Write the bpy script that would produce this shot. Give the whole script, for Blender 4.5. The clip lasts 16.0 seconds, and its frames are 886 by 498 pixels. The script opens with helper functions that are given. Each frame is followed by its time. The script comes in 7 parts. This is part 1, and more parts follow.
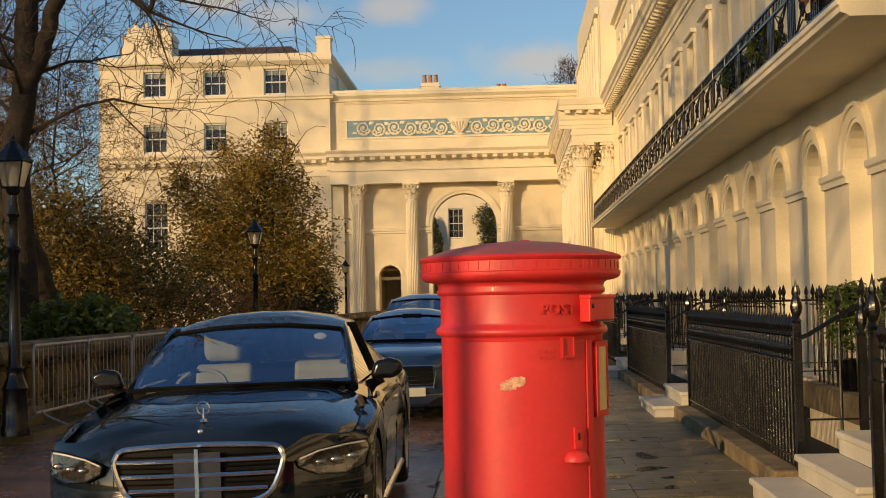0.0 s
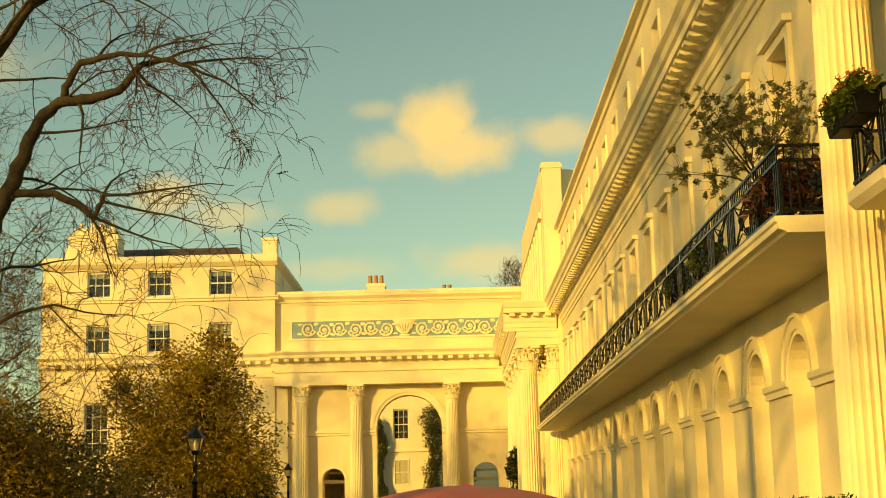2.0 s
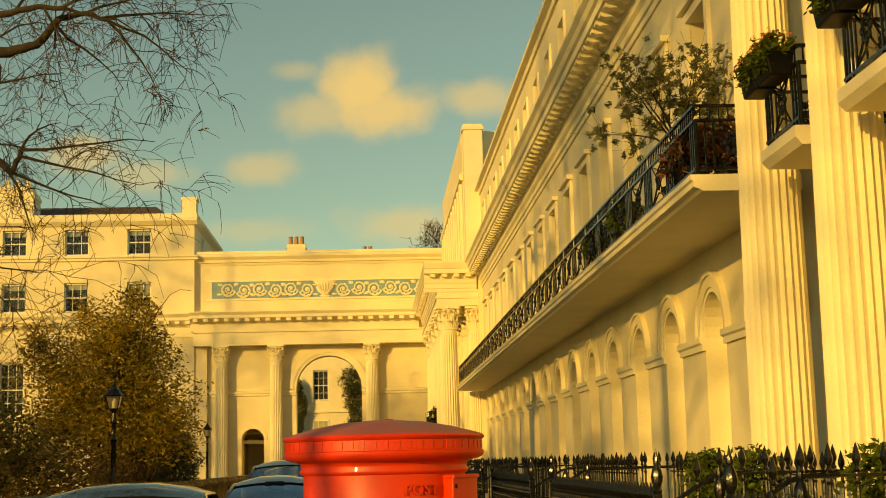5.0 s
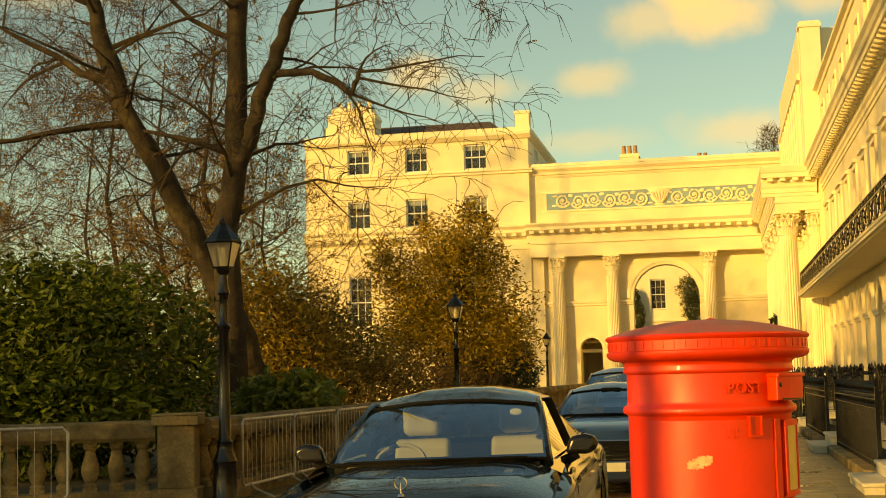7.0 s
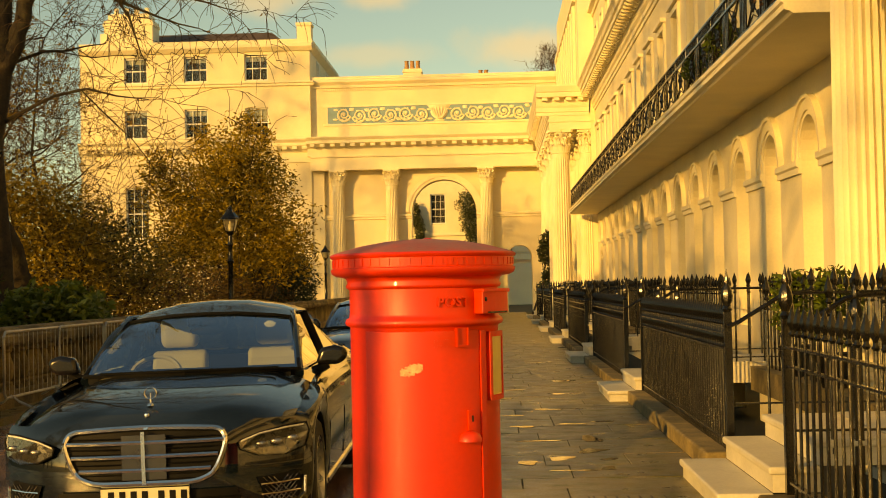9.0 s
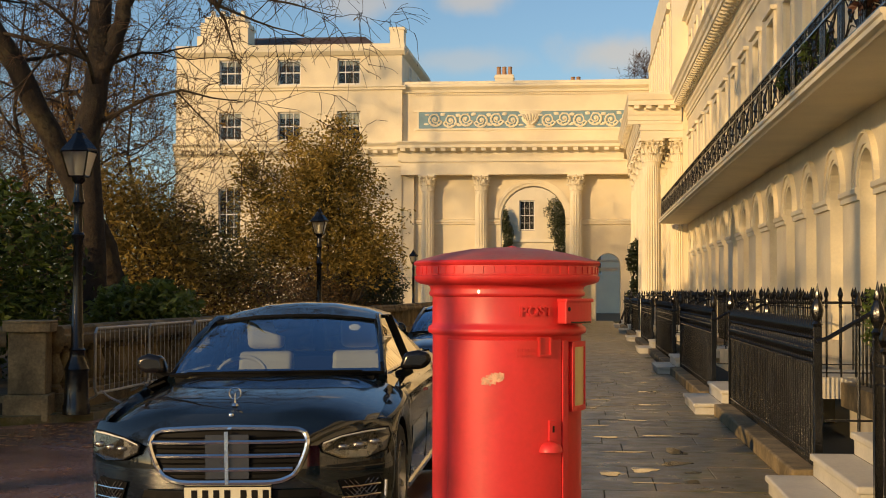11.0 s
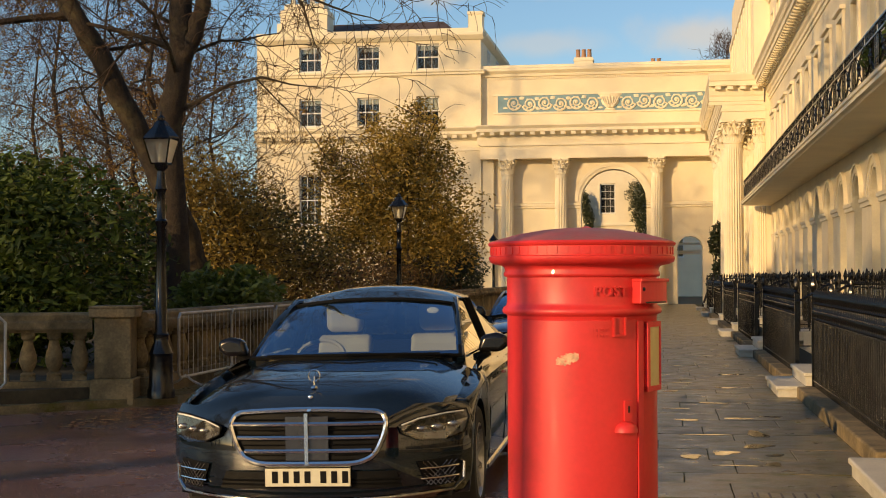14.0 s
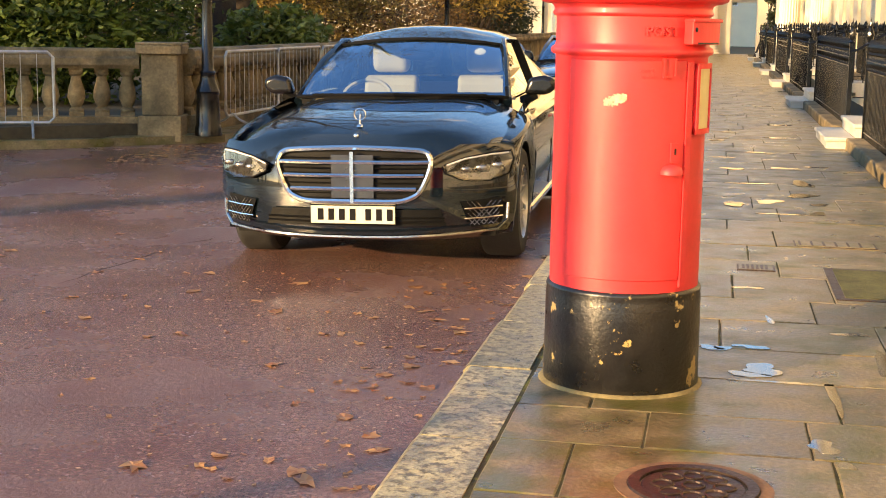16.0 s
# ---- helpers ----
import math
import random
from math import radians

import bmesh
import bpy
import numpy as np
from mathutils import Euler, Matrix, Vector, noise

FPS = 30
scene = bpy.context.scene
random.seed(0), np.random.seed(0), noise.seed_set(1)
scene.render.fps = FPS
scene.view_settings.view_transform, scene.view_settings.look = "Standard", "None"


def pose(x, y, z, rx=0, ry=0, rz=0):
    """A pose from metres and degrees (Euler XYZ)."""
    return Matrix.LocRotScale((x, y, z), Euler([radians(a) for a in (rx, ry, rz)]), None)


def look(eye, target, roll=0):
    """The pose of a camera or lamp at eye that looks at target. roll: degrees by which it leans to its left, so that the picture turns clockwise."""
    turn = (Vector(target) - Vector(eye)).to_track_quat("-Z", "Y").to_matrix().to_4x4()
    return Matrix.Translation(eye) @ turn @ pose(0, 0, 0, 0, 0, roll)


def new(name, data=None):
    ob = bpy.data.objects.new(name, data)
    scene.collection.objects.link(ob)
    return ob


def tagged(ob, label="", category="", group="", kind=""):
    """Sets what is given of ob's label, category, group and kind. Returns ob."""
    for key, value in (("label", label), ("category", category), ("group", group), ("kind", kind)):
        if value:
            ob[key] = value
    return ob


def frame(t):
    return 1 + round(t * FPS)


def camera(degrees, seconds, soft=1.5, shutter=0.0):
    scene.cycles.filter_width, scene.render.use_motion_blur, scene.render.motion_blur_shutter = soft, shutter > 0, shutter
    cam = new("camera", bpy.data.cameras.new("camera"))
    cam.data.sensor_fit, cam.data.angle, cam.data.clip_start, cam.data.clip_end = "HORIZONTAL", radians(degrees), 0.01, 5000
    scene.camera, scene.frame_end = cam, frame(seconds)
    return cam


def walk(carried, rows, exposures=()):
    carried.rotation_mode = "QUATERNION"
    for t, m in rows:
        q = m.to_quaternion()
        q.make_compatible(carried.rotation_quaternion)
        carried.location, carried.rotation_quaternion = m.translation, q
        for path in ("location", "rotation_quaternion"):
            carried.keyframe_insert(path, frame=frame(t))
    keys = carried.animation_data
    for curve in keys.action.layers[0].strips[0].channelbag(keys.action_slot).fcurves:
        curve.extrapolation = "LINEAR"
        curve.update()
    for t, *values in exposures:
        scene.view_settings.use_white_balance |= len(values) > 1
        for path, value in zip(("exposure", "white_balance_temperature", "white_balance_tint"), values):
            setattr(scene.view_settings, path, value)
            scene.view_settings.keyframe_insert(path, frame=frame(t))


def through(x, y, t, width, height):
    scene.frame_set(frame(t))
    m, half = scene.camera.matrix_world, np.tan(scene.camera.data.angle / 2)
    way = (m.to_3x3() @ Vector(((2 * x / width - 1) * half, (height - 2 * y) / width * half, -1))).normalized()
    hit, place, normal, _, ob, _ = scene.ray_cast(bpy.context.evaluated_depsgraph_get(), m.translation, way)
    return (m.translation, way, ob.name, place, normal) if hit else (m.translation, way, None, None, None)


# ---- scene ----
cam = camera(35.4, 16.0, soft=1.0)
PATH = [
    (0, (-0.183, 0.003, 1.418), (-0.276, 2.0, 1.493), -1.2),
    (0.5, (-0.181, 0.012, 1.422), (-0.238, 2.01, 1.487), -1.0),
    (1, (-0.181, 0.027, 1.429), (-0.211, 2.024, 1.535), -0.6),
    (1.5, (-0.197, 0.001, 1.468), (-0.227, 1.983, 1.732), -0.5),
    (2, (-0.164, 0.095, 1.579), (-0.172, 2.063, 1.936), -1.3),
    (2.5, (-0.157, 0.069, 1.574), (-0.119, 2.022, 2.005), -1.8),
    (3, (-0.173, 0.049, 1.584), (-0.091, 1.986, 2.076), -2.3),
    (3.5, (-0.147, 0.063, 1.544), (-0.031, 1.993, 2.055), -2.1),
    (3.7, (-0.156, 0.047, 1.549), (-0.028, 1.983, 2.034), -2.0),
    (5.8, (-0.179, -0.111, 1.445), (-0.142, 1.875, 1.678), -0.1),
    (6, (-0.175, -0.127, 1.448), (-0.225, 1.86, 1.666), -0.4),
    (6.5, (-0.181, -0.093, 1.448), (-0.483, 1.875, 1.636), -1.2),
    (7, (-0.112, -0.109, 1.441), (-0.489, 1.846, 1.626), -1.4),
    (7.5, (-0.064, -0.217, 1.443), (-0.287, 1.765, 1.59), -1.4),
    (8, (0.012, -0.322, 1.461), (-0.065, 1.674, 1.567), -1.8),
    (8.5, (0.102, -0.407, 1.444), (0.087, 1.591, 1.538), -1.5),
    (9, (0.143, -0.418, 1.444), (0.07, 1.58, 1.497), -1.2),
    (9.2, (0.154, -0.41, 1.44), (0.028, 1.585, 1.464), -1.1),
    (11.3, (0.158, -0.395, 1.454), (-0.042, 1.594, 1.534), 0.2),
    (11.5, (0.158, -0.392, 1.454), (-0.029, 1.597, 1.546), 0.3),
    (12, (0.162, -0.421, 1.449), (-0.059, 1.564, 1.549), 0.3),
    (12.5, (0.163, -0.437, 1.443), (-0.177, 1.534, 1.481), 0.1),
    (13, (0.181, -0.436, 1.443), (-0.231, 1.521, 1.458), -0.2),
    (13.5, (0.192, -0.418, 1.44), (-0.156, 1.551, 1.474), -0.2),
    (14, (0.185, -0.41, 1.439), (-0.13, 1.565, 1.479), -0.2),
    (14.5, (0.183, -0.409, 1.434), (-0.106, 1.57, 1.473), -0.2),
    (15, (0.182, -0.426, 1.423), (-0.129, 1.55, 1.387), 0.5),
    (15.2, (0.172, -0.392, 1.388), (-0.157, 1.578, 1.282), 0.6),
    (15.5, (0.185, -0.382, 1.405), (-0.167, 1.574, 1.18), 1.1),
    (16, (0.182, -0.385, 1.407), (-0.191, 1.553, 1.083), 0.9),
]
LIGHT = [
    (0, -0.37, 7650, 12), (1.033, -0.33, 7650, 12), (1.067, 0.0, 100000, -8), (2.6, -0.03, 100000, -8), (2.9, -0.33, 100000, -12), (3.7, -0.36, 100000, -10), (5.8, -0.15, 100000, -4),
    (6.4, 0.2, 100000, -2), (7.2, 0.08, 100000, 0), (8.0, -0.15, 100000, 4), (8.6, -0.1, 100000, 6), (9.2, 0.03, 100000, 8), (10.2, 0.03, 100000, 8), (10.233, -0.28, 7650, 12), (12.0, -0.22, 7650, 12), (14.5, -0.1, 7650, 12), (15.0, -0.25, 7650, 12), (15.5, 0.75, 7650, 12), (16, 1.4, 7650, 12)]
walk(cam, [(t, look(eye, target, roll)) for t, eye, target, roll in PATH], LIGHT)

# ---- world, sun ----
SUN = Vector((-0.62, -0.76, 0.215)).normalized()
world = bpy.data.worlds.new("sky")
scene.world = world
world.use_nodes = True
WN, WL = world.node_tree.nodes, world.node_tree.links
sky = WN.new("ShaderNodeTexSky")
sky.sky_type = "NISHITA"
sky.sun_disc = False
sky.sun_elevation = math.asin(SUN.z)
sky.sun_rotation = math.atan2(SUN.x, SUN.y)
sky.dust_density, sky.ozone_density, sky.air_density = 0.3, 4.0, 1.0
WN["Background"].inputs["Strength"].default_value = 0.185


def wmath(op, a, b=None, c=None):
    n = WN.new("ShaderNodeMath")
    n.operation = op
    for i, v in enumerate((a, b, c)):
        if v is None:
            continue
        if isinstance(v, (int, float)):
            n.inputs[i].default_value = v
        else:
            WL.new(v, n.inputs[i])
    return n.outputs[0]


# drifting clouds, as soft lumps broken by noise
wco = WN.new("ShaderNodeTexCoord")
wsep = WN.new("ShaderNodeSeparateXYZ")
WL.new(wco.outputs["Generated"], wsep.inputs[0])
wy = wmath("MAXIMUM", wmath("ABSOLUTE", wsep.outputs[1]), 0.05)
wu, wv = wmath("DIVIDE", wsep.outputs[0], wy), wmath("DIVIDE", wsep.outputs[2], wy)
wn = WN.new("ShaderNodeTexNoise")
wn.inputs["Scale"].default_value, wn.inputs["Detail"].default_value, wn.inputs["Roughness"].default_value = 26, 7, 0.55
WL.new(wco.outputs["Generated"], wn.inputs["Vector"])
cloud = None
for u0, v0, su, sv, dense in ((-0.006, 0.276, 0.030, 0.032, 1.0), (0.012, 0.258, 0.045, 0.020, 0.9), (0.082, 0.265, 0.034, 0.014, 0.6), (-0.035, 0.255, 0.03, 0.016, 0.55), (-0.05, 0.288, 0.018, 0.008, 0.35),
                              (-0.08, 0.215, 0.024, 0.012, 0.5), (0.025, 0.172, 0.045, 0.017, 0.55), (-0.205, 0.226, 0.03, 0.014, 0.6), (-0.165, 0.211, 0.035, 0.012, 0.45), (-0.085, 0.168, 0.05, 0.01, 0.3),
                              (-0.11, 0.455, 0.06, 0.028, 0.6), (-0.45, 0.33, 0.12, 0.03, 0.5), (0.42, 0.4, 0.15, 0.04, 0.5), (-0.8, 0.5, 0.2, 0.06, 0.5), (0.9, 0.35, 0.2, 0.05, 0.5)):
    du, dv = wmath("DIVIDE", wmath("SUBTRACT", wu, u0), su), wmath("DIVIDE", wmath("SUBTRACT", wv, v0), sv)
    d = wmath("SQRT", wmath("ADD", wmath("MULTIPLY", du, du), wmath("MULTIPLY", dv, dv)))
    d = wmath("MULTIPLY_ADD", wn.outputs["Fac"], 1.5, wmath("SUBTRACT", d, 0.75))
    r = WN.new("ShaderNodeMapRange")
    r.interpolation_type = "SMOOTHSTEP"
    for k_, v_ in (("From Min", 1.4), ("From Max", 0.25), ("To Min", 0.0), ("To Max", dense)):
        r.inputs[k_].default_value = v_
    WL.new(d, r.inputs["Value"])
    cloud = r.outputs[0] if cloud is None else wmath("MAXIMUM", cloud, r.outputs[0])
wmix = WN.new("ShaderNodeMix")
wmix.data_type = "RGBA"
WL.new(cloud, wmix.inputs[0])
WL.new(sky.outputs[0], wmix.inputs[6])
wmix.inputs[7].default_value = (4.6, 3.9, 3.1, 1)
WL.new(wmix.outputs[2], WN["Background"].inputs["Color"])
sun = new("sun", bpy.data.lights.new("sun", "SUN"))
sun.data.energy, sun.data.angle, sun.data.color = 4.3, radians(0.53), (1.0, 0.71, 0.38)
sun.matrix_basis = look((0, 0, 30), Vector((0, 0, 30)) - SUN)

# ---- mesh builder ----
class Shape:
    """Collects faces of one mesh."""

    def __init__(self):
        self.v, self.f, self.m = [], [], []
        self.mat = 0

    def poly(self, *pts):
        n = len(self.v)
        self.v.extend([tuple(p) for p in pts])
        self.f.append(tuple(range(n, n + len(pts))))
        self.m.append(self.mat)
        return self

    def box(self, x0, x1, y0, y1, z0, z1):
        n = len(self.v)
        self.v.extend([(x0, y0, z0), (x1, y0, z0), (x1, y1, z0), (x0, y1, z0), (x0, y0, z1), (x1, y0, z1), (x1, y1, z1), (x0, y1, z1)])
        for q in ((0, 3, 2, 1), (4, 5, 6, 7), (0, 1, 5, 4), (1, 2, 6, 5), (2, 3, 7, 6), (3, 0, 4, 7)):
            self.f.append(tuple(n + i for i in q))
            self.m.append(self.mat)
        return self

    def prism(self, pts, way):
        """A flat ring of points, pushed along way."""
        n, k = len(self.v), len(pts)
        self.v.extend([tuple(p) for p in pts])
        self.v.extend([tuple(Vector(p) + Vector(way)) for p in pts])
        self.f.append(tuple(range(n, n + k))[::-1])
        self.f.append(tuple(range(n + k, n + 2 * k)))
        for i in range(k):
            j = (i + 1) % k
            self.f.append((n + i, n + j, n + k + j, n + k + i))
        self.m.extend([self.mat] * (k + 2))
        return self

    def lathe(self, profile, seg=24, at=(0, 0, 0), a0=0.0, a1=360.0, caps=True):
        n, k = len(self.v), len(profile)
        full = a1 - a0 >= 359.9
        cols = seg if full else seg + 1
        for i in range(cols):
            a = radians(a0 + (a1 - a0) * i / seg)
            for r, z in profile:
                self.v.append((at[0] + r * math.cos(a), at[1] + r * math.sin(a), at[2] + z))
        for i in range(seg):
            j = (i + 1) % cols
            for p in range(k - 1):
                self.f.append((n + i * k + p, n + j * k + p, n + j * k + p + 1, n + i * k + p + 1))
                self.m.append(self.mat)
        if caps and full:
            self.f.append(tuple(n + i * k for i in range(seg))[::-1])
            self.f.append(tuple(n + i * k + k - 1 for i in range(seg)))
            self.m.extend([self.mat] * 2)
        return self

    def tube(self, pts, radii, seg=6):
        n = len(self.v)
        pts = [Vector(p) for p in pts]
        if not hasattr(radii, "__len__"):
            radii = [radii] * len(pts)
        side = None
        for i, p in enumerate(pts):
            way = (pts[min(i + 1, len(pts) - 1)] - pts[max(i - 1, 0)]).normalized()
            if side is None:
                side = way.cross(Vector((0.3, 0.2, 1)) if abs(way.z) < 0.9 else Vector((1, 0, 0))).normalized()
            else:
                side = (side - way * side.dot(way)).normalized()
            up = way.cross(side)
            for s in range(seg):
                a = 2 * math.pi * s / seg
                self.v.append(tuple(p + radii[i] * (math.cos(a) * side + math.sin(a) * up)))
        for i in range(len(pts) - 1):
            for s in range(seg):
                t = (s + 1) % seg
                self.f.append((n + i * seg + s, n + i * seg + t, n + (i + 1) * seg + t, n + (i + 1) * seg + s))
                self.m.append(self.mat)
        self.f.append(tuple(n + s for s in range(seg))[::-1])
        self.f.append(tuple(n + (len(pts) - 1) * seg + s for s in range(seg)))
        self.m.extend([self.mat] * 2)
        return self

    def sweep_y(self, profile, y0, y1):
        """An outline of (x, z), run along y."""
        return self.prism([(x, y0, z) for x, z in profile], (0, y1 - y0, 0))

    def sweep_x(self, profile, x0, x1):
        """An outline of (y, z), run along x."""
        return self.prism([(x0, y, z) for y, z in profile], (x1 - x0, 0, 0))

    def ball(self, c, rx, ry, rz, seg=10, rings=6):
        prof = [(max(1e-4, math.sin(math.pi * i / rings)), -math.cos(math.pi * i / rings)) for i in range(rings + 1)]
        n = len(self.v)
        self.lathe(prof, seg, caps=False)
        for i in range(n, len(self.v)):
            x, y, z = self.v[i]
            self.v[i] = (c[0] + x * rx, c[1] + y * ry, c[2] + z * rz)
        return self

    def moved(self, m, start=0):
        for i in range(start, len(self.v)):
            self.v[i] = tuple(m @ Vector(self.v[i]))
        return self

    def mesh(self, name, mats, smooth=False, angle=40):
        me = bpy.data.meshes.new(name)
        me.from_pydata(self.v, [], self.f)
        for m in mats if isinstance(mats, (list, tuple)) else [mats]:
            me.materials.append(m)
        if max(self.m, default=0) > 0:
            me.polygons.foreach_set("material_index", self.m)
        bm = bmesh.new()
        bm.from_mesh(me)
        if len(bm.faces) < 60000:
            bmesh.ops.recalc_face_normals(bm, faces=bm.faces)
        if smooth:
            bmesh.ops.remove_doubles(bm, verts=bm.verts, dist=0.0004)
            bmesh.ops.recalc_face_normals(bm, faces=bm.faces)
            for face in bm.faces:
                face.smooth = True
            for e in bm.edges:
                if len(e.link_faces) == 2 and e.calc_face_angle(0) > radians(angle):
                    e.smooth = False
        bm.to_mesh(me)
        bm.free()
        return me


def part(name, shape, material, parent=None, label="", smooth=False, angle=40):
    ob = new(name, shape.mesh(name, material, smooth, angle))
    if parent is not None:
        ob.parent = parent
    if label:
        ob["label"] = label
    return ob


def thing(name, label, category, at=(0, 0, 0), rz=0, group="", kind=""):
    ob = new(name)
    ob.matrix_basis = pose(*at, 0, 0, rz)
    ob.empty_display_size = 0.1
    return tagged(ob, label, category, group, kind)


def soften(ob, width=0.01, seg=2, limit=40):
    mod = ob.modifiers.new("edge", "BEVEL")
    mod.width, mod.segments, mod.limit_method, mod.angle_limit = width, seg, "ANGLE", radians(limit)
    return ob


# ---- materials ----
def material(name, color, rough=0.6, metal=0.0, var=0.15, scale=3.0, fine=40.0, bump=0.1, tint=None, coat=0.0, spec=0.5, per_object=0.0, depth=0.01, stain=None, stain_scale=0.6, stain_lo=0.5, stain_hi=0.65, rough_var=0.1):
    """Colour with broad and fine variation, relief, and stains with edges of their own."""
    mat = bpy.data.materials.new(name)
    mat.use_nodes = True
    nt = mat.node_tree
    N, L = nt.nodes, nt.links
    b = N["Principled BSDF"]
    co = N.new("ShaderNodeTexCoord")
    geo = N.new("ShaderNodeNewGeometry")
    n1 = N.new("ShaderNodeTexNoise")
    n1.inputs["Scale"].default_value, n1.inputs["Detail"].default_value = scale, 5
    n2 = N.new("ShaderNodeTexNoise")
    n2.inputs["Scale"].default_value, n2.inputs["Detail"].default_value = fine, 3
    for n in (n1, n2):
        L.new(geo.outputs["Position"], n.inputs["Vector"])
    add = N.new("ShaderNodeMath")
    add.operation = "MULTIPLY_ADD"
    L.new(n2.outputs["Fac"], add.inputs[0])
    add.inputs[1].default_value = 0.5
    L.new(n1.outputs["Fac"], add.inputs[2])
    ramp = N.new("ShaderNodeMapRange")
    ramp.inputs["From Min"].default_value, ramp.inputs["From Max"].default_value = 0.56, 0.96
    ramp.inputs["To Min"].default_value, ramp.inputs["To Max"].default_value = 0, 1
    L.new(add.outputs[0], ramp.inputs["Value"])
    mix = N.new("ShaderNodeMix")
    mix.data_type = "RGBA"
    lo = [c * (1 - var) for c in color]
    hi = [min(1, c * (1 + var)) for c in (tint or color)]
    mix.inputs[6].default_value, mix.inputs[7].default_value = (*lo, 1), (*hi, 1)
    L.new(ramp.outputs[0], mix.inputs[0])
    out = mix.outputs[2]
    if stain:
        n3 = N.new("ShaderNodeTexNoise")
        n3.inputs["Scale"].default_value, n3.inputs["Detail"].default_value, n3.inputs["Roughness"].default_value = stain_scale, 8, 0.65
        L.new(geo.outputs["Position"], n3.inputs["Vector"])
        r3 = N.new("ShaderNodeMapRange")
        r3.inputs["From Min"].default_value, r3.inputs["From Max"].default_value = stain_lo, stain_hi
        L.new(n3.outputs["Fac"], r3.inputs["Value"])
        mx = N.new("ShaderNodeMix")
        mx.data_type = "RGBA"
        mx.inputs[7].default_value = (*stain, 1)
        L.new(r3.outputs[0], mx.inputs[0])
        L.new(out, mx.inputs[6])
        out = mx.outputs[2]
    if per_object:
        info = N.new("ShaderNodeObjectInfo")
        hsv = N.new("ShaderNodeHueSaturation")
        mr = N.new("ShaderNodeMapRange")
        mr.inputs["To Min"].default_value, mr.inputs["To Max"].default_value = 1 - per_object, 1 + per_object
        L.new(info.outputs["Random"], mr.inputs["Value"])
        L.new(mr.outputs[0], hsv.inputs["Value"])
        L.new(out, hsv.inputs["Color"])
        out = hsv.outputs["Color"]
    L.new(out, b.inputs["Base Color"])
    rr = N.new("ShaderNodeMapRange")
    rr.inputs["To Min"].default_value, rr.inputs["To Max"].default_value = max(0.02, rough - rough_var), min(1, rough + rough_var)
    L.new(n1.outputs["Fac"], rr.inputs["Value"])
    L.new(rr.outputs[0], b.inputs["Roughness"])
    b.inputs["Metallic"].default_value = metal
    b.inputs["Coat Weight"].default_value = coat
    b.inputs["Coat Roughness"].default_value = 0.04
    b.inputs["Specular IOR Level"].default_value = spec
    if bump:
        bp = N.new("ShaderNodeBump")
        bp.inputs["Strength"].default_value, bp.inputs["Distance"].default_value = bump, depth
        L.new(add.outputs[0], bp.inputs["Height"])
        L.new(bp.outputs["Normal"], b.inputs["Normal"])
    return mat


def leaf_material(name, a, b_, rough=0.45, through=0.3):
    mat = bpy.data.materials.new(name)
    mat.use_nodes = True
    N, L = mat.node_tree.nodes, mat.node_tree.links
    b = N["Principled BSDF"]
    geo = N.new("ShaderNodeNewGeometry")
    noise_ = N.new("ShaderNodeTexNoise")
    noise_.inputs["Scale"].default_value = 0.9
    L.new(geo.outputs["Position"], noise_.inputs["Vector"])
    add = N.new("ShaderNodeMath")
    add.operation = "MULTIPLY_ADD"
    add.inputs[1].default_value = 0.6
    L.new(geo.outputs["Random Per Island"], add.inputs[0])
    L.new(noise_.outputs["Fac"], add.inputs[2])
    mr = N.new("ShaderNodeMapRange")
    mr.inputs["From Min"].default_value, mr.inputs["From Max"].default_value = 0.4, 1.1
    L.new(add.outputs[0], mr.inputs["Value"])
    mix = N.new("ShaderNodeMix")
    mix.data_type = "RGBA"
    mix.inputs[6].default_value, mix.inputs[7].default_value = (*a, 1), (*b_, 1)
    L.new(mr.outputs[0], mix.inputs[0])
    L.new(mix.outputs[2], b.inputs["Base Color"])
    b.inputs["Roughness"].default_value = rough
    tr = N.new("ShaderNodeBsdfTranslucent")
    L.new(mix.outputs[2], tr.inputs["Color"])
    ms = N.new("ShaderNodeMixShader")
    ms.inputs[0].default_value = through
    L.new(b.outputs[0], ms.inputs[1])
    L.new(tr.outputs[0], ms.inputs[2])
    L.new(ms.outputs[0], N["Material Output"].inputs["Surface"])
    return mat


def glass_material(name, color=(0.9, 0.95, 0.95), mirror=0.12, rough=0.02):
    """A thin pane: clear, with gloss that grows at grazing angles."""
    mat = bpy.data.materials.new(name)
    mat.use_nodes = True
    N, L = mat.node_tree.nodes, mat.node_tree.links
    N.remove(N["Principled BSDF"])
    clear = N.new("ShaderNodeBsdfTransparent")
    clear.inputs["Color"].default_value = (*color, 1)
    gl = N.new("ShaderNodeBsdfGlossy")
    gl.inputs["Roughness"].default_value = rough
    fr = N.new("ShaderNodeFresnel")
    fr.inputs["IOR"].default_value = 1.5
    add = N.new("ShaderNodeMath")
    add.inputs[1].default_value = mirror
    add.use_clamp = True
    L.new(fr.outputs[0], add.inputs[0])
    ms = N.new("ShaderNodeMixShader")
    L.new(add.outputs[0], ms.inputs[0])
    L.new(clear.outputs[0], ms.inputs[1])
    L.new(gl.outputs[0], ms.inputs[2])
    L.new(ms.outputs[0], N["Material Output"].inputs["Surface"])
    return mat


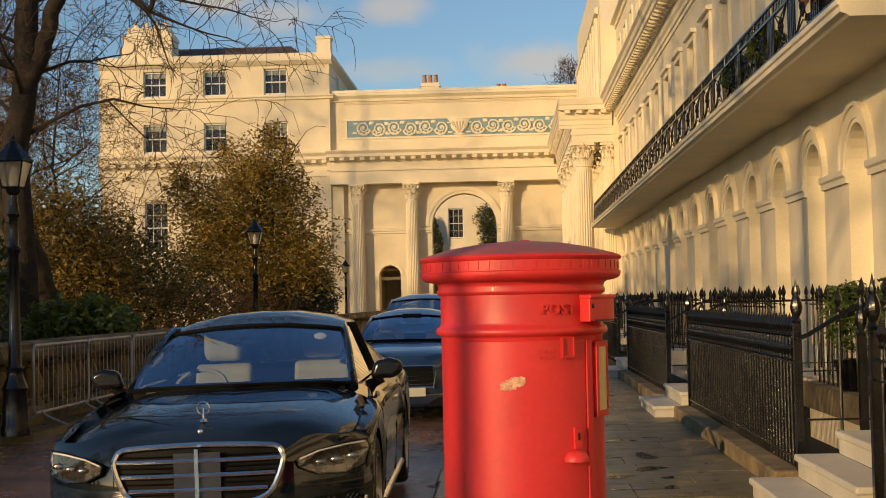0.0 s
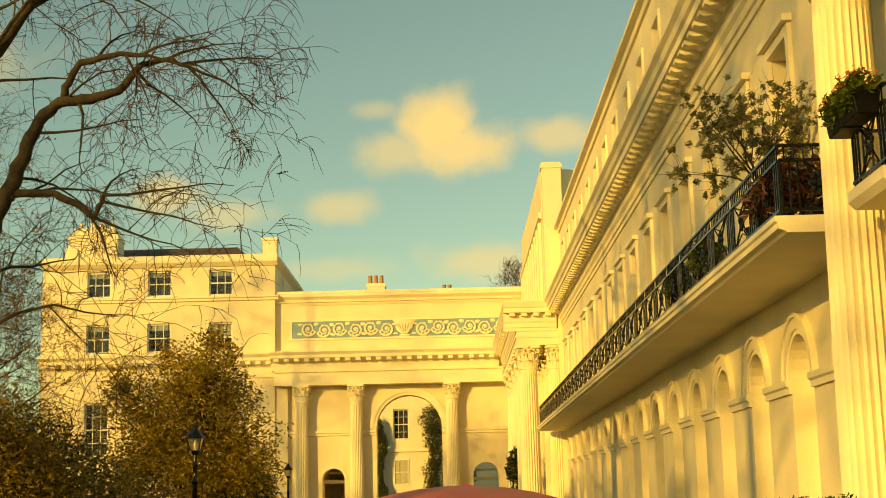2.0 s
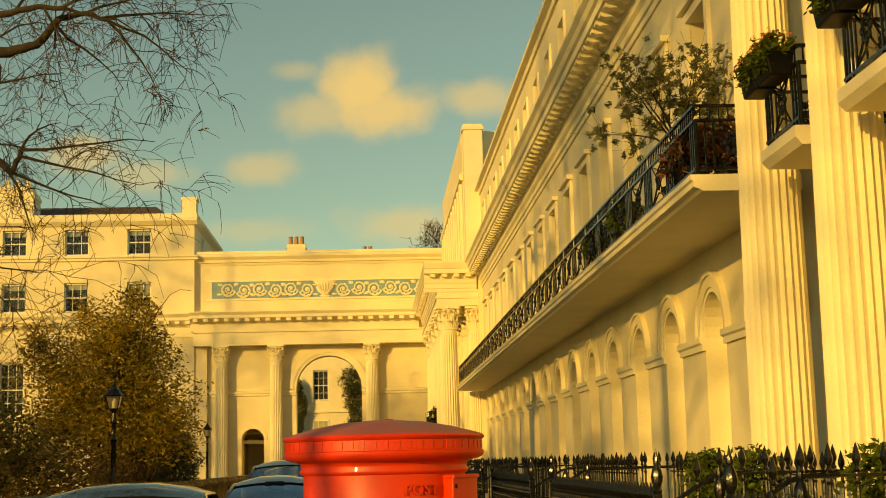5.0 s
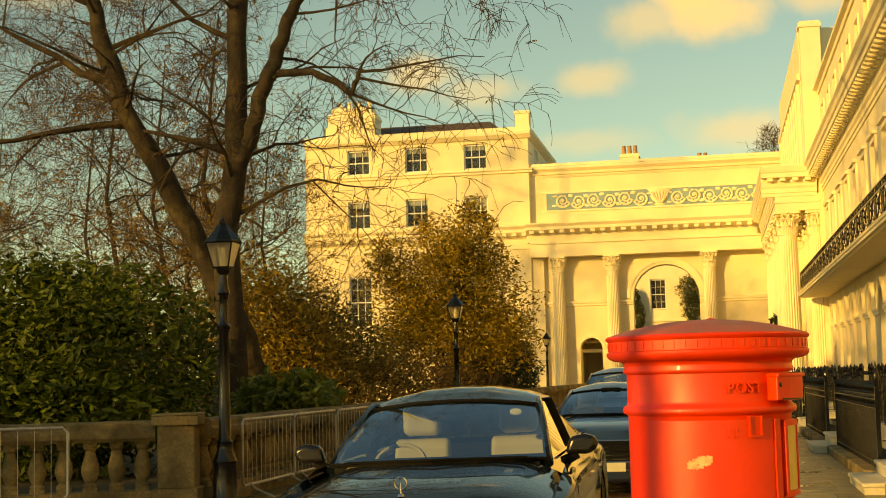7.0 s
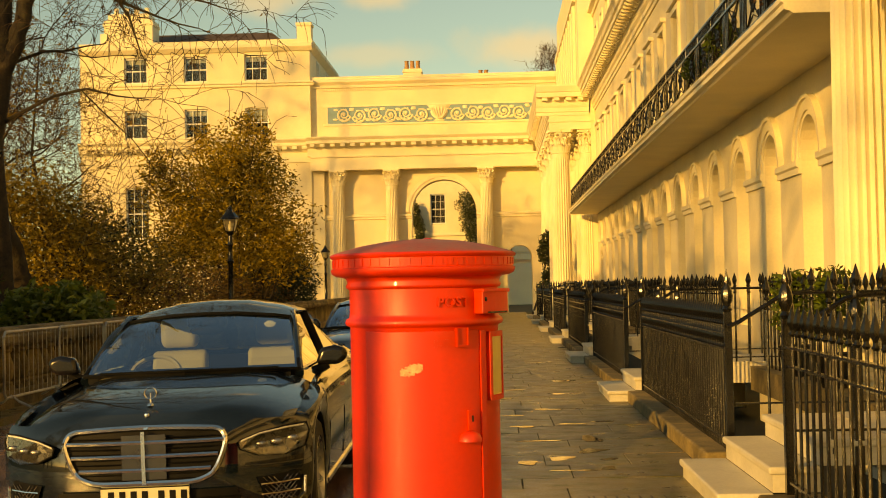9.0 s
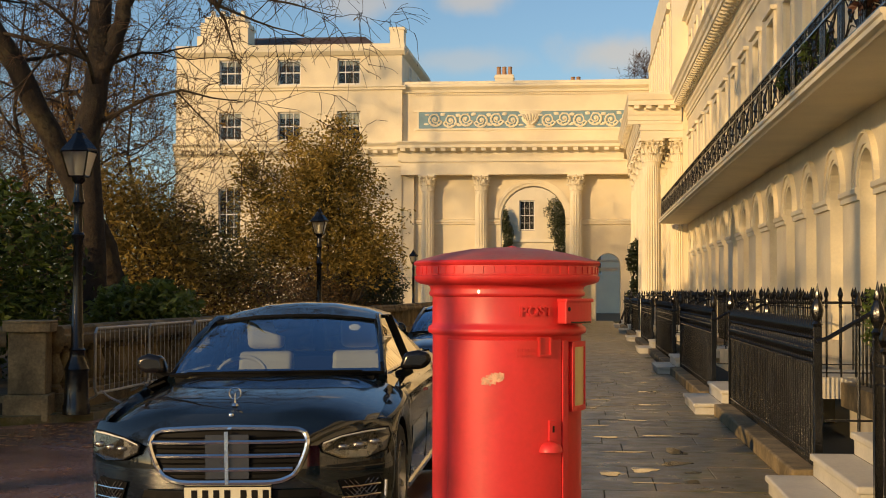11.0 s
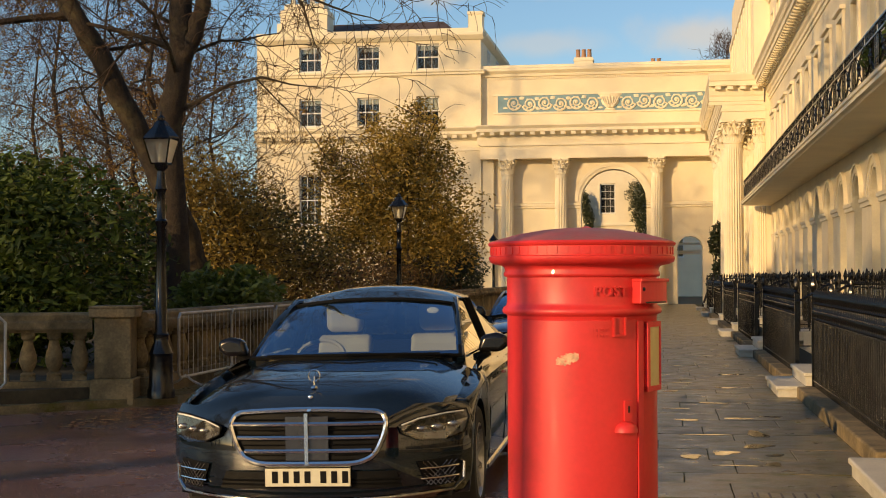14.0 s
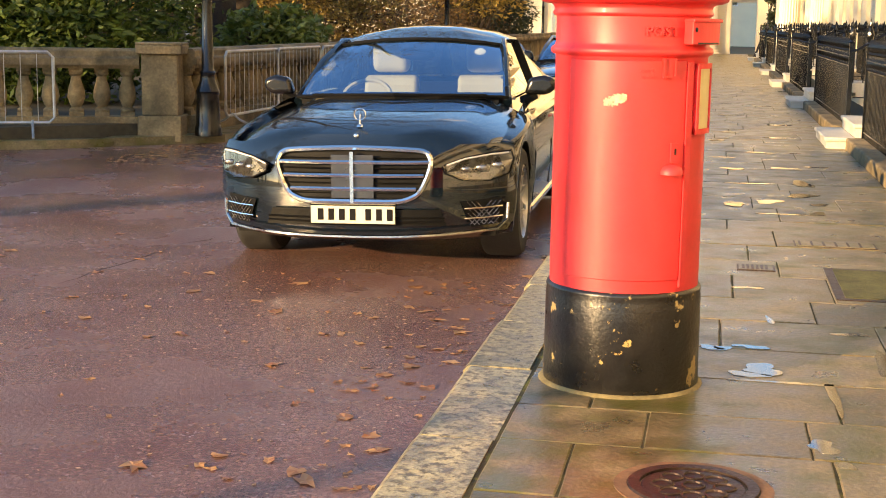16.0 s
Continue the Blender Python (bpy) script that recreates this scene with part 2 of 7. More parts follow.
STUCCO = material("stucco", (0.80, 0.70, 0.50), 0.75, var=0.07, scale=0.7, fine=25, bump=0.15, stain=(0.68, 0.57, 0.39), stain_scale=0.5, stain_lo=0.52, stain_hi=0.8)
STUCCO_TRIM = material("stucco_trim", (0.82, 0.73, 0.54), 0.7, var=0.06, scale=1.2, fine=30, bump=0.12)
FRIEZE_BLUE = material("frieze_blue", (0.20, 0.33, 0.38), 0.7, var=0.12, scale=2, fine=30, bump=0.1)
WHITE = material("white_paint", (0.78, 0.76, 0.70), 0.45, var=0.05, scale=2, fine=40, bump=0.05)
IRON = material("black_iron", (0.006, 0.006, 0.006), 0.22, var=0.3, scale=6, fine=60, bump=0.3, coat=0.0, spec=0.55)
SLATE = material("slate", (0.10, 0.07, 0.06), 0.7, var=0.25, scale=1.5, fine=12, bump=0.4)
CLAY = material("clay", (0.42, 0.24, 0.14), 0.85, var=0.2, scale=6, fine=40, bump=0.2)
RED = material("red_enamel", (0.72, 0.036, 0.044), 0.46, var=0.07, scale=4, fine=50, bump=0.06, coat=0.12, rough_var=0.1, stain=(0.52, 0.03, 0.025), stain_scale=2.2, stain_lo=0.5, stain_hi=0.75)
BASE_BLACK = material("base_black", (0.014, 0.013, 0.013), 0.30, var=0.35, scale=9, fine=70, bump=0.35, coat=0.2, stain=(0.42, 0.30, 0.12), stain_scale=7.0, stain_lo=0.59, stain_hi=0.605)
GLASS = glass_material("window_glass", (0.75, 0.80, 0.82), 0.0)
ROOM_SHADE = material("room_shade", (0.06, 0.055, 0.05), 0.9, var=0.3, scale=1.0, fine=6, bump=0)
BLIND = material("blind", (0.62, 0.58, 0.48), 0.85, var=0.06, scale=2, fine=20, bump=0.1)
GRANITE = material("granite", (0.38, 0.335, 0.19), 0.36, var=0.5, scale=9, fine=75, bump=0.7, per_object=0.2, stain=(0.10, 0.085, 0.045), stain_scale=26, stain_lo=0.47, stain_hi=0.6, rough_var=0.25)
FLAG = material("flagstone", (0.178, 0.140, 0.074), 0.33, var=0.55, scale=4.0, fine=48, bump=0.6, per_object=0.28, stain=(0.098, 0.094, 0.022), stain_scale=3.3, stain_lo=0.46, stain_hi=0.62, rough_var=0.4)
MORTAR = material("joint_moss", (0.06, 0.058, 0.024), 0.9, var=0.5, scale=5, fine=50, bump=0.6, stain=(0.16, 0.16, 0.03), stain_scale=7, stain_lo=0.55, stain_hi=0.65)
STEP = material("step_stone", (0.62, 0.58, 0.48), 0.55, var=0.12, scale=2, fine=40, bump=0.2, stain=(0.42, 0.37, 0.26), stain_scale=1.8, stain_lo=0.55, stain_hi=0.75)
STONE = material("weathered_stone", (0.25, 0.185, 0.095), 0.85, var=0.4, scale=2.0, fine=32, bump=0.6, stain=(0.075, 0.06, 0.03), stain_scale=1.5, stain_lo=0.44, stain_hi=0.64)
GALV = material("galvanised_steel", (0.50, 0.50, 0.48), 0.45, 0.75, var=0.2, scale=8, fine=60, bump=0.1)
BARK = material("bark", (0.036, 0.025, 0.016), 0.9, var=0.4, scale=5, fine=30, bump=0.9, depth=0.03, stain=(0.075, 0.06, 0.03), stain_scale=2.0, stain_lo=0.5, stain_hi=0.7)
TWIG = material("twig_bark", (0.075, 0.042, 0.022), 0.9, var=0.35, scale=2, fine=20, bump=0)
SOIL = material("garden_soil", (0.06, 0.05, 0.03), 0.95, var=0.4, scale=1.5, fine=15, bump=0.6)
LAUREL = leaf_material("laurel_leaf", (0.014, 0.030, 0.005), (0.10, 0.145, 0.018), 0.65, 0.3)
BUSHLEAF = leaf_material("autumn_leaf", (0.085, 0.074, 0.020), (0.52, 0.36, 0.085), 0.6, 0.4)
DRYLEAF = leaf_material("dry_leaf", (0.16, 0.09, 0.02), (0.34, 0.20, 0.04), 0.6, 0.35)
OLIVE = leaf_material("olive_leaf", (0.08, 0.09, 0.045), (0.20, 0.20, 0.10), 0.5, 0.3)
HEDGE = leaf_material("hedge_leaf", (0.02, 0.03, 0.01), (0.055, 0.065, 0.018), 0.5, 0.15)

# ---- ground, road, pavements ----
KERB_X, RAIL_X, WALL_X = -0.79, 1.92, 5.0


def wet_road(name):
    """Red-chipped asphalt: pale and dark chippings, broad stains, and damp patches that shine."""
    mat = material(name, (0.200, 0.118, 0.100), 0.4, var=0.35, scale=42, fine=170, bump=0.85, depth=0.006, stain=(0.15, 0.062, 0.045), stain_scale=0.9, stain_lo=0.42, stain_hi=0.66)
    N, L = mat.node_tree.nodes, mat.node_tree.links
    b = N["Principled BSDF"]
    geo = N.new("ShaderNodeNewGeometry")
    chip = N.new("ShaderNodeTexVoronoi")
    chip.inputs["Scale"].default_value = 95
    L.new(geo.outputs["Position"], chip.inputs["Vector"])
    pick = N.new("ShaderNodeSeparateColor")
    L.new(chip.outputs["Color"], pick.inputs[0])
    pale = N.new("ShaderNodeMapRange")
    pale.inputs["From Min"].default_value, pale.inputs["From Max"].default_value, pale.inputs["To Max"].default_value = 0.80, 1.0, 0.55
    L.new(pick.outputs[0], pale.inputs["Value"])
    mix = N.new("ShaderNodeMix")
    mix.data_type = "RGBA"
    mix.inputs[7].default_value = (0.40, 0.25, 0.20, 1)
    L.new(pale.outputs[0], mix.inputs[0])
    L.new(b.inputs["Base Color"].links[0].from_socket, mix.inputs[6])
    L.new(mix.outputs[2], b.inputs["Base Color"])
    damp = N.new("ShaderNodeTexNoise")
    damp.inputs["Scale"].default_value, damp.inputs["Detail"].default_value, damp.inputs["Roughness"].default_value = 0.75, 7, 0.62
    L.new(geo.outputs["Position"], damp.inputs["Vector"])
    shine = N.new("ShaderNodeMapRange")
    shine.inputs["From Min"].default_value, shine.inputs["From Max"].default_value = 0.40, 0.62
    shine.inputs["To Min"].default_value, shine.inputs["To Max"].default_value = 0.10, 0.36
    L.new(damp.outputs["Fac"], shine.inputs["Value"])
    L.new(shine.outputs[0], b.inputs["Roughness"])
    b.inputs["Specular IOR Level"].default_value = 0.75
    return mat


ASPHALT = wet_road("wet_asphalt")
FARLAND = material("far_ground", (0.05, 0.05, 0.03), 0.95, var=0.3, scale=0.02, fine=0.5, bump=0.1)
s = Shape().box(-2500, 2500, -2500, 2500, -0.6, -0.25)
tagged(part("ground", s, FARLAND), "dark open ground reaching the horizon", "ground", kind="structure")
s = Shape().box(-8.6, KERB_X, -40, 130, -0.5, -0.12)
tagged(part("road", s, ASPHALT), "wet reddish asphalt road with fallen leaves", "road", kind="structure")
s = Shape().box(KERB_X + 0.283, RAIL_X + 0.25, -30, 71.9, -0.5, -0.005)
pavement = tagged(part("pavement", s, MORTAR), "worn stone flag pavement with sandy joints", "pavement", kind="structure")
# far footway and garden side
s = Shape().prism([(-5.75, 16.0, -0.5), (-5.75, 71.9, -0.5), (-6.9, 71.9, -0.5), (-6.9, 14.9, -0.5), (-9.5, 13.6, -0.5), (-9.5, 12.9, -0.5), (-7.2, 14.55, -0.5)], (0, 0, 0.48))
tagged(part("footway", s, FLAG), "narrow worn stone footway along the garden wall", "pavement", kind="structure")
s = Shape().prism([(-6.6, 15.6, -0.5), (-6.6, 71.8, -0.5), (-80, 71.8, -0.5), (-80, 0, -0.5), (-14, 8, -0.5)], (0, 0, 0.62))
tagged(part("garden", s, SOIL), "dark leafy garden soil behind the balustrade", "garden", kind="structure")

# ---- terrace front ----
MAPX = lambda u, d, z: (WALL_X + d, u, z)
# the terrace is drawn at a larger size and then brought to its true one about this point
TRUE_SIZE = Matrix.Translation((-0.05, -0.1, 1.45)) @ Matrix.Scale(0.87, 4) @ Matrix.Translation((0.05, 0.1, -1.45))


def wall_strip(s, put, u0, u1, z0, z1, openings, thick):
    """Wall of solid strips and openings (ua, ub, za, zb, arched), each in a strip of its own."""

    def block(a, b, c, d):
        if b - a > 1e-4 and d - c > 1e-4:
            p, q = put(a, 0, c), put(b, thick, d)
            s.box(min(p[0], q[0]), max(p[0], q[0]), min(p[1], q[1]), max(p[1], q[1]), c, d)

    at = u0
    for ua, ub, za, zb, arched in sorted(openings):
        block(at, ua, z0, z1)
        block(ua, ub, z0, za)
        if arched:
            r, mid, spring, n = (ub - ua) / 2, (ua + ub) / 2, zb - (ub - ua) / 2, 12
            for i in range(n):
                a0, a1 = math.pi * (1 - i / n), math.pi * (1 - (i + 1) / n)
                p0, p1 = (mid + r * math.cos(a0), spring + r * math.sin(a0)), (mid + r * math.cos(a1), spring + r * math.sin(a1))
                ring = [put(p0[0], 0, p0[1]), put(p1[0], 0, p1[1]), put(p1[0], 0, z1), put(p0[0], 0, z1)]
                way = Vector(put(0, thick, 0)) - Vector(put(0, 0, 0))
                s.prism(ring, way)
        else:
            block(ua, ub, zb, z1)
        at = ub
    block(at, u1, z0, z1)
    return s


def arch_ring(s, put, mid, spring, r0, r1, d0, d1, n=16):
    for i in range(n):
        a0, a1 = math.pi * i / n, math.pi * (i + 1) / n
        pts = [(mid + r * math.cos(a), spring + r * math.sin(a)) for r, a in ((r0, a0), (r1, a0), (r1, a1), (r0, a1))]
        ring = [put(u, d0, z) for u, z in pts]
        s.prism(ring, Vector(put(0, d1, 0)) - Vector(put(0, d0, 0)))


WINDOWS = {}


def window(parent, at, rz, w, h, cols=2, rows=2, arched=False, blind=0.0, name="window"):
    """A sash window that faces -y before it turns: frame, pane, a dark box painted as the room's shade, and a blind
    where drawn.
    """
    key = (round(w, 2), round(h, 2), cols, rows, arched, round(blind, 2))
    if key not in WINDOWS:
        f = Shape()
        b = 0.07
        top = h - (w / 2 if arched else 0)
        f.box(-w / 2, -w / 2 + b, -0.02, 0.08, 0, top).box(w / 2 - b, w / 2, -0.02, 0.08, 0, top).box(-w / 2, w / 2, -0.03, 0.08, 0, 0.09)
        if arched:
            arch_ring(f, lambda u, d, z: (u, d, z), 0, top, w / 2 - b, w / 2, -0.02, 0.08, 12)
        else:
            f.box(-w / 2, w / 2, -0.02, 0.08, h - b, h)
        mid = h * 0.5
        f.box(-w / 2 + b, w / 2 - b, -0.025, 0.06, mid - 0.03, mid + 0.03)
        for i in range(1, cols):
            x = -w / 2 + w * i / cols
            f.box(x - 0.014, x + 0.014, -0.012, 0.03, b, h - b)
        for j in range(1, rows):
            z = h * j / rows
            if abs(z - mid) > 0.1:
                f.box(-w / 2 + b, w / 2 - b, -0.012, 0.03, z - 0.014, z + 0.014)
        p = Shape().box(-w / 2 + 0.01, w / 2 - 0.01, 0.015, 0.021, 0.02, h - 0.02)
        # shallow box behind the pane; its dark colour stands for the room's shade
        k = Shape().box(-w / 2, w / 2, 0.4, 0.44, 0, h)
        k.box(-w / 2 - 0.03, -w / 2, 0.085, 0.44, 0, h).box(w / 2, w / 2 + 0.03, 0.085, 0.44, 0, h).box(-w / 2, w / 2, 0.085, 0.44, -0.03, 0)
        c = Shape().box(-w / 2 + 0.05, w / 2 - 0.05, 0.10, 0.11, h - h * blind, h) if blind else None
        WINDOWS[key] = (f.mesh("window_frame", WHITE), p.mesh("pane", GLASS), k.mesh("room_shade_box", ROOM_SHADE), c.mesh("blind", BLIND) if c else None)
    f, p, k, c = WINDOWS[key]
    ob = new(name, f)
    ob.parent = parent
    ob.matrix_basis = pose(*at, 0, 0, rz)
    for n, me in (("pane", p), ("room_shade_box", k), ("blind", c)):
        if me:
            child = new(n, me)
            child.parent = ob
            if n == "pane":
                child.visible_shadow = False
    return ob


BAY, Y0, Y1 = 2.93, 17.0, 64.1
MIDS = [20.7 + BAY * i for i in range(-1, 15)]
terrace = thing("terrace", "long cream stucco terrace with arched ground-floor windows", "terraced houses")
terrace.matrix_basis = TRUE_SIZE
s = Shape()
wall_strip(s, MAPX, Y0, Y1, -3.1, 4.75, [(m - 0.65, m + 0.65, 0.55, 3.92, True) for m in MIDS], 0.5)
part("ground_floor_wall", s, STUCCO, terrace)
s = Shape()
wall_strip(s, MAPX, Y0, Y1, 4.75, 9.75, [(m - 0.6, m + 0.6, 4.95, 8.35, False) for m in MIDS], 0.4)
part("upper_wall", s, STUCCO, terrace)
s = Shape()
wall_strip(s, MAPX, Y0, Y1, 10.62, 14.2, [(m - 0.5, m + 0.5, 11.3, 12.95, False) for m in MIDS], 0.4)
part("attic_wall", s, STUCCO, terrace)
s = Shape().box(5.55, 14, -25, 82.0, -3.1, 13.9)
part("house_body", s, STUCCO, terrace)
# impost band, arch mouldings, architraves
for i, m in enumerate(MIDS):
    a = m - BAY + 0.65 if i else Y0
    s = Shape().sweep_y([(5.0, 3.08), (4.95, 3.08), (4.95, 3.17), (4.91, 3.2), (4.91, 3.29), (4.97, 3.31), (5.0, 3.31)], a, m - 0.65)
    part("impost", s, STUCCO_TRIM, terrace)
    s = Shape()
    arch_ring(s, MAPX, m, 3.27, 0.653, 0.72, -0.035, 0.0)
    arch_ring(s, MAPX, m, 3.27, 0.723, 0.90, -0.06, 0.0)
    arch_ring(s, MAPX, m, 3.27, 0.90, 0.97, -0.10, 0.0)
    part("arch_moulding", s, STUCCO_TRIM, terrace)
    s = Shape()
    for ya, yb, za, zb in ((m - 0.76, m - 0.6, 4.95, 8.35), (m + 0.6, m + 0.76, 4.95, 8.35), (m - 0.76, m + 0.76, 8.35, 8.52)):
        s.box(4.93, 5.0, ya, yb, za, zb)
    s.box(4.84, 5.0, m - 0.84, m + 0.84, 8.52, 8.63)
    part("architrave", s, STUCCO_TRIM, terrace)
    s = Shape()
    for ya, yb, za, zb in ((m - 0.62, m - 0.5, 11.3, 12.95), (m + 0.5, m + 0.62, 11.3, 12.95), (m - 0.62, m + 0.62, 12.95, 13.08), (m - 0.7, m + 0.7, 11.2, 11.3)):
        s.box(4.94, 5.0, ya, yb, za, zb)
    part("attic_architrave", s, STUCCO_TRIM, terrace)
    window(terrace, (5.40, m, 0.6), -90, 1.3, 3.3, 2, 2, True, 0.0 if i % 3 == 1 else 0.45)
    window(terrace, (5.30, m, 4.95), -90, 1.2, 3.38, 2, 4, False, 0.3 if i % 4 == 0 else 0.0)
    window(terrace, (5.28, m, 11.32), -90, 1.0, 1.62, 2, 2)


def cornice(parent, y0, y1, x, z, out, modillions=True, step=0.55):
    """A run of entablature along y, on a face at x, from z up."""
    k = out / 0.8
    prof = [(x, z - 0.55), (x - 0.04 * k, z - 0.55), (x - 0.04 * k, z - 0.42), (x - 0.08 * k, z - 0.40), (x - 0.08 * k, z - 0.25), (x - 0.14 * k, z - 0.18), (x - 0.16 * k, z - 0.02), (x - 0.20 * k, z), (x - 0.20 * k, z + 0.17)]
    prof += [(x - 0.62 * k, z + 0.17), (x - 0.62 * k, z + 0.34), (x - 0.68 * k, z + 0.38), (x - 0.72 * k, z + 0.50), (x - 0.80 * k, z + 0.58), (x - 0.80 * k, z + 0.64), (x + 0.3, z + 0.70), (x + 0.3, z - 0.55)]
    part("cornice", Shape().sweep_y(prof, y0, y1), STUCCO_TRIM, parent)
    if modillions:
        s = Shape()
        a = x - 0.20 * k
        s.prism([(a, -0.12, 0.02), (a, -0.12, 0.165), (a - 0.38 * k, -0.12, 0.165), (a - 0.38 * k, -0.12, 0.08), (a - 0.30 * k, -0.12, 0.045), (a - 0.16 * k, -0.12, 0.06), (a - 0.08 * k, -0.12, 0.0)], (0, 0.24, 0))
        me = s.mesh("modillion", STUCCO_TRIM)
        for i in range(int((y1 - y0) / step)):
            ob = new("modillion", me)
            ob.parent = parent
            ob.location = (0, y0 + step * (i + 0.5), z)


cornice(terrace, Y0, Y1, WALL_X, 9.95, 0.85)
s = Shape().sweep_y([(5.0, 13.75), (4.93, 13.75), (4.90, 13.9), (4.74, 13.95), (4.74, 14.08), (4.82, 14.1), (4.82, 14.22), (5.5, 14.25), (5.5, 13.75)], Y0, Y1)
part("coping", s, STUCCO_TRIM, terrace)
s = Shape().sweep_y([(5.0, 10.6), (4.92, 10.6), (4.92, 10.95), (4.97, 11.0), (5.0, 11.0)], Y0, Y1)
part("attic_plinth", s, STUCCO_TRIM, terrace)
# balcony slab
BX, BZ, BY0, BY1 = 3.65, 4.60, 16.1, 63.6
s = Shape().sweep_y([(WALL_X, BZ), (BX + 0.14, BZ), (BX + 0.10, BZ + 0.03), (BX + 0.03, BZ + 0.05), (BX + 0.03, BZ + 0.12), (BX, BZ + 0.14), (BX, BZ + 0.20), (WALL_X, BZ + 0.21)], BY0, BY1)
part("balcony_slab", s, STUCCO_TRIM, terrace)


def balcony_panel(w, h=0.86):
    """One ironwork panel along y: upright bars, crossed diagonals and a rosette."""
    s = Shape()
    for z in (0.08, h - 0.18, h):
        s.box(-0.022, 0.022, 0, w, z - 0.016, z + 0.016)
    n = 3
    for y in [0.02 + 0.10 * i for i in range(n)] + [w - 0.02 - 0.10 * i for i in range(n)]:
        s.box(-0.011, 0.011, y - 0.011, y + 0.011, 0.0, h - 0.17)
    y0, y1 = 0.30, w - 0.30
    for a, b in (((0, y0, 0.1), (0, y1, h - 0.2)), ((0, y1, 0.1), (0, y0, h - 0.2))):
        s.tube([a, b], 0.013, 4)
    for z in (0.1, h - 0.2):
        s.tube([(0, y0, z), (0, w / 2, z + (0.12 if z < 0.5 else -0.12)), (0, y1, z)], 0.011, 4)
    c = Vector((0, w / 2, h * 0.47))
    s.ball(c, 0.05, 0.06, 0.06, 8, 4)
    for i in range(8):
        a = math.pi * i / 4
        p = c + Vector((0, 0.11 * math.cos(a), 0.11 * math.sin(a)))
        s.ball(p, 0.022, 0.045, 0.045, 6, 4)
    for i in range(int(w / 0.115)):
        s.box(-0.008, 0.008, 0.06 + i * 0.115, 0.075 + i * 0.115, h - 0.18, h)
    return s


balcony_rail = thing("balcony_railing", "black wrought-iron balcony railing with crossed bars and rosettes", "railing", (BX + 0.10, 0, BZ + 0.20))
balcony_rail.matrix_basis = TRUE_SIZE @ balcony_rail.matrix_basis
PW = BAY / 2
me = balcony_panel(PW).mesh("railing_panel", IRON)
n = int((BY1 - BY0) / PW)
for i in range(n):
    ob = new("railing_panel", me)
    ob.parent = balcony_rail
    ob.location = (0, BY0 + 0.08 + i * PW, 0)
s = balcony_panel(0.95).moved(pose(0, 0, 0, 0, 0, -90))
ob = part("end_panel", s, IRON, balcony_rail)
ob.location = (0, BY0 + 0.06, 0)

# ---- columns ----


def fluted_shaft(r0, r1, h, flutes=24, per=4, depth=0.055):
    s = Shape()
    zs = [0, 0.02, 0.04, 0.35, 0.7, 0.96, 0.98, 1.0]
    n = flutes * per
    for k, t in enumerate(zs):
        r = r0 + (r1 - r0) * t ** 1.6
        d = depth * r if 1 < k < 6 else 0.0
        for i in range(n):
            a = 2 * math.pi * i / n
            q = (0.0, 0.7, 1.0, 0.7)[i % per]
            rr = r - 2.2 * d * q
            s.v.append((rr * math.cos(a), rr * math.sin(a), t * h))
    for k in range(len(zs) - 1):
        for i in range(n):
            j = (i + 1) % n
            s.f.append((k * n + i, k * n + j, (k + 1) * n + j, (k + 1) * n + i))
            s.m.append(0)
    return s


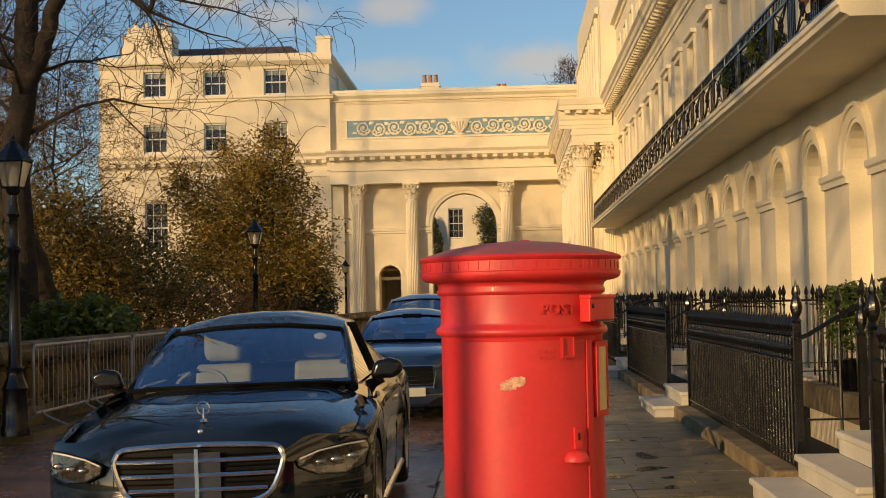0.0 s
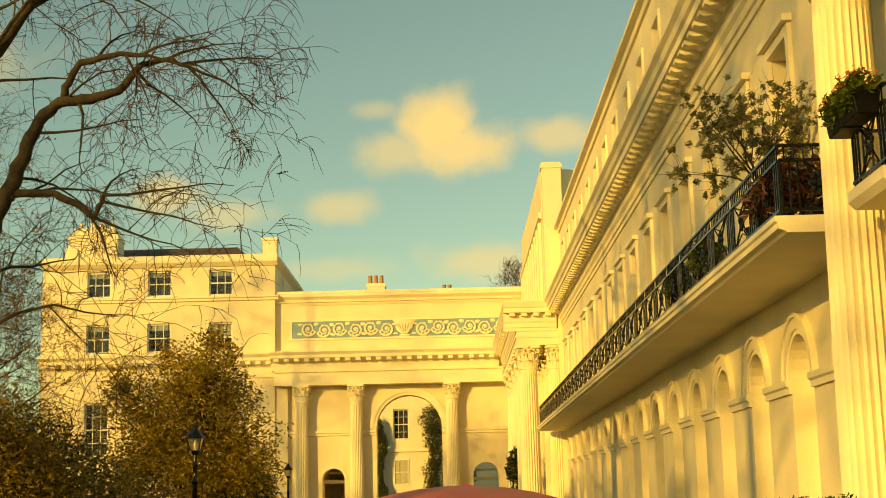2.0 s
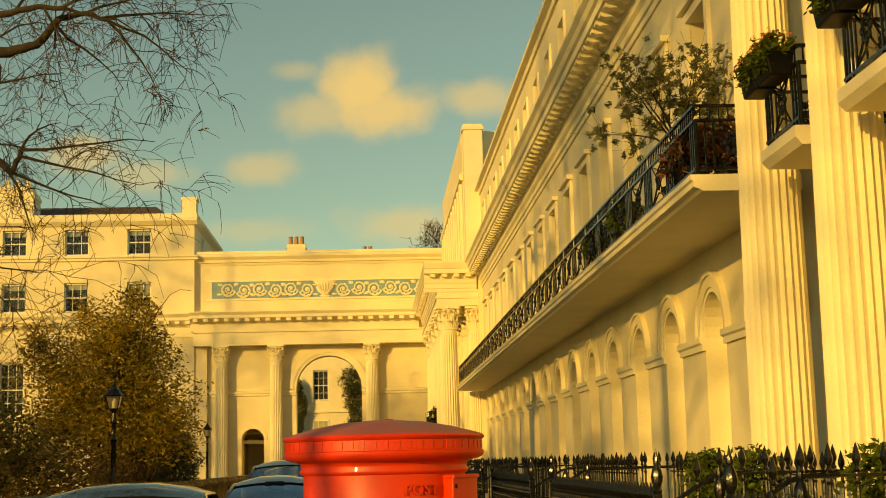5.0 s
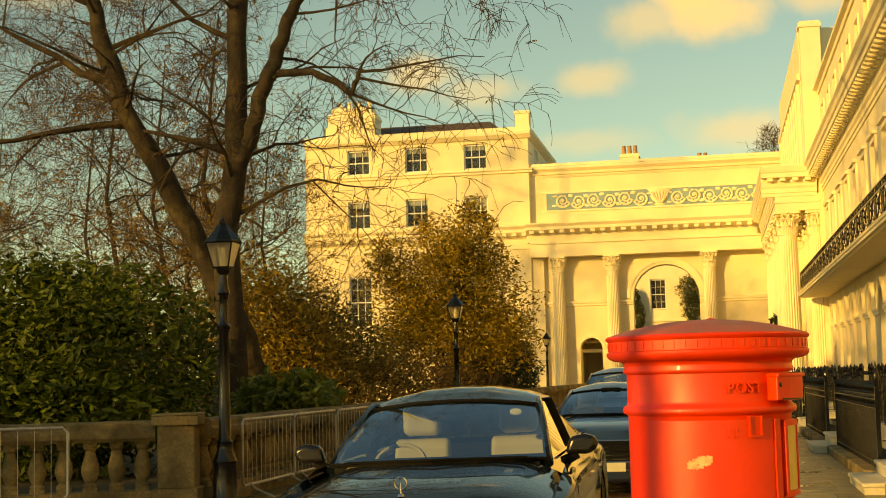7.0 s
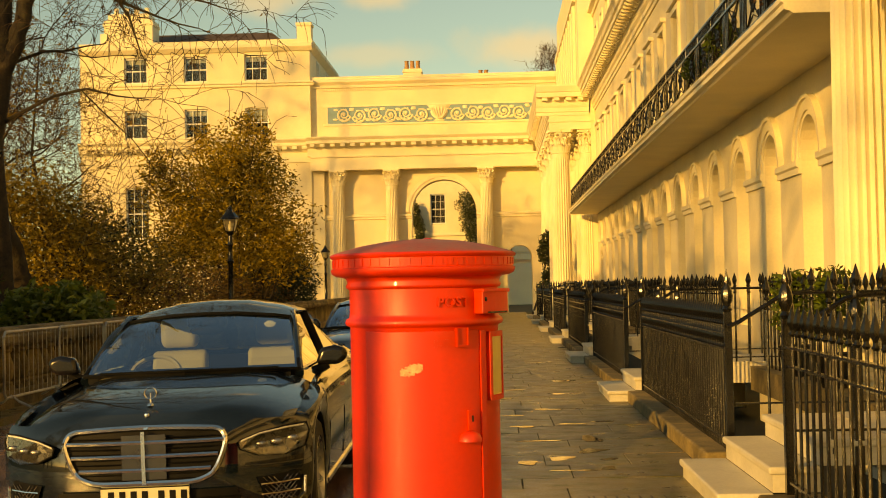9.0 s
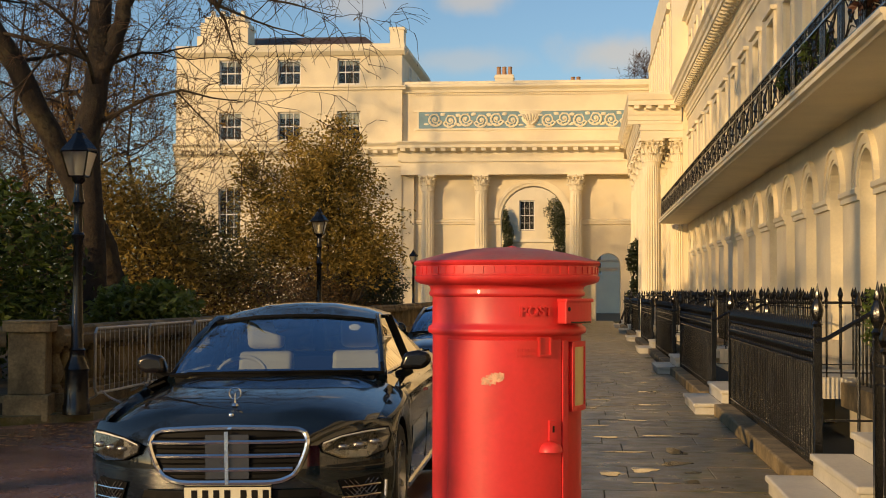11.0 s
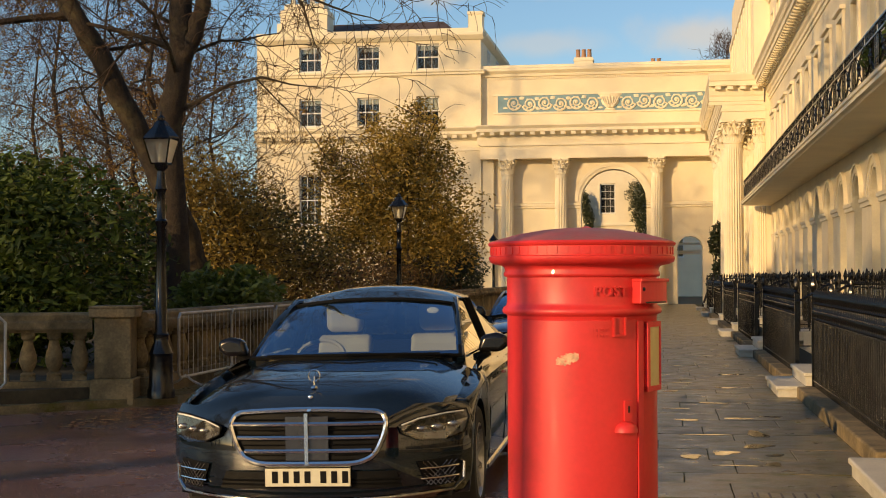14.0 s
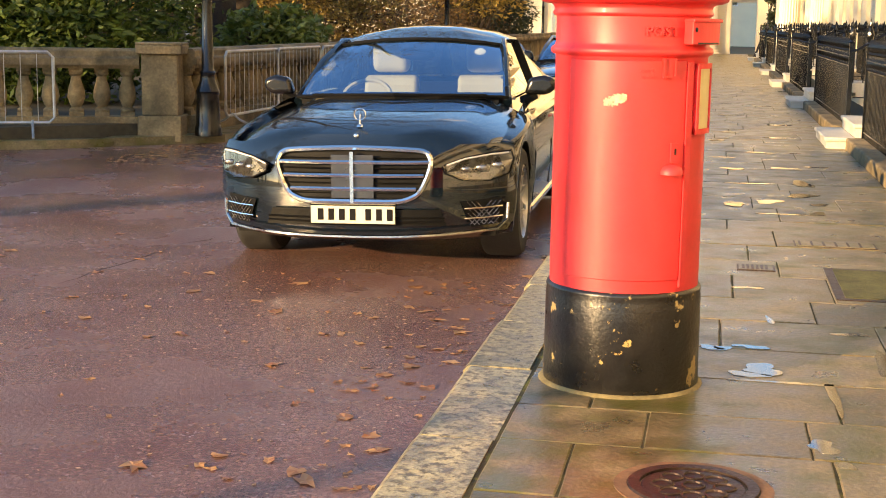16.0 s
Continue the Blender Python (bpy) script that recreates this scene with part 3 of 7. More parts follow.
def corinthian(r, h):
    """Bell with two rows of curled leaves, corner scrolls and a hollow-sided top slab."""
    s = Shape()
    s.lathe([(r * 1.08, 0), (r * 1.12, h * 0.02), (r * 1.08, h * 0.05), (r * 0.98, h * 0.06), (r * 1.0, h * 0.5), (r * 1.15, h * 0.75), (r * 1.38, h * 0.88)], 24)
    for z0, hh, n, off, k_ in ((0.05, 0.36, 8, 0.0, 1.0), (0.08, 0.62, 8, 0.5, 1.0), (0.42, 0.42, 16, 0.25, 0.5)):
        for i in range(n):
            a = 2 * math.pi * (i + off) / n
            c = Vector((math.cos(a), math.sin(a), 0))
            t = Vector((-math.sin(a), math.cos(a), 0))
            prof = [(1.00, 0.0, 0.34), (1.05, 0.2, 0.40), (1.09, 0.4, 0.36), (1.13, 0.58, 0.41), (1.19, 0.74, 0.34), (1.30, 0.90, 0.36), (1.43, 0.99, 0.26), (1.51, 0.97, 0.22), (1.53, 0.88, 0.13), (1.46, 0.80, 0.05)]
            rows_ = []
            for j, (pr, pz, pw) in enumerate(prof):
                row = []
                for k in (-1, -0.8, -0.55, -0.28, 0, 0.28, 0.55, 0.8, 1):
                    groove = 0.035 * math.cos(k * 11) + 0.05 * (1 - abs(k)) - 0.06 * k * k
                    row.append(tuple(c * (r * (pr + groove)) + t * (r * pw * k_ * k) + Vector((0, 0, h * (z0 + hh * pz) - h * 0.03 * abs(k) * (1 if j % 2 else 0.4)))))
                rows_.append(row)
            for p, q in zip(rows_, rows_[1:]):
                for k in range(8):
                    s.poly(p[k], p[k + 1], q[k + 1], q[k])
    for i in range(4):
        a = math.pi / 4 + math.pi / 2 * i
        c = Vector((math.cos(a), math.sin(a), 0))
        pts = [c * r * 1.05 + Vector((0, 0, h * 0.52)), c * r * 1.25 + Vector((0, 0, h * 0.74)), c * r * 1.55 + Vector((0, 0, h * 0.85))]
        o = c * r * 1.55 + Vector((0, 0, h * 0.74))
        for k in range(1, 11):
            b = math.pi / 2 - k * 0.75
            q = r * 0.24 * (1 - k / 13)
            pts.append(o + c * q * math.cos(b) + Vector((0, 0, q * math.sin(b))))
        s.tube(pts, [r * 0.09] * 3 + [r * 0.08] * 10, 5)
        b = a + math.pi / 4
        c = Vector((math.cos(b), math.sin(b), 0))
        s.ball(c * r * 1.42 + Vector((0, 0, h * 0.92)), r * 0.16, r * 0.16, r * 0.14, 8, 5)
    pts = []
    for i in range(4):
        a = math.pi / 4 + math.pi / 2 * i
        for da, k in ((-0.09, 1.88), (0.09, 1.88), (0.3, 1.58), (0.55, 1.42), (math.pi / 4, 1.38), (math.pi / 2 - 0.55, 1.42), (math.pi / 2 - 0.3, 1.58)):
            pts.append((r * k * math.cos(a + da), r * k * math.sin(a + da), h * 0.885))
    s.prism(pts, (0, 0, h * 0.115))
    return s


def column(parent, at, r, h, cap_h, name="column"):
    key = ("column", round(r, 3), round(h, 3))
    if key not in WINDOWS:
        base = Shape().box(-1.42 * r, 1.42 * r, -1.42 * r, 1.42 * r, 0, 0.25 * r)
        base.lathe([(1.4 * r, 0.25 * r), (1.46 * r, 0.35 * r), (1.4 * r, 0.5 * r), (1.2 * r, 0.55 * r), (1.15 * r, 0.65 * r), (1.25 * r, 0.72 * r), (1.2 * r, 0.85 * r), (1.0 * r, 0.95 * r)], 24)
        WINDOWS[key] = (fluted_shaft(r, r * 0.86, h - 0.9 * r - cap_h).mesh("shaft", STUCCO_TRIM, True, 35), base.mesh("base", STUCCO_TRIM), corinthian(r * 0.86, cap_h).mesh("capital", STUCCO_TRIM, True, 50))
    sh, ba, ca = WINDOWS[key]
    ob = new(name, sh)
    ob.parent = parent
    ob.location = (at[0], at[1], at[2] + 0.9 * r)
    for n_, me_, z in (("base", ba, -0.9 * r), ("capital", ca, h - 0.9 * r - cap_h)):
        c = new(n_, me_)
        c.parent = ob
        c.location = (0, 0, z)
    return ob


# pavilion beside the camera
pavilion = thing("near_pavilion", "cream pavilion with giant fluted columns and flower balconettes", "building")
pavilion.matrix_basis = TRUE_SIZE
s = Shape().box(5.27, 5.5, -12, 17.0, -3.1, 14.2)
part("wall", s, STUCCO, pavilion)
s = Shape().box(4.17, 5.27, -12, 17.0, 8.42, 9.4)
part("entablature", s, STUCCO_TRIM, pavilion)
cornice(pavilion, -12, 17.0, 4.17, 9.95, 0.85)
s = Shape().box(4.32, 5.5, -12, 17.0, -3.1, 0.0)
part("plinth", s, STUCCO, pavilion)
for y in (15.9, 13.15, 10.4, 7.65):
    column(pavilion, (4.54, y, 0.0), 0.38, 8.42, 1.02)
    s = Shape().box(5.14, 5.27, y - 0.33, y + 0.33, 0, 8.42)
    part("pilaster", s, STUCCO_TRIM, pavilion)
for y in (14.45, 11.85, 9.25):
    window(pavilion, (5.25, y, 5.0), -90, 1.2, 3.2, 2, 4)
    s = Shape().sweep_y([(5.27, 4.62), (4.27, 4.62), (4.20, 4.7), (4.20, 4.82), (5.27, 4.83)], y - 0.72, y + 0.56)
    part("balconette_slab", s, STUCCO_TRIM, pavilion)

# pavilion at the far end, with a row of columns carrying a deep entablature
far = thing("far_pavilion", "cream pavilion with giant Corinthian columns at the terrace end", "building")
FPY = 55.6
s = Shape().box(4.16, 5.5, FPY, 72.4, -2.5, 9.4)
part("wall", s, STUCCO, far)
s = Shape().box(2.48, 4.16, FPY, 72.4, 7.65, 8.3)
s.box(2.44, 4.16, FPY - 0.04, 72.4, 7.95, 8.06)
part("entablature", s, STUCCO_TRIM, far)
cornice(far, FPY, 71.2, 2.48, 8.76, 0.51)
s = Shape().sweep_x([(FPY, 8.21), (FPY - 0.03, 8.21), (FPY - 0.03, 8.34), (FPY - 0.06, 8.36), (FPY - 0.06, 8.52), (FPY - 0.1, 8.6), (FPY - 0.13, 8.78), (FPY - 0.13, 8.93), (FPY - 0.4, 8.93), (FPY - 0.4, 9.1), (FPY - 0.44, 9.14), (FPY - 0.51, 9.34), (FPY - 0.51, 9.4), (FPY, 9.46)], 1.975, 4.1)
part("end_cornice", s, STUCCO_TRIM, far)
for i in range(4):
    part("modillion", Shape().box(2.2 + 0.48 * i, 2.42 + 0.48 * i, FPY - 0.37, FPY - 0.13, 8.79, 8.92), STUCCO_TRIM, far)
part("attic_block", Shape().box(3.70, 5.5, FPY + 0.6, 72.4, 9.45, 15.0), STUCCO, far)
s = Shape().sweep_y([(3.70, 12.9), (3.55, 12.95), (3.55, 13.15), (3.62, 13.2), (3.70, 13.2)], FPY + 0.5, 72.4)
part("attic_band", s, STUCCO_TRIM, far)
for i in range(10):
    y = FPY + 1.3 + 1.62 * i
    part("attic_strip", Shape().box(3.58, 3.70, y, y + 0.5, 9.46, 12.9), STUCCO_TRIM, far)
part("pier", Shape().box(3.72, 4.50, FPY - 0.1, FPY + 0.6, 9.45, 15.15).box(3.66, 4.56, FPY - 0.16, FPY + 0.66, 14.9, 15.05), STUCCO_TRIM, far)
for i in range(5):
    column(far, (2.93, FPY + 0.5 + 3.2 * i, 0.35), 0.41, 7.3, 0.95)
    column(far, (4.05, FPY + 0.5 + 3.2 * i, 0.35), 0.36, 7.3, 0.95, "pilaster")
s = Shape().box(2.3, 4.16, FPY, 72.4, -1, 0.35)
part("plinth", s, STUCCO, far)

# ---- screen with the archway across the street's end ----
FY = 72.6
MAPY = lambda u, d, z: (u, FY + d, z)
screen = thing("archway_screen", "cream stucco screen wall with a great arch and painted frieze", "archway")
s = Shape()
AC = -2.42
wall_strip(s, MAPY, -9.35, 4.2, -0.2, 9.0, [(-6.95, -5.8, -0.2, 3.35, True), (AC - 1.7, AC + 1.7, -0.2, 7.05, True), (0.85, 2.15, -0.2, 3.5, True)], 0.9)
part("wall", s, STUCCO, screen)
for a, b, end in ((-7.25, -5.5, True), (0.6, 2.45, False)):
    s = Shape().box(a, a + 0.2, FY + 0.9, FY + 5, -0.2, 3.7).box(b - 0.2, b, FY + 0.9, FY + 5, -0.2, 3.7).box(a, b, FY + 0.9, FY + 5, 3.7, 3.9)
    if end:
        s.box(a, b, FY + 5, FY + 5.2, -0.2, 3.9)
    pas = part("side_passage", s, STUCCO, screen, "dim covered passage behind a small arch")
    part("gate_frame", Shape().box(a + 0.2, a + 0.29, FY + 1.5, FY + 1.6, -0.2, 2.75).box(b - 0.29, b - 0.2, FY + 1.5, FY + 1.6, -0.2, 2.75).box(a + 0.2, b - 0.2, FY + 1.48, FY + 1.62, 2.6, 2.78).box(a + 0.2, b - 0.2, FY + 1.5, FY + 1.6, 3.1, 3.18), WHITE, pas, "white timber gate frame")
part("attic_wall", Shape().box(-9.35, 4.2, FY, FY + 0.9, 9.0, 12.3), STUCCO, screen)
s = Shape()
arch_ring(s, MAPY, AC, 5.35, 1.703, 1.85, -0.05, 0)
arch_ring(s, MAPY, AC, 5.35, 1.853, 2.05, -0.09, 0)
part("great_arch_moulding", s, STUCCO_TRIM, screen)
for c, z, r in ((-6.375, 2.775, 0.578), (1.5, 2.85, 0.653)):
    s = Shape()
    arch_ring(s, MAPY, c, z, r, r + 0.16, -0.05, 0)
    part("small_arch_moulding", s, STUCCO_TRIM, screen)
for a, b in ((-9.35, AC - 1.7), (AC + 1.7, 4.2)):
    s = Shape().sweep_x([(FY, 5.0), (FY - 0.08, 5.03), (FY - 0.08, 5.12), (FY - 0.13, 5.16), (FY - 0.13, 5.26), (FY, 5.3)], a, b)
    part("string_course", s, STUCCO_TRIM, screen)
# recessed bays between column strips: raised frames
for a, b in ((-9.35, -8.7), (3.4, 4.2)):
    part("corner_pier", Shape().box(a, b, FY - 0.25, FY, -0.2, 7.6), STUCCO, screen)
for x in (-7.95, -5.12, 0.38 - 0.55):
    column(screen, (x, FY - 0.42, 0.0), 0.36, 7.6, 0.85)
s = Shape().box(-9.35, 4.2, FY - 0.78, FY, 7.6, 8.35)
s.box(-9.35, 4.2, FY - 0.86, FY, 8.27, 8.36)
part("architrave", s, STUCCO_TRIM, screen)
s = Shape().sweep_x([(FY, 8.36), (FY - 0.74, 8.36), (FY - 0.74, 8.75), (FY - 0.84, 8.85), (FY - 1.2, 8.99), (FY - 1.2, 9.14), (FY - 1.32, 9.28), (FY - 1.32, 9.34), (FY, 9.42)], -9.5, 2.3)
part("cornice", s, STUCCO_TRIM, screen)
me = Shape().box(-0.12, 0.12, FY - 1.17, FY - 0.8, 8.82, 8.97).mesh("modillion", STUCCO_TRIM)
for i in range(22):
    ob = new("modillion", me)
    ob.parent = screen
    ob.location = (-9.2 + 0.53 * i, 0, 0)
s = Shape().sweep_x([(FY, 12.0), (FY - 0.1, 12.02), (FY - 0.14, 12.15), (FY - 0.32, 12.3), (FY - 0.32, 12.42), (FY - 0.2, 12.47), (FY - 0.2, 12.6), (FY + 0.9, 12.62), (FY + 0.9, 12.0)], -9.35, 4.2)
part("parapet", s, STUCCO_TRIM, screen)
s = Shape()
for i in range(110):
    x = -8.7 + i * 0.115
    s.box(x, x + 0.06, FY - 0.05, FY, 11.86, 11.97)
part("dentil_course", s, STUCCO_TRIM, screen)
FX0, FX1, FZ0, FZ1 = -8.48, 3.1, 10.12, 11.0
part("frieze_panel", Shape().box(FX0, FX1, FY - 0.03, FY, FZ0, FZ1), FRIEZE_BLUE, screen)
s = Shape()
for a, b, c, d in ((FX0 - 0.25, FX1, FZ1, FZ1 + 0.1), (FX0 - 0.25, FX1, FZ0 - 0.1, FZ0), (FX0 - 0.1, FX0, FZ0, FZ1)):
    s.box(a, b, FY - 0.06, FY, c, d)
part("frieze_border", s, STUCCO_TRIM, screen)


def scroll(cx, cz, r, hand_):
    """One spiral of the running scroll, in relief."""
    s = Shape()
    pts = []
    for k in range(26):
        a = k * 0.5
        q = r * (1 - k / 28)
        pts.append((cx + hand_ * q * math.cos(a + 3.4), FY - 0.05, cz + q * math.sin(a + 3.4)))
    s.tube(pts, [0.055] * 8 + [0.042] * 18, 5)
    for k in range(7):
        a = 3.4 + k * 0.8
        s.ball((cx + hand_ * r * 0.72 * math.cos(a), FY - 0.05, cz + r * 0.72 * math.sin(a)), 0.065, 0.035, 0.05, 6, 4)
    s.ball((cx, FY - 0.06, cz), 0.085, 0.04, 0.1, 8, 4)
    for dx, dz in ((0.42, 0.25), (0.46, -0.25), (-0.42, 0.3)):
        s.ball((cx + hand_ * dx, FY - 0.05, cz + dz), 0.14, 0.035, 0.055, 6, 4)
    return s


mid_z = (FZ0 + FZ1) / 2
for side in (-1, 1):
    for i in range(9):
        cx = AC - 0.15 + side * (0.95 + i * 0.82)
        if FX0 + 0.3 < cx < FX1 - 0.3:
            part("scroll_relief", scroll(cx, mid_z + (0.04 if i % 2 else -0.03), 0.39, side * (1 if i % 2 else -1)), STUCCO_TRIM, screen, smooth=True)
s = Shape().lathe([(0.2, -0.44), (0.34, -0.38), (0.2, -0.3), (0.42, -0.12), (0.5, 0.08), (0.44, 0.18), (0.6, 0.36), (0.66, 0.44), (0.58, 0.46)], 12, (AC - 0.15, FY - 0.02, mid_z))
s.moved(Matrix.Translation((0, FY, 0)) @ Matrix.Diagonal((1, 0.25, 1, 1)) @ Matrix.Translation((0, -FY, 0)))
for k in range(7):
    a = radians(-60 + 20 * k)
    s.tube([(AC - 0.15 + 0.12 * math.sin(a), FY - 0.13, mid_z - 0.28), (AC - 0.15 + 0.36 * math.sin(a), FY - 0.17, mid_z - 0.02), (AC - 0.15 + 0.52 * math.sin(a), FY - 0.16, mid_z + 0.3)], [0.03, 0.035, 0.02], 5)
part("urn_relief", s, STUCCO_TRIM, screen, smooth=True)

# ---- corner house ----
house = thing("corner_house", "cream stucco corner house of four storeys with sash windows", "house")
HX0, HX1 = -21.6, -9.35
HW = (-18.62, -15.42, -12.2)
s = Shape()
HPUT = lambda u, d, z: (u, FY - 0.35 + d, z)
wall_strip(s, HPUT, HX0, HX1, 11.75, 14.2, [(x - 0.62, x + 0.62, 12.45, 13.85, False) for x in HW], 0.4)
wall_strip(s, HPUT, HX0, HX1, 8.95, 11.75, [(x - 0.62, x + 0.62, 9.5, 11.05, False) for x in HW], 0.4)
wall_strip(s, HPUT, HX0, HX1, -0.2, 8.95, [(x - 0.62, x + 0.62, 4.2, 6.95, False) for x in HW], 0.4)
part("front_wall", s, STUCCO, house)
part("body", Shape().box(HX0, HX1, FY + 0.5, FY + 12, -0.2, 14.3).box(HX0, -21.2, FY + 0.05, FY + 0.5, -0.2, 14.3).box(-9.75, HX1, FY + 0.05, FY + 0.5, -0.2, 14.3), STUCCO, house)
for x in HW:
    for z0, h, rows in ((12.47, 1.36, 2), (9.52, 1.52, 2), (4.22, 2.72, 4)):
        window(house, (x, FY - 0.2, z0), 0, 1.24, h, 3, rows, False, 0.45 if x > -13 and z0 < 12 else 0.22 if z0 > 8 else 0)
        part("window_sill", Shape().box(x - 0.72, x + 0.72, FY - 0.45, FY - 0.2, z0 - 0.12, z0 - 0.02), STUCCO_TRIM, house)
for z0, prof in ((8.95, 1), (11.95, 0)):
    if prof:
        pr = [(FY - 0.35, 8.1), (FY - 0.42, 8.1), (FY - 0.42, 8.6), (FY - 0.5, 8.7), (FY - 0.85, 8.95), (FY - 0.85, 9.1), (FY - 1.0, 9.25), (FY - 1.0, 9.32), (FY - 0.35, 9.4)]
    else:
        pr = [(FY - 0.35, 12.15), (FY - 0.48, 12.18), (FY - 0.48, 12.28), (FY - 0.56, 12.32), (FY - 0.56, 12.38), (FY - 0.35, 12.42)]
    part("band", Shape().sweep_x(pr, HX0, HX1 + (0.2 if not prof else 0.0)), STUCCO_TRIM, house)
for i in range(23):
    ob = new("modillion", WINDOWS.setdefault("hm", Shape().box(-0.12, 0.12, FY - 0.83, FY - 0.48, 8.76, 8.92).mesh("modillion", STUCCO_TRIM)))
    ob.parent = house
    ob.location = (HX0 + 0.3 + 0.53 * i, 0, 0)
s = Shape().sweep_x([(FY - 0.35, 14.0), (FY - 0.45, 14.02), (FY - 0.65, 14.22), (FY - 0.65, 14.36), (FY - 0.5, 14.4), (FY - 0.5, 14.62), (FY - 0.05, 14.64), (FY - 0.05, 14.0)], HX0, HX1 + 0.15)
s.sweep_y([(HX1, 14.0), (HX1 + 0.3, 14.22), (HX1 + 0.3, 14.36), (HX1 + 0.15, 14.4), (HX1 + 0.15, 14.62), (HX1 - 0.3, 14.61), (HX1 - 0.3, 14.0)], FY - 0.3, FY + 12)
part("parapet", s, STUCCO_TRIM, house)
s = Shape()
a, b, c, d, z = HX0 + 2.0, HX1 - 1.0, FY + 0.6, FY + 11, 14.3
s.poly((a, c, z), (b, c, z), (b - 1.6, c + 3, 15.75), (a + 0.6, c + 3, 15.75)).poly((b, c, z), (b, d, z), (b - 1.6, d - 3, 15.75), (b - 1.6, c + 3, 15.75)).poly((a + 0.6, c + 3, 15.75), (b - 1.6, c + 3, 15.75), (b - 1.6, d - 3, 15.75), (a + 0.6, d - 3, 15.75)).poly((a, c, z), (a + 0.6, c + 3, 15.75), (a + 0.6, d - 3, 15.75), (a, d, z))
part("roof", s, SLATE, house)
s = Shape().box(HX0 + 1.3, HX0 + 3.9, FY - 0.3, FY + 1.2, 14.5, 15.9).box(HX0 + 1.1, HX0 + 1.4, FY - 0.27, FY + 1.1, 14.4, 15.2)
s.box(HX0 + 1.25, HX0 + 3.95, FY - 0.36, FY + 1.26, 15.6, 15.75).box(HX0 + 1.5, HX0 + 3.7, FY - 0.2, FY + 1.1, 15.9, 16.25)
ch = part("chimney", s, STUCCO_TRIM, house)
for i in range(4):
    part("chimney_pot", Shape().lathe([(0.13, 0), (0.15, 0.1), (0.12, 0.35), (0.15, 0.4), (0.12, 0.42)], 10, (HX0 + 1.8 + 0.55 * i, FY + 0.45, 16.25)), STUCCO_TRIM, ch)
s = Shape().box(HX1 - 0.65, HX1 + 0.09, FY - 0.36, FY + 0.5, 14.45, 15.35).box(HX1 - 0.7, HX1 + 0.14, FY - 0.41, FY + 0.55, 15.35, 15.5)
part("corner_chimney", s, STUCCO_TRIM, house)
for z0 in (12.5, 9.55):
    for y in (FY + 3, FY + 7):
        window(house, (HX1 + 0.02, y, z0), 90, 1.1, 1.4, 3, 2)
part("aerial", Shape().tube([(HX1 - 0.75, FY + 0.4, 14.6), (HX1 - 0.75, FY + 0.4, 16.1)], 0.02, 5), IRON, house)

# ---- beyond the screen ----
beyond = thing("mews_house", "cream house seen through the archway with climbing plants", "house")
s = Shape()
MY = 112
BPUT = lambda u, d, z: (u, MY + d, z)
wall_strip(s, BPUT, -20, 17, -0.2, 14.55, [(-4.92, -3.68, 6.45, 8.9, False)], 0.4)
part("front_wall", s, STUCCO, beyond)
window(beyond, (-4.3, MY + 0.2, 6.48), 0, 1.22, 2.4, 3, 4)
window(beyond, (-1.6, MY - 0.04, 6.48), 0, 1.22, 2.4, 3, 4)
for x in (-4.3, -1.6, 1.1):
    window(beyond, (x, MY - 0.04, 2.9), 0, 1.22, 2.0, 3, 2)
part("string_course", Shape().box(-20, 17, MY - 0.16, MY, 5.5, 5.75), STUCCO_TRIM, beyond)
for x, w, top, n_ in ((-6.95, 1.5, 19.25, 3), (-0.9, 0.8, 18.35, 2)):
    s = Shape().box(x, x + w, MY + 0.5, MY + 1.6, 14.5, top).box(x - 0.06, x + w + 0.06, MY + 0.44, MY + 1.66, top - 0.3, top - 0.15)
    ch = part("chimney_stack", s, STUCCO_TRIM, beyond)
    for i in range(n_):
        part("chimney_pot", Shape().lathe([(0.17, 0), (0.19, 0.1), (0.16, 0.6), (0.19, 0.68), (0.16, 0.7)], 10, (x + 0.28 + 0.46 * i, MY + 1, top)), CLAY, ch)

# ---- pillar box ----
BOX_AT = (-0.139, 5.09, 0)


def on_drum(r, a, z):
    """A point on an upright drum: a in degrees from -y towards +x."""
    return (r * math.sin(radians(a)), -r * math.cos(radians(a)), z)


def drum_patch(s, r0, r1, a0, a1, z0, z1, n=6):
    """A curved plate on the drum, one closed piece."""
    k = len(s.v)
    for i in range(n + 1):
        a = a0 + (a1 - a0) * i / n
        s.v.extend([on_drum(r0, a, z0), on_drum(r1, a, z0), on_drum(r1, a, z1), on_drum(r0, a, z1)])
    for i in range(n):
        for j in range(4):
            m = (j + 1) % 4
            s.f.append((k + 4 * i + j, k + 4 * i + m, k + 4 * i + 4 + m, k + 4 * i + 4 + j))
            s.m.append(s.mat)
    s.f.append((k, k + 1, k + 2, k + 3))
    s.f.append((k + 4 * n + 3, k + 4 * n + 2, k + 4 * n + 1, k + 4 * n))
    s.m.extend([s.mat] * 2)
    return s


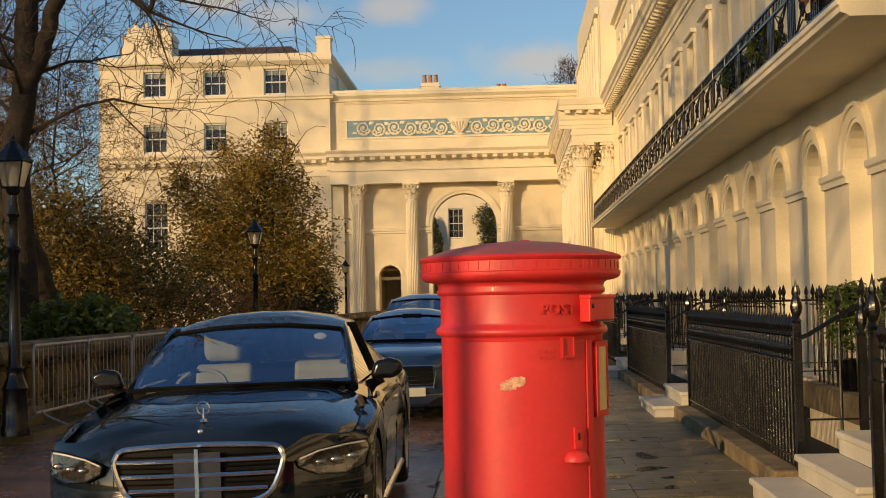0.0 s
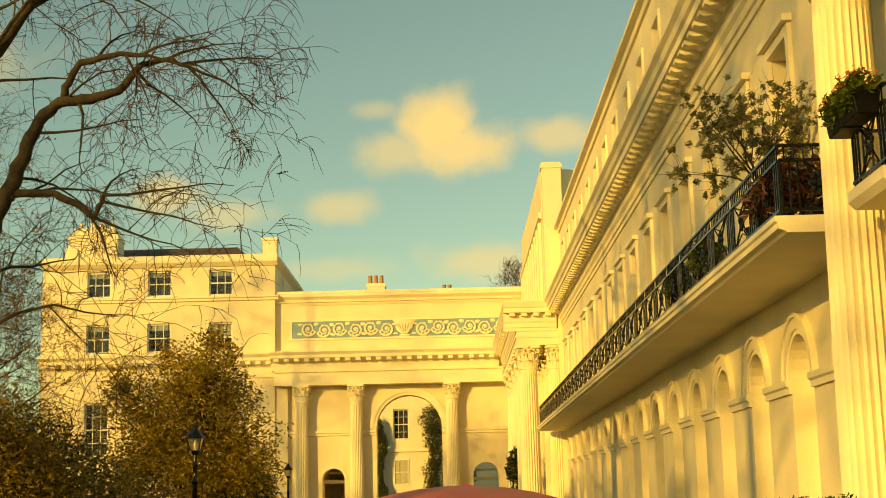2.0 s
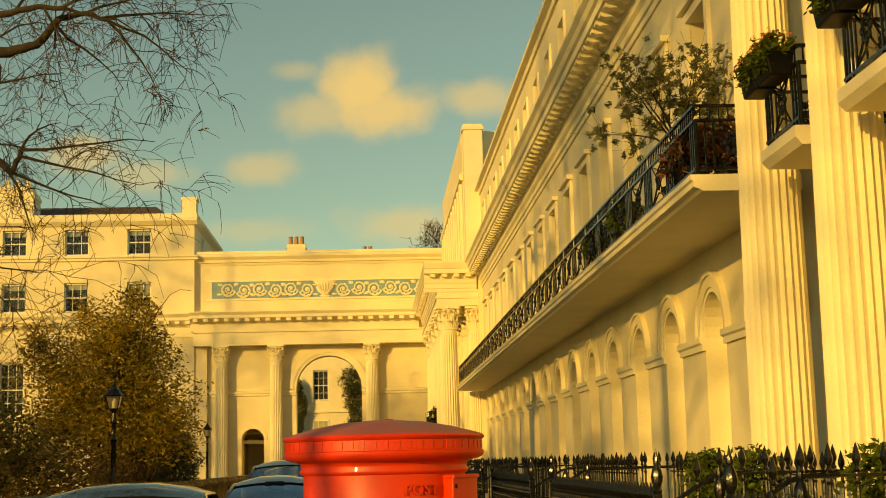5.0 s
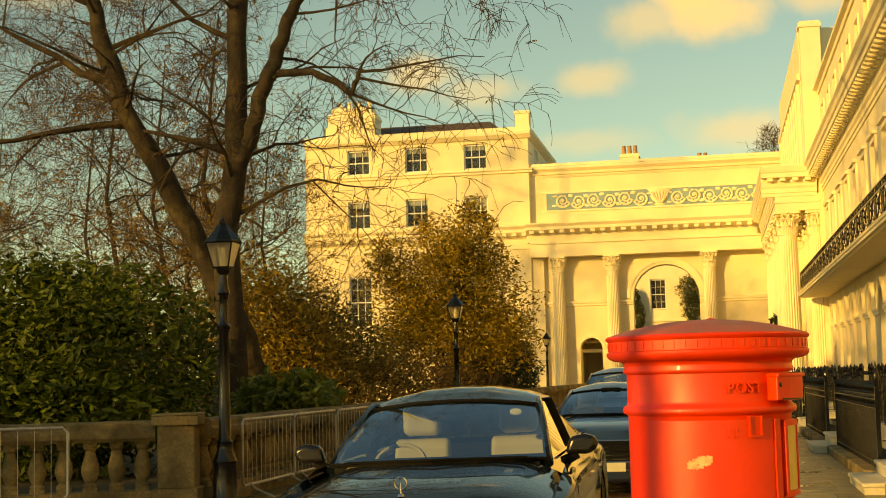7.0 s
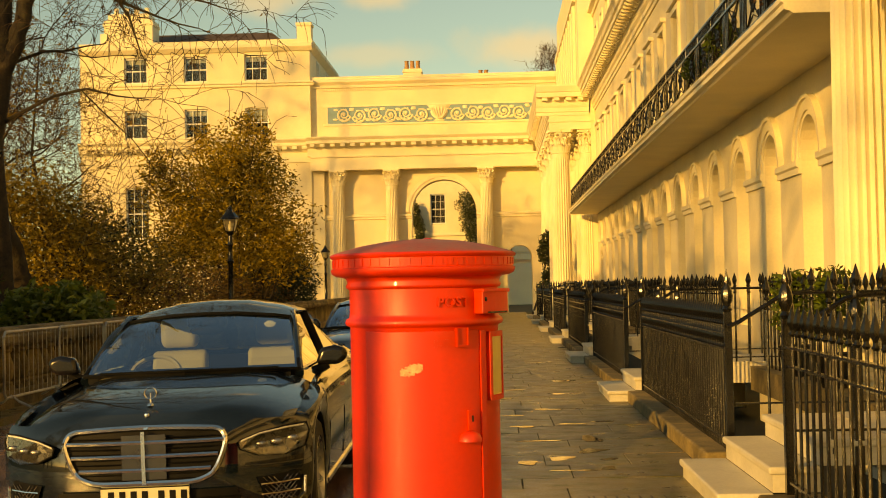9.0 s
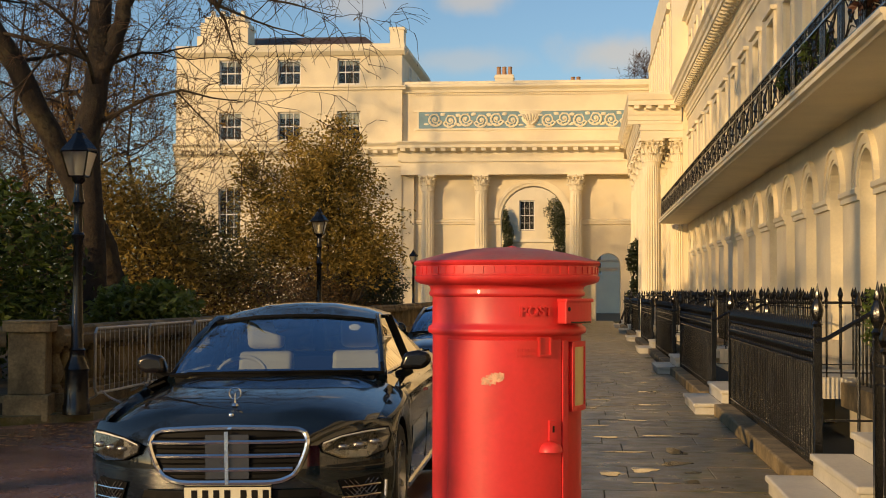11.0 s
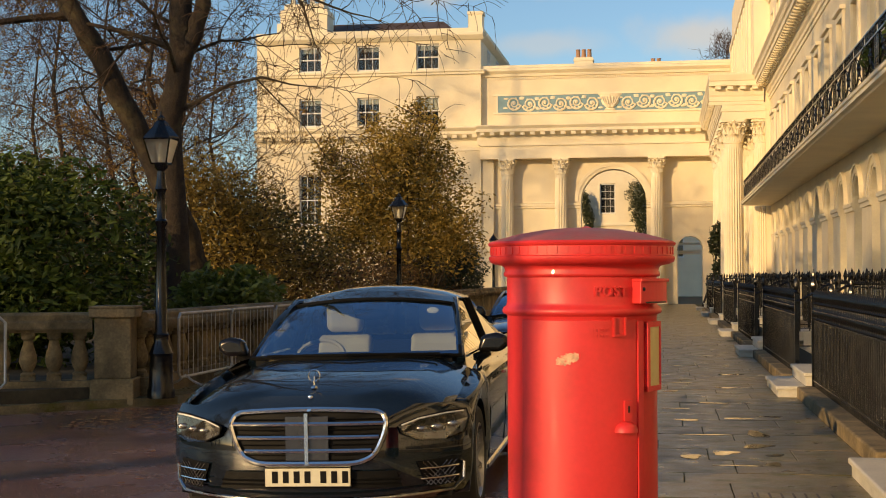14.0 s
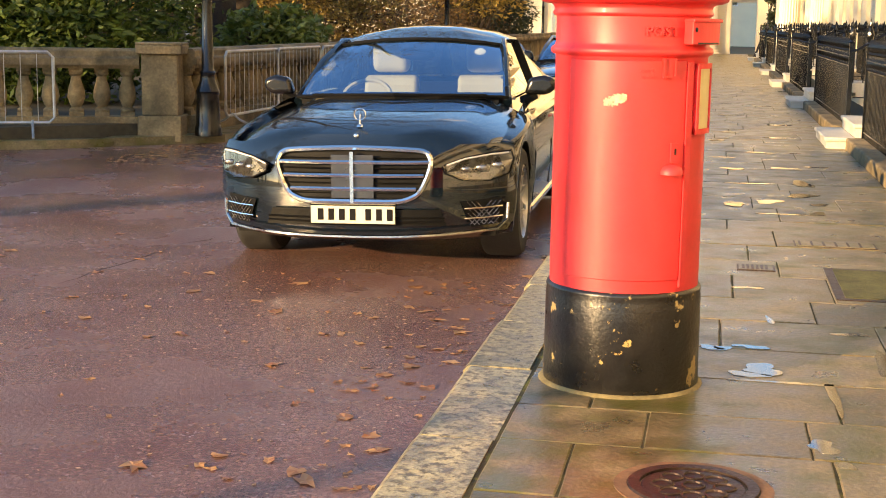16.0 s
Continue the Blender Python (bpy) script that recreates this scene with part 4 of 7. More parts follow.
pbox = thing("pillar_box", "red cast-iron pillar box with a chipped black base", "post box", BOX_AT)
R = 0.293
s = Shape().lathe([(R, 0.40), (R, 1.285), (R + 0.004, 1.29), (R + 0.016, 1.295), (R + 0.02, 1.305), (R + 0.016, 1.318), (R + 0.004, 1.325), (R + 0.001, 1.34), (R + 0.001, 1.435), (R + 0.012, 1.44), (R + 0.015, 1.45), (R + 0.008, 1.462), (R + 0.012, 1.475), (R + 0.035, 1.49), (R + 0.06, 1.497)], 72, caps=False)
body = part("body", s, RED, pbox, smooth=True, angle=60)
s = Shape().lathe([(0.30, 0.0), (0.309, 0.01), (0.306, 0.36), (0.303, 0.375), (0.306, 0.385), (0.303, 0.398), (0.288, 0.404), (0.25, 0.41)], 64)
part("base", s, BASE_BLACK, pbox, "chipped glossy black base", smooth=True, angle=60)
s = Shape().lathe([(0.30, 1.488), (0.342, 1.495), (0.360, 1.504), (0.365, 1.515), (0.365, 1.524), (0.358, 1.528), (0.358, 1.563), (0.366, 1.568), (0.369, 1.576), (0.362, 1.583)], 72, caps=False)
cap = part("cap", s, RED, pbox, smooth=True, angle=50)
# dust, plus the sky's pale reflection put into the dome's colour
DUST_AND_SKY = material("dusty_sky_red_enamel", (0.42, 0.085, 0.085), 0.55, var=0.2, scale=6, fine=60, bump=0.08, stain=(0.30, 0.14, 0.13), stain_scale=5, stain_lo=0.42, stain_hi=0.68)
cap.location.z = -0.009
part("dome", Shape().lathe([(0.362, 1.583), (0.33, 1.593), (0.25, 1.614), (0.15, 1.631), (0.05, 1.639), (0.0005, 1.640)], 72, caps=False), DUST_AND_SKY, cap, "dusty faded red domed top with the sky's reflection in its colour", smooth=True)
me = drum_patch(Shape(), 0.357, 0.3605, -1.9, 1.9, 1.532, 1.560, 1).mesh("rim_rib", RED)
for i in range(56):
    ob = new("rim_rib", me)
    ob.parent = cap
    ob.rotation_euler = (0, 0, 2 * math.pi * i / 56)
part("cap_knob", Shape().lathe([(0.02, 1.63), (0.018, 1.642), (0.0005, 1.646)], 10, (0.02, 0, 0)), RED, cap)
# door with its seams, straps, lock and handle
s = drum_patch(Shape(), R - 0.01, R + 0.006, -46, 47, 0.45, 1.275, 18)
door = part("door", s, RED, pbox, smooth=True)
soften(door, 0.003, 2)
part("door_strip", drum_patch(Shape(), R, R + 0.012, 47.5, 53, 0.42, 1.27, 2), RED, door)
s = drum_patch(Shape(), R, R + 0.016, 34.5, 40.5, 0.897, 0.972, 2)
part("lock_plate", s, RED, door)
part("keyhole", drum_patch(Shape(), R + 0.01, R + 0.0175, 37, 38.4, 0.928, 0.952, 1), IRON, door)
s = Shape().lathe([(0.047, 0.0), (0.046, 0.012), (0.038, 0.027), (0.022, 0.036), (0.0005, 0.039)], 18, on_drum(R + 0.006, 36, 0.855))
part("handle", s, RED, door, smooth=True)
s = Shape()
drum_patch(s, R, R + 0.01, 26, 36, 1.212, 1.284, 3)
part("number_plate_holder", s, RED, door)
s = Shape()
for a in (26.3, 35.0):
    drum_patch(s, R + 0.01, R + 0.018, a, a + 1.0, 1.22, 1.284, 1)
drum_patch(s, R + 0.01, R + 0.018, 26.3, 36, 1.212, 1.22, 3)
part("holder_rim", s, RED, door)
s = Shape()
for row in range(2):
    for k in range(5):
        drum_patch(s, R + 0.005, R + 0.0085, 10 + 2.3 * k, 11.6 + 2.3 * k, 1.232 - 0.022 * row, 1.242 - 0.022 * row, 1)
part("raised_lettering_bars", s, RED, door)
# posting slot under its hood
s = Shape()
drum_patch(s, R, R + 0.050, 43.5, 76, 1.335, 1.423, 8)
drum_patch(s, R, R + 0.058, 43, 77, 1.416, 1.430, 8)
hood = part("slot_hood", s, RED, pbox)
soften(hood, 0.004, 2)
part("slot", drum_patch(Shape(), R + 0.05, R + 0.0535, 48, 72, 1.337, 1.343, 6), IRON, hood)
part("hood_bolt", Shape().ball(on_drum(R + 0.052, 46, 1.39), 0.006, 0.006, 0.009, 6, 4), IRON, hood)
# notice frame
s = Shape()
for a0, a1, z0, z1 in ((57, 60, 1.0, 1.265), (81, 84, 1.0, 1.265), (57, 84, 1.245, 1.265), (57, 84, 1.0, 1.02)):
    drum_patch(s, R, R + 0.018, a0, a1, z0, z1, 6)
nf = part("notice_frame", s, RED, pbox)
NOTICE = material("notice_enamel", (0.62, 0.52, 0.26), 0.35, var=0.08, scale=6, fine=30, bump=0.03)
part("notice_plate", drum_patch(Shape(), R, R + 0.012, 60, 81, 1.02, 1.245, 6), NOTICE, nf, "pale cream notice plate")
# worn sticker
STICKER = material("worn_sticker", (0.70, 0.40, 0.27), 0.7, var=0.3, scale=60, fine=200, bump=0.1, stain=(0.66, 0.10, 0.09), stain_scale=90, stain_lo=0.56, stain_hi=0.64)
s = Shape()
q_ = np.random.default_rng(21)
for k in range(14):
    a = -15.5 + 1.2 * k
    mid = 1.118 + 0.0016 * k
    half = 0.026 - 0.010 * abs(k - 6.5) / 6.5
    drum_patch(s, R + 0.004, R + 0.0078, a, a + 1.2, mid - half + 0.007 * q_.random(), mid + half - 0.007 * q_.random(), 1)
part("worn_sticker", s, STICKER, pbox, "torn pale paper sticker remains")
# raised word
fc = bpy.data.curves.new("word", "FONT")
fc.body, fc.size, fc.extrude, fc.align_x = "POST", 0.050, 0.012, "CENTER"
fc.space_character, fc.offset = 1.15, 0.001
tmp = new("word", fc)
bpy.context.view_layer.update()
me = bpy.data.meshes.new_from_object(tmp.evaluated_get(bpy.context.evaluated_depsgraph_get()))
bpy.data.objects.remove(tmp)
for v in me.vertices:
    x, y, z = v.co
    v.co = on_drum(R + 0.001 + z * 0.8, 25.2 + math.degrees(x / R), 1.366 + y)
me.materials.clear()
me.materials.append(RED)
ob = new("raised_word", me)
ob.parent = pbox
tagged(part("cement_collar", Shape().lathe([(0.30, -0.02), (0.335, -0.01), (0.322, 0.006), (0.309, 0.010), (0.30, 0.0)], 40, BOX_AT, caps=False), material("cement", (0.24, 0.19, 0.085), 0.9, var=0.3, scale=9, fine=60, bump=0.5), smooth=True), "mossy cement collar round the pillar box foot", "cement", kind="structure")

# ---- cars ----
PAINT_BLACK = material("black_car_paint", (0.003, 0.007, 0.012), 0.45, var=0.1, scale=1, fine=300, bump=0.0, coat=1.0, spec=0.05, rough_var=0.03)
PAINT_BLUE = material("blue_car_paint", (0.014, 0.042, 0.095), 0.3, 0.3, var=0.1, scale=1, fine=300, bump=0.0, coat=1.0, rough_var=0.03)
CHROME = material("chrome", (0.75, 0.75, 0.74), 0.10, 1.0, var=0.05, scale=6, fine=40, bump=0, rough_var=0.04)
RUBBER = material("tyre_rubber", (0.018, 0.018, 0.018), 0.75, var=0.25, scale=10, fine=80, bump=0.3)
GRILLE_BLACK = material("grille_black", (0.005, 0.005, 0.005), 0.55, var=0.2, scale=10, fine=60, bump=0.05, spec=0.12)
CREAM = material("cream_leather", (0.62, 0.56, 0.44), 0.5, var=0.06, scale=4, fine=60, bump=0.15)
CARGLASS = glass_material("car_glass", (0.52, 0.68, 0.75), 0.34, 0.01)
PAINT_BLACK.node_tree.nodes["Principled BSDF"].inputs["Coat IOR"].default_value = 1.75
PAINT_BLUE.node_tree.nodes["Principled BSDF"].inputs["Coat IOR"].default_value = 1.8
CARGLASS.node_tree.nodes["Glossy BSDF"].inputs["Color"].default_value = (0.55, 0.78, 1.0, 1)
SMOKED_GLASS = material("smoked_lens", (0.12, 0.12, 0.13), 0.1, var=0.1, scale=5, fine=30, bump=0, coat=0.5)
GLOSS_BLACK = material("gloss_black", (0.006, 0.006, 0.007), 0.2, var=0.2, scale=8, fine=60, bump=0)
SIDEGLASS = glass_material("side_glass", (0.45, 0.55, 0.60), 0.06, 0.01)
LENSGLASS = glass_material("lens_glass", (0.9, 0.92, 0.95), 0.08, 0.01)
PLATE = material("plate_reflective", (0.62, 0.60, 0.47), 0.4, var=0.04, scale=8, fine=60, bump=0.02)
ALLOY = material("alloy", (0.42, 0.42, 0.43), 0.3, 0.9, var=0.1, scale=8, fine=50, bump=0.02)


def make_wheel(r=0.355, w=0.25):
    """Returns the meshes of tyre and rim; the axle runs along x, the outer face at -x."""
    t = Shape().lathe([(r * 0.69, -w / 2), (r * 0.93, -w / 2), (r * 0.985, -w * 0.42), (r, -w * 0.3), (r, w * 0.3), (r * 0.985, w * 0.42), (r * 0.93, w / 2), (r * 0.69, w / 2)], 40, caps=False)
    t.moved(pose(0, 0, 0, 0, 90, 0))
    m = Shape().lathe([(r * 0.70, -w / 2 + 0.01), (r * 0.66, -w / 2), (r * 0.62, -w / 2 + 0.03), (r * 0.6, w * 0.3)], 40, caps=False)
    m.lathe([(0.001, -w / 2 + 0.02), (0.06, -w / 2 + 0.022), (0.07, -w / 2 + 0.06)], 16, caps=False)
    for i in range(10):
        a = 2 * math.pi * i / 10
        c, d = math.cos(a), math.sin(a)
        m.prism([(0.05 * c - 0.022 * d, 0.05 * d + 0.022 * c, -w / 2 + 0.03), (0.05 * c + 0.022 * d, 0.05 * d - 0.022 * c, -w / 2 + 0.03), (r * 0.63 * c + 0.014 * d, r * 0.63 * d - 0.014 * c, -w / 2 + 0.012), (r * 0.63 * c - 0.014 * d, r * 0.63 * d + 0.014 * c, -w / 2 + 0.012)], (0, 0, 0.03))
    m.moved(pose(0, 0, 0, 0, 90, 0))
    return t.mesh("tyre", RUBBER, True), m.mesh("rim", ALLOY, True)


WHEEL = make_wheel()


def car(name, label, at, rz, paint, L=5.2, W=0.955, hood_z=0.0, roof_z=1.49, style="saloon", seats=True):
    """A saloon whose nose is at y=0 and tail at y=L; x to its left side as seen from ahead."""
    ob = thing(name, label, "car", at, rz)
    wf, wr, wz, wrad = 0.86, L - 1.12, 0.355, 0.40
    # nose and bonnet: rows across, from the chin up and back
    nose = [(0.20, 0.10, 0.86), (0.24, 0.035, 0.93), (0.34, 0.01, 0.97), (0.48, 0.0, 0.985), (0.62, 0.01, 0.985), (0.72, 0.035, 0.975), (0.78, 0.075, 0.96)]
    rows_ = []
    us = [-1, -0.94, -0.84, -0.7, -0.5, -0.25, 0, 0.25, 0.5, 0.7, 0.84, 0.94, 1]
    for z, y, w in nose:
        rows_.append([(W * w * u, y + 0.36 * abs(u) ** 3.2, z + hood_z * min(1, z)) for u in us])
    bonnet = [(0.10, 0.845, 0.93), (0.20, 0.885, 0.92), (0.45, 0.93, 0.91), (0.80, 0.965, 0.905), (1.15, 0.995, 0.90), (1.45, 1.02, 0.90)]
    for y, z, w in bonnet:
        k = max(0.0, 0.36 * (1 - y / 1.3))
        row = []
        for u in us:
            crease = 0.012 * math.exp(-((abs(u) - 0.62) / 0.1) ** 2)
            row.append((W * w * u, y + k * abs(u) ** 3.2, z + hood_z - 0.105 * abs(u) ** 4.5 - 0.03 * abs(u) ** 2 + crease))
        rows_.append(row)
    s = Shape()
    for p, q in zip(rows_, rows_[1:]):
        for i in range(len(us) - 1):
            s.poly(p[i], p[i + 1], q[i + 1], q[i])
    # flanks
    ys = sorted(set([0.40, 0.46, 0.52, 0.6, 0.68, 0.77, 0.86, 0.95, 1.04, 1.12, 1.2, 1.27, 1.45, 1.9, 2.4, 2.9, 3.4, L - 1.55, L - 1.48, L - 1.4, L - 1.3, L - 1.2, L - 1.12, L - 1.04, L - 0.94, L - 0.84, L - 0.76, L - 0.68, L - 0.3, L - 0.05]))
    for side in (-1, 1):
        cols = []
        for y in ys:
            low = 0.22
            for yw in (wf, wr):
                if abs(y - yw) < wrad:
                    low = max(low, wz + math.sqrt(wrad ** 2 - (y - yw) ** 2))
            top = (0.79 + 0.17 * min(1, (y - 0.4) / 1.0) if y < 1.4 else 0.96 + 0.015 * min(1, (y - 1.4) / 2)) + hood_z
            tail = max(0.0, (y - (L - 0.7)) / 0.7)
            nose_in = max(0.0, (0.9 - y) / 0.5) ** 2 * 0.012
            col = []
            for t in (0, 0.12, 0.3, 0.5, 0.68, 0.82, 0.93, 1.0):
                z = low + (top - low) * t
                bulge = {0: 0.985, 0.12: 0.99, 0.3: 0.992, 0.5: 1.0, 0.68: 1.0, 0.82: 0.985, 0.93: 0.955, 1.0: 0.90}[t]
                if z < 0.36:
                    bulge *= 0.985
                col.append((side * W * (bulge - nose_in) * (1 - 0.13 * tail ** 2), y, z))
            cols.append(col)
        # join the flank to the nose's end
        first = [rows_[j][0 if side < 0 else -1] for j in range(7)] + [rows_[8][0 if side < 0 else -1]]
        cols.insert(0, first)
        for p, q in zip(cols, cols[1:]):
            for i in range(7):
                s.poly(p[i], p[i + 1], q[i + 1], q[i])
        # shoulder between bonnet edge and flank top
        edge = [rows_[j][0 if side < 0 else -1] for j in range(8, 13)]
        tops = [c[-1] for c in cols]
        for k in range(len(edge) - 1):
            s.poly(edge[k], edge[k + 1], tops[min(len(tops) - 1, 3 + k * 3)], tops[min(len(tops) - 1, 3 + max(0, k - 1) * 3)])
    # tail deck and back
    s.poly((-W * 0.84, 4.35, 1.04 + hood_z), (W * 0.84, 4.35, 1.04 + hood_z), (W * 0.78, L - 0.03, 1.02 + hood_z), (-W * 0.78, L - 0.03, 1.02 + hood_z))
    s.poly((-W * 0.78, L - 0.03, 1.02), (W * 0.78, L - 0.03, 1.02), (W * 0.8, L, 0.3), (-W * 0.8, L, 0.3))
    s.poly((-W * 0.9, 1.4, 0.96 + hood_z), (-W * 0.84, 1.45, 0.99 + hood_z), (-W * 0.84, 4.4, 1.03 + hood_z), (-W * 0.9, 4.6, 0.97 + hood_z))
    s.poly((W * 0.9, 1.4, 0.96 + hood_z), (W * 0.84, 1.45, 0.99 + hood_z), (W * 0.84, 4.4, 1.03 + hood_z), (W * 0.9, 4.6, 0.97 + hood_z))
    part("body", s, paint, ob, smooth=True, angle=38)
    # underside and arch linings
    s = Shape().box(-W * 0.86, W * 0.86, 0.3, L - 0.2, 0.21, 0.30).box(-W * 0.6, W * 0.6, 0.35, 1.3, 0.3, 0.75)
    part("underside", s, GRILLE_BLACK, ob)
    # cabin
    cw, rw = W * 0.76, W * 0.625
    y0, y1, y2, y3 = 1.40, 2.28, 3.55, 4.55
    zb, zr = 1.01 + hood_z, roof_z - 0.045
    us2 = [-1, -0.8, -0.4, 0, 0.4, 0.8, 1]
    cowl = [(cw * 1.03 * u, y0 - 0.22 * (1 - u * u) + 0.08, zb - 0.015 * u * u) for u in us2]
    head = [(rw * 1.02 * u, y1 - 0.05 - 0.13 * (1 - u * u), roof_z - 0.10 - 0.05 * abs(u) ** 2.4) for u in us2]
    glass = Shape()
    for t0, t1 in ((0, 0.33), (0.33, 0.66), (0.66, 1)):
        for i in range(6):
            q = []
            for t, k in ((t0, i), (t0, i + 1), (t1, i + 1), (t1, i)):
                p = Vector(cowl[k]).lerp(Vector(head[k]), t)
                p.z += 0.035 * math.sin(math.pi * t)
                q.append(p)
            glass.poly(*q)
    ws = part("windscreen", glass, CARGLASS, ob, smooth=True)
    ws.visible_shadow = False
    edge_ = [Vector(p) for p in cowl] + [Vector(p) for p in reversed(head)]
    part("windscreen_seal", Shape().tube([p + Vector((0, -0.004, 0.004)) for p in edge_ + edge_[:1]], 0.015, 5), GRILLE_BLACK, ws)
    roof = Shape()
    rr = [head]
    for y, w, z in ((y1 + 0.06, 1.05, roof_z - 0.045), (y1 + 0.18, 1.06, roof_z - 0.012), (y1 + 0.4, 1.03, roof_z + 0.005), (2.9, 1.03, roof_z + 0.01), (y2, 0.99, roof_z - 0.05), (y2 + 0.25, 0.96, roof_z - 0.11)):
        rr.append([(rw * w * u, y, z - 0.10 * abs(u) ** 2.4) for u in us2])
    for p, q in zip(rr, rr[1:]):
        for i in range(6):
            roof.poly(p[i], p[i + 1], q[i + 1], q[i])
    part("roof", roof, paint, ob, smooth=True)
    rear = Shape().poly(rr[-1][0], rr[-1][3], rr[-1][6], (cw * 0.92, y3, 1.05 + hood_z), (-cw * 0.92, y3, 1.05 + hood_z))
    part("rear_window", rear, SIDEGLASS, ob)
    for side in (-1, 1):
        lo = [Vector((side * cw * 1.045, y0 + 0.1, zb - 0.015)), Vector((side * cw * 1.06, 2.9, zb + 0.0)), Vector((side * cw * 1.03, 4.35, zb + 0.03))]
        hi = [Vector((side * rw * 1.03, y1 + 0.02, zr - 0.075)), Vector((side * rw * 1.045, 2.9, roof_z - 0.12)), Vector((side * rw * 0.98, y2 + 0.2, roof_z - 0.21))]
        g = Shape()
        g.poly(lo[0], lo[1], hi[1], hi[0]).poly(lo[1], lo[2], hi[2], hi[1])
        part("side_window", g, SIDEGLASS, ob).visible_shadow = False
        part("roof_pillar", Shape().tube([Vector(cowl[-1 if side > 0 else 0]) + Vector((0, 0.0, -0.03)), lo[0].lerp(hi[0], 0.55) + Vector((0, -0.02, 0.03)), hi[0] + Vector((0, 0, 0.01)), hi[1] + Vector((0, 0, 0.008)), hi[2]], [0.032, 0.024, 0.022, 0.022, 0.03], 8), paint, ob, smooth=True)
        part("door_pillar", Shape().tube([lo[1], hi[1]], 0.035, 6), GRILLE_BLACK, ob)
        part("rear_pillar", Shape().poly(lo[2], lo[1].lerp(lo[2], 0.8), hi[2], (side * cw * 0.92, y3, 1.05 + hood_z)), paint, ob)
        part("window_trim", Shape().tube([lo[0], lo[1], lo[2]], 0.012, 4), CHROME, ob)
        mp = Vector((side * (W + 0.0), 1.74, 1.065 + hood_z))
        m = Shape().prism([mp + Vector((side * dx, -0.06, dz)) for dx, dz in ((-0.12, -0.055), (0.05, -0.06), (0.11, -0.01), (0.10, 0.055), (0.02, 0.078), (-0.08, 0.06))], (0, 0.11, 0))
        mir = soften(part("door_mirror", m, GLOSS_BLACK, ob, smooth=True), 0.035, 4, 30)
        part("mirror_stalk", Shape().tube([mp - Vector((side * 0.03, 0, 0.06)), (side * W * 0.86, 1.74, 0.96 + hood_z)], [0.028, 0.04], 6), GRILLE_BLACK, mir)
        part("sill_trim", Shape().box(min(side * W * 0.97, side * W * 0.985), max(side * W * 0.97, side * W * 0.985), 1.32, L - 1.6, 0.235, 0.262), CHROME, ob)
        for y in (1.95, 3.05):
            part("door_handle", Shape().box(min(side * W * 0.985, side * (W + 0.008)), max(side * W * 0.985, side * (W + 0.008)), y + 0.6, y + 0.82, 0.80, 0.825), CHROME, ob)
        for y in (1.38, 2.52, 3.6):
            part("door_gap", Shape().tube([(side * W * 0.975, y, 0.3), (side * W * 1.001, y, 0.62), (side * W * 0.94, y, 0.93)], 0.006, 4), GRILLE_BLACK, ob)
        for yw in (wf, wr):
            t = new("wheel", WHEEL[0])
            t.parent = ob
            t.matrix_basis = pose(side * (W - 0.145), yw, wz, 0, 0, 0 if side < 0 else 180)
            rim = new("rim", WHEEL[1])
            rim.parent = t
            a = Shape().lathe([(wrad - 0.004, -0.3), (wrad - 0.004, 0.0)], 16, (0, 0, 0), 105 if side > 0 else -75, 255 if side > 0 else 75, False).moved(pose(side * W * 0.985, yw, wz, 0, 90 * side, 0))
            part("arch_lining", a, GRILLE_BLACK, ob)
    if seats:
        part("dashboard", Shape().prism([(-cw * 0.98, 1.45, 0.86), (-cw * 0.98, 1.45, 0.985), (-cw * 0.95, 1.75, 1.02), (-cw * 0.95, 1.95, 0.98), (-cw * 0.95, 1.95, 0.8)], (cw * 1.93, 0, 0)), GRILLE_BLACK, ob)
        part("cabin_floor", Shape().box(-cw, cw, 1.5, 4.4, 0.35, 0.4).box(-cw, cw, 4.2, 4.3, 0.4, 1.0), GRILLE_BLACK, ob)
        for x in (-0.38, 0.38):
            st = Shape().box(x - 0.25, x + 0.25, 2.25, 2.8, 0.45, 0.68)
            st.prism([(x - 0.22, 2.72, 0.62), (x - 0.22, 2.9, 0.62), (x - 0.22, 3.06, 1.02), (x - 0.22, 3.03, 1.10), (x - 0.22, 2.95, 1.10), (x - 0.22, 2.93, 1.02)], (0.44, 0, 0))
            se = soften(part("seat", st, CREAM, ob), 0.085, 5)
            hr = Shape().prism([(x - 0.15, 2.92, 1.12), (x - 0.15, 3.06, 1.12), (x - 0.15, 3.05, 1.35), (x - 0.15, 2.98, 1.37), (x - 0.15, 2.91, 1.34)], (0.30, 0, 0))
            soften(part("headrest", hr, CREAM, se), 0.058, 5)
        part("rear_bench", Shape().box(-cw * 0.9, cw * 0.9, 3.75, 4.15, 0.5, 0.86), CREAM, ob)
        sw = Shape()
        c = Vector((-0.38, 2.05, 0.955))
        sw.tube([c + Vector((0.185 * math.cos(a), 0.10 * math.sin(a), 0.135 * math.sin(a))) for a in [2 * math.pi * i / 24 for i in range(25)]], 0.017, 6)
        sw.tube([c + Vector((-0.17, 0, 0)), c + Vector((0.17, 0, 0))], 0.02, 5)
        part("steering_wheel", sw, CREAM, ob, smooth=True)
        mm = Shape().ball((0, 2.12, 1.275), 0.13, 0.03, 0.04, 12, 6)
        part("rear_view_mirror", mm, GRILLE_BLACK, ob, smooth=True)
        sb = Shape().box(-0.14, 0.14, 2.08, 2.2, 1.30, 1.37)
        soften(part("sensor_cover", sb, GRILLE_BLACK, ob), 0.02)
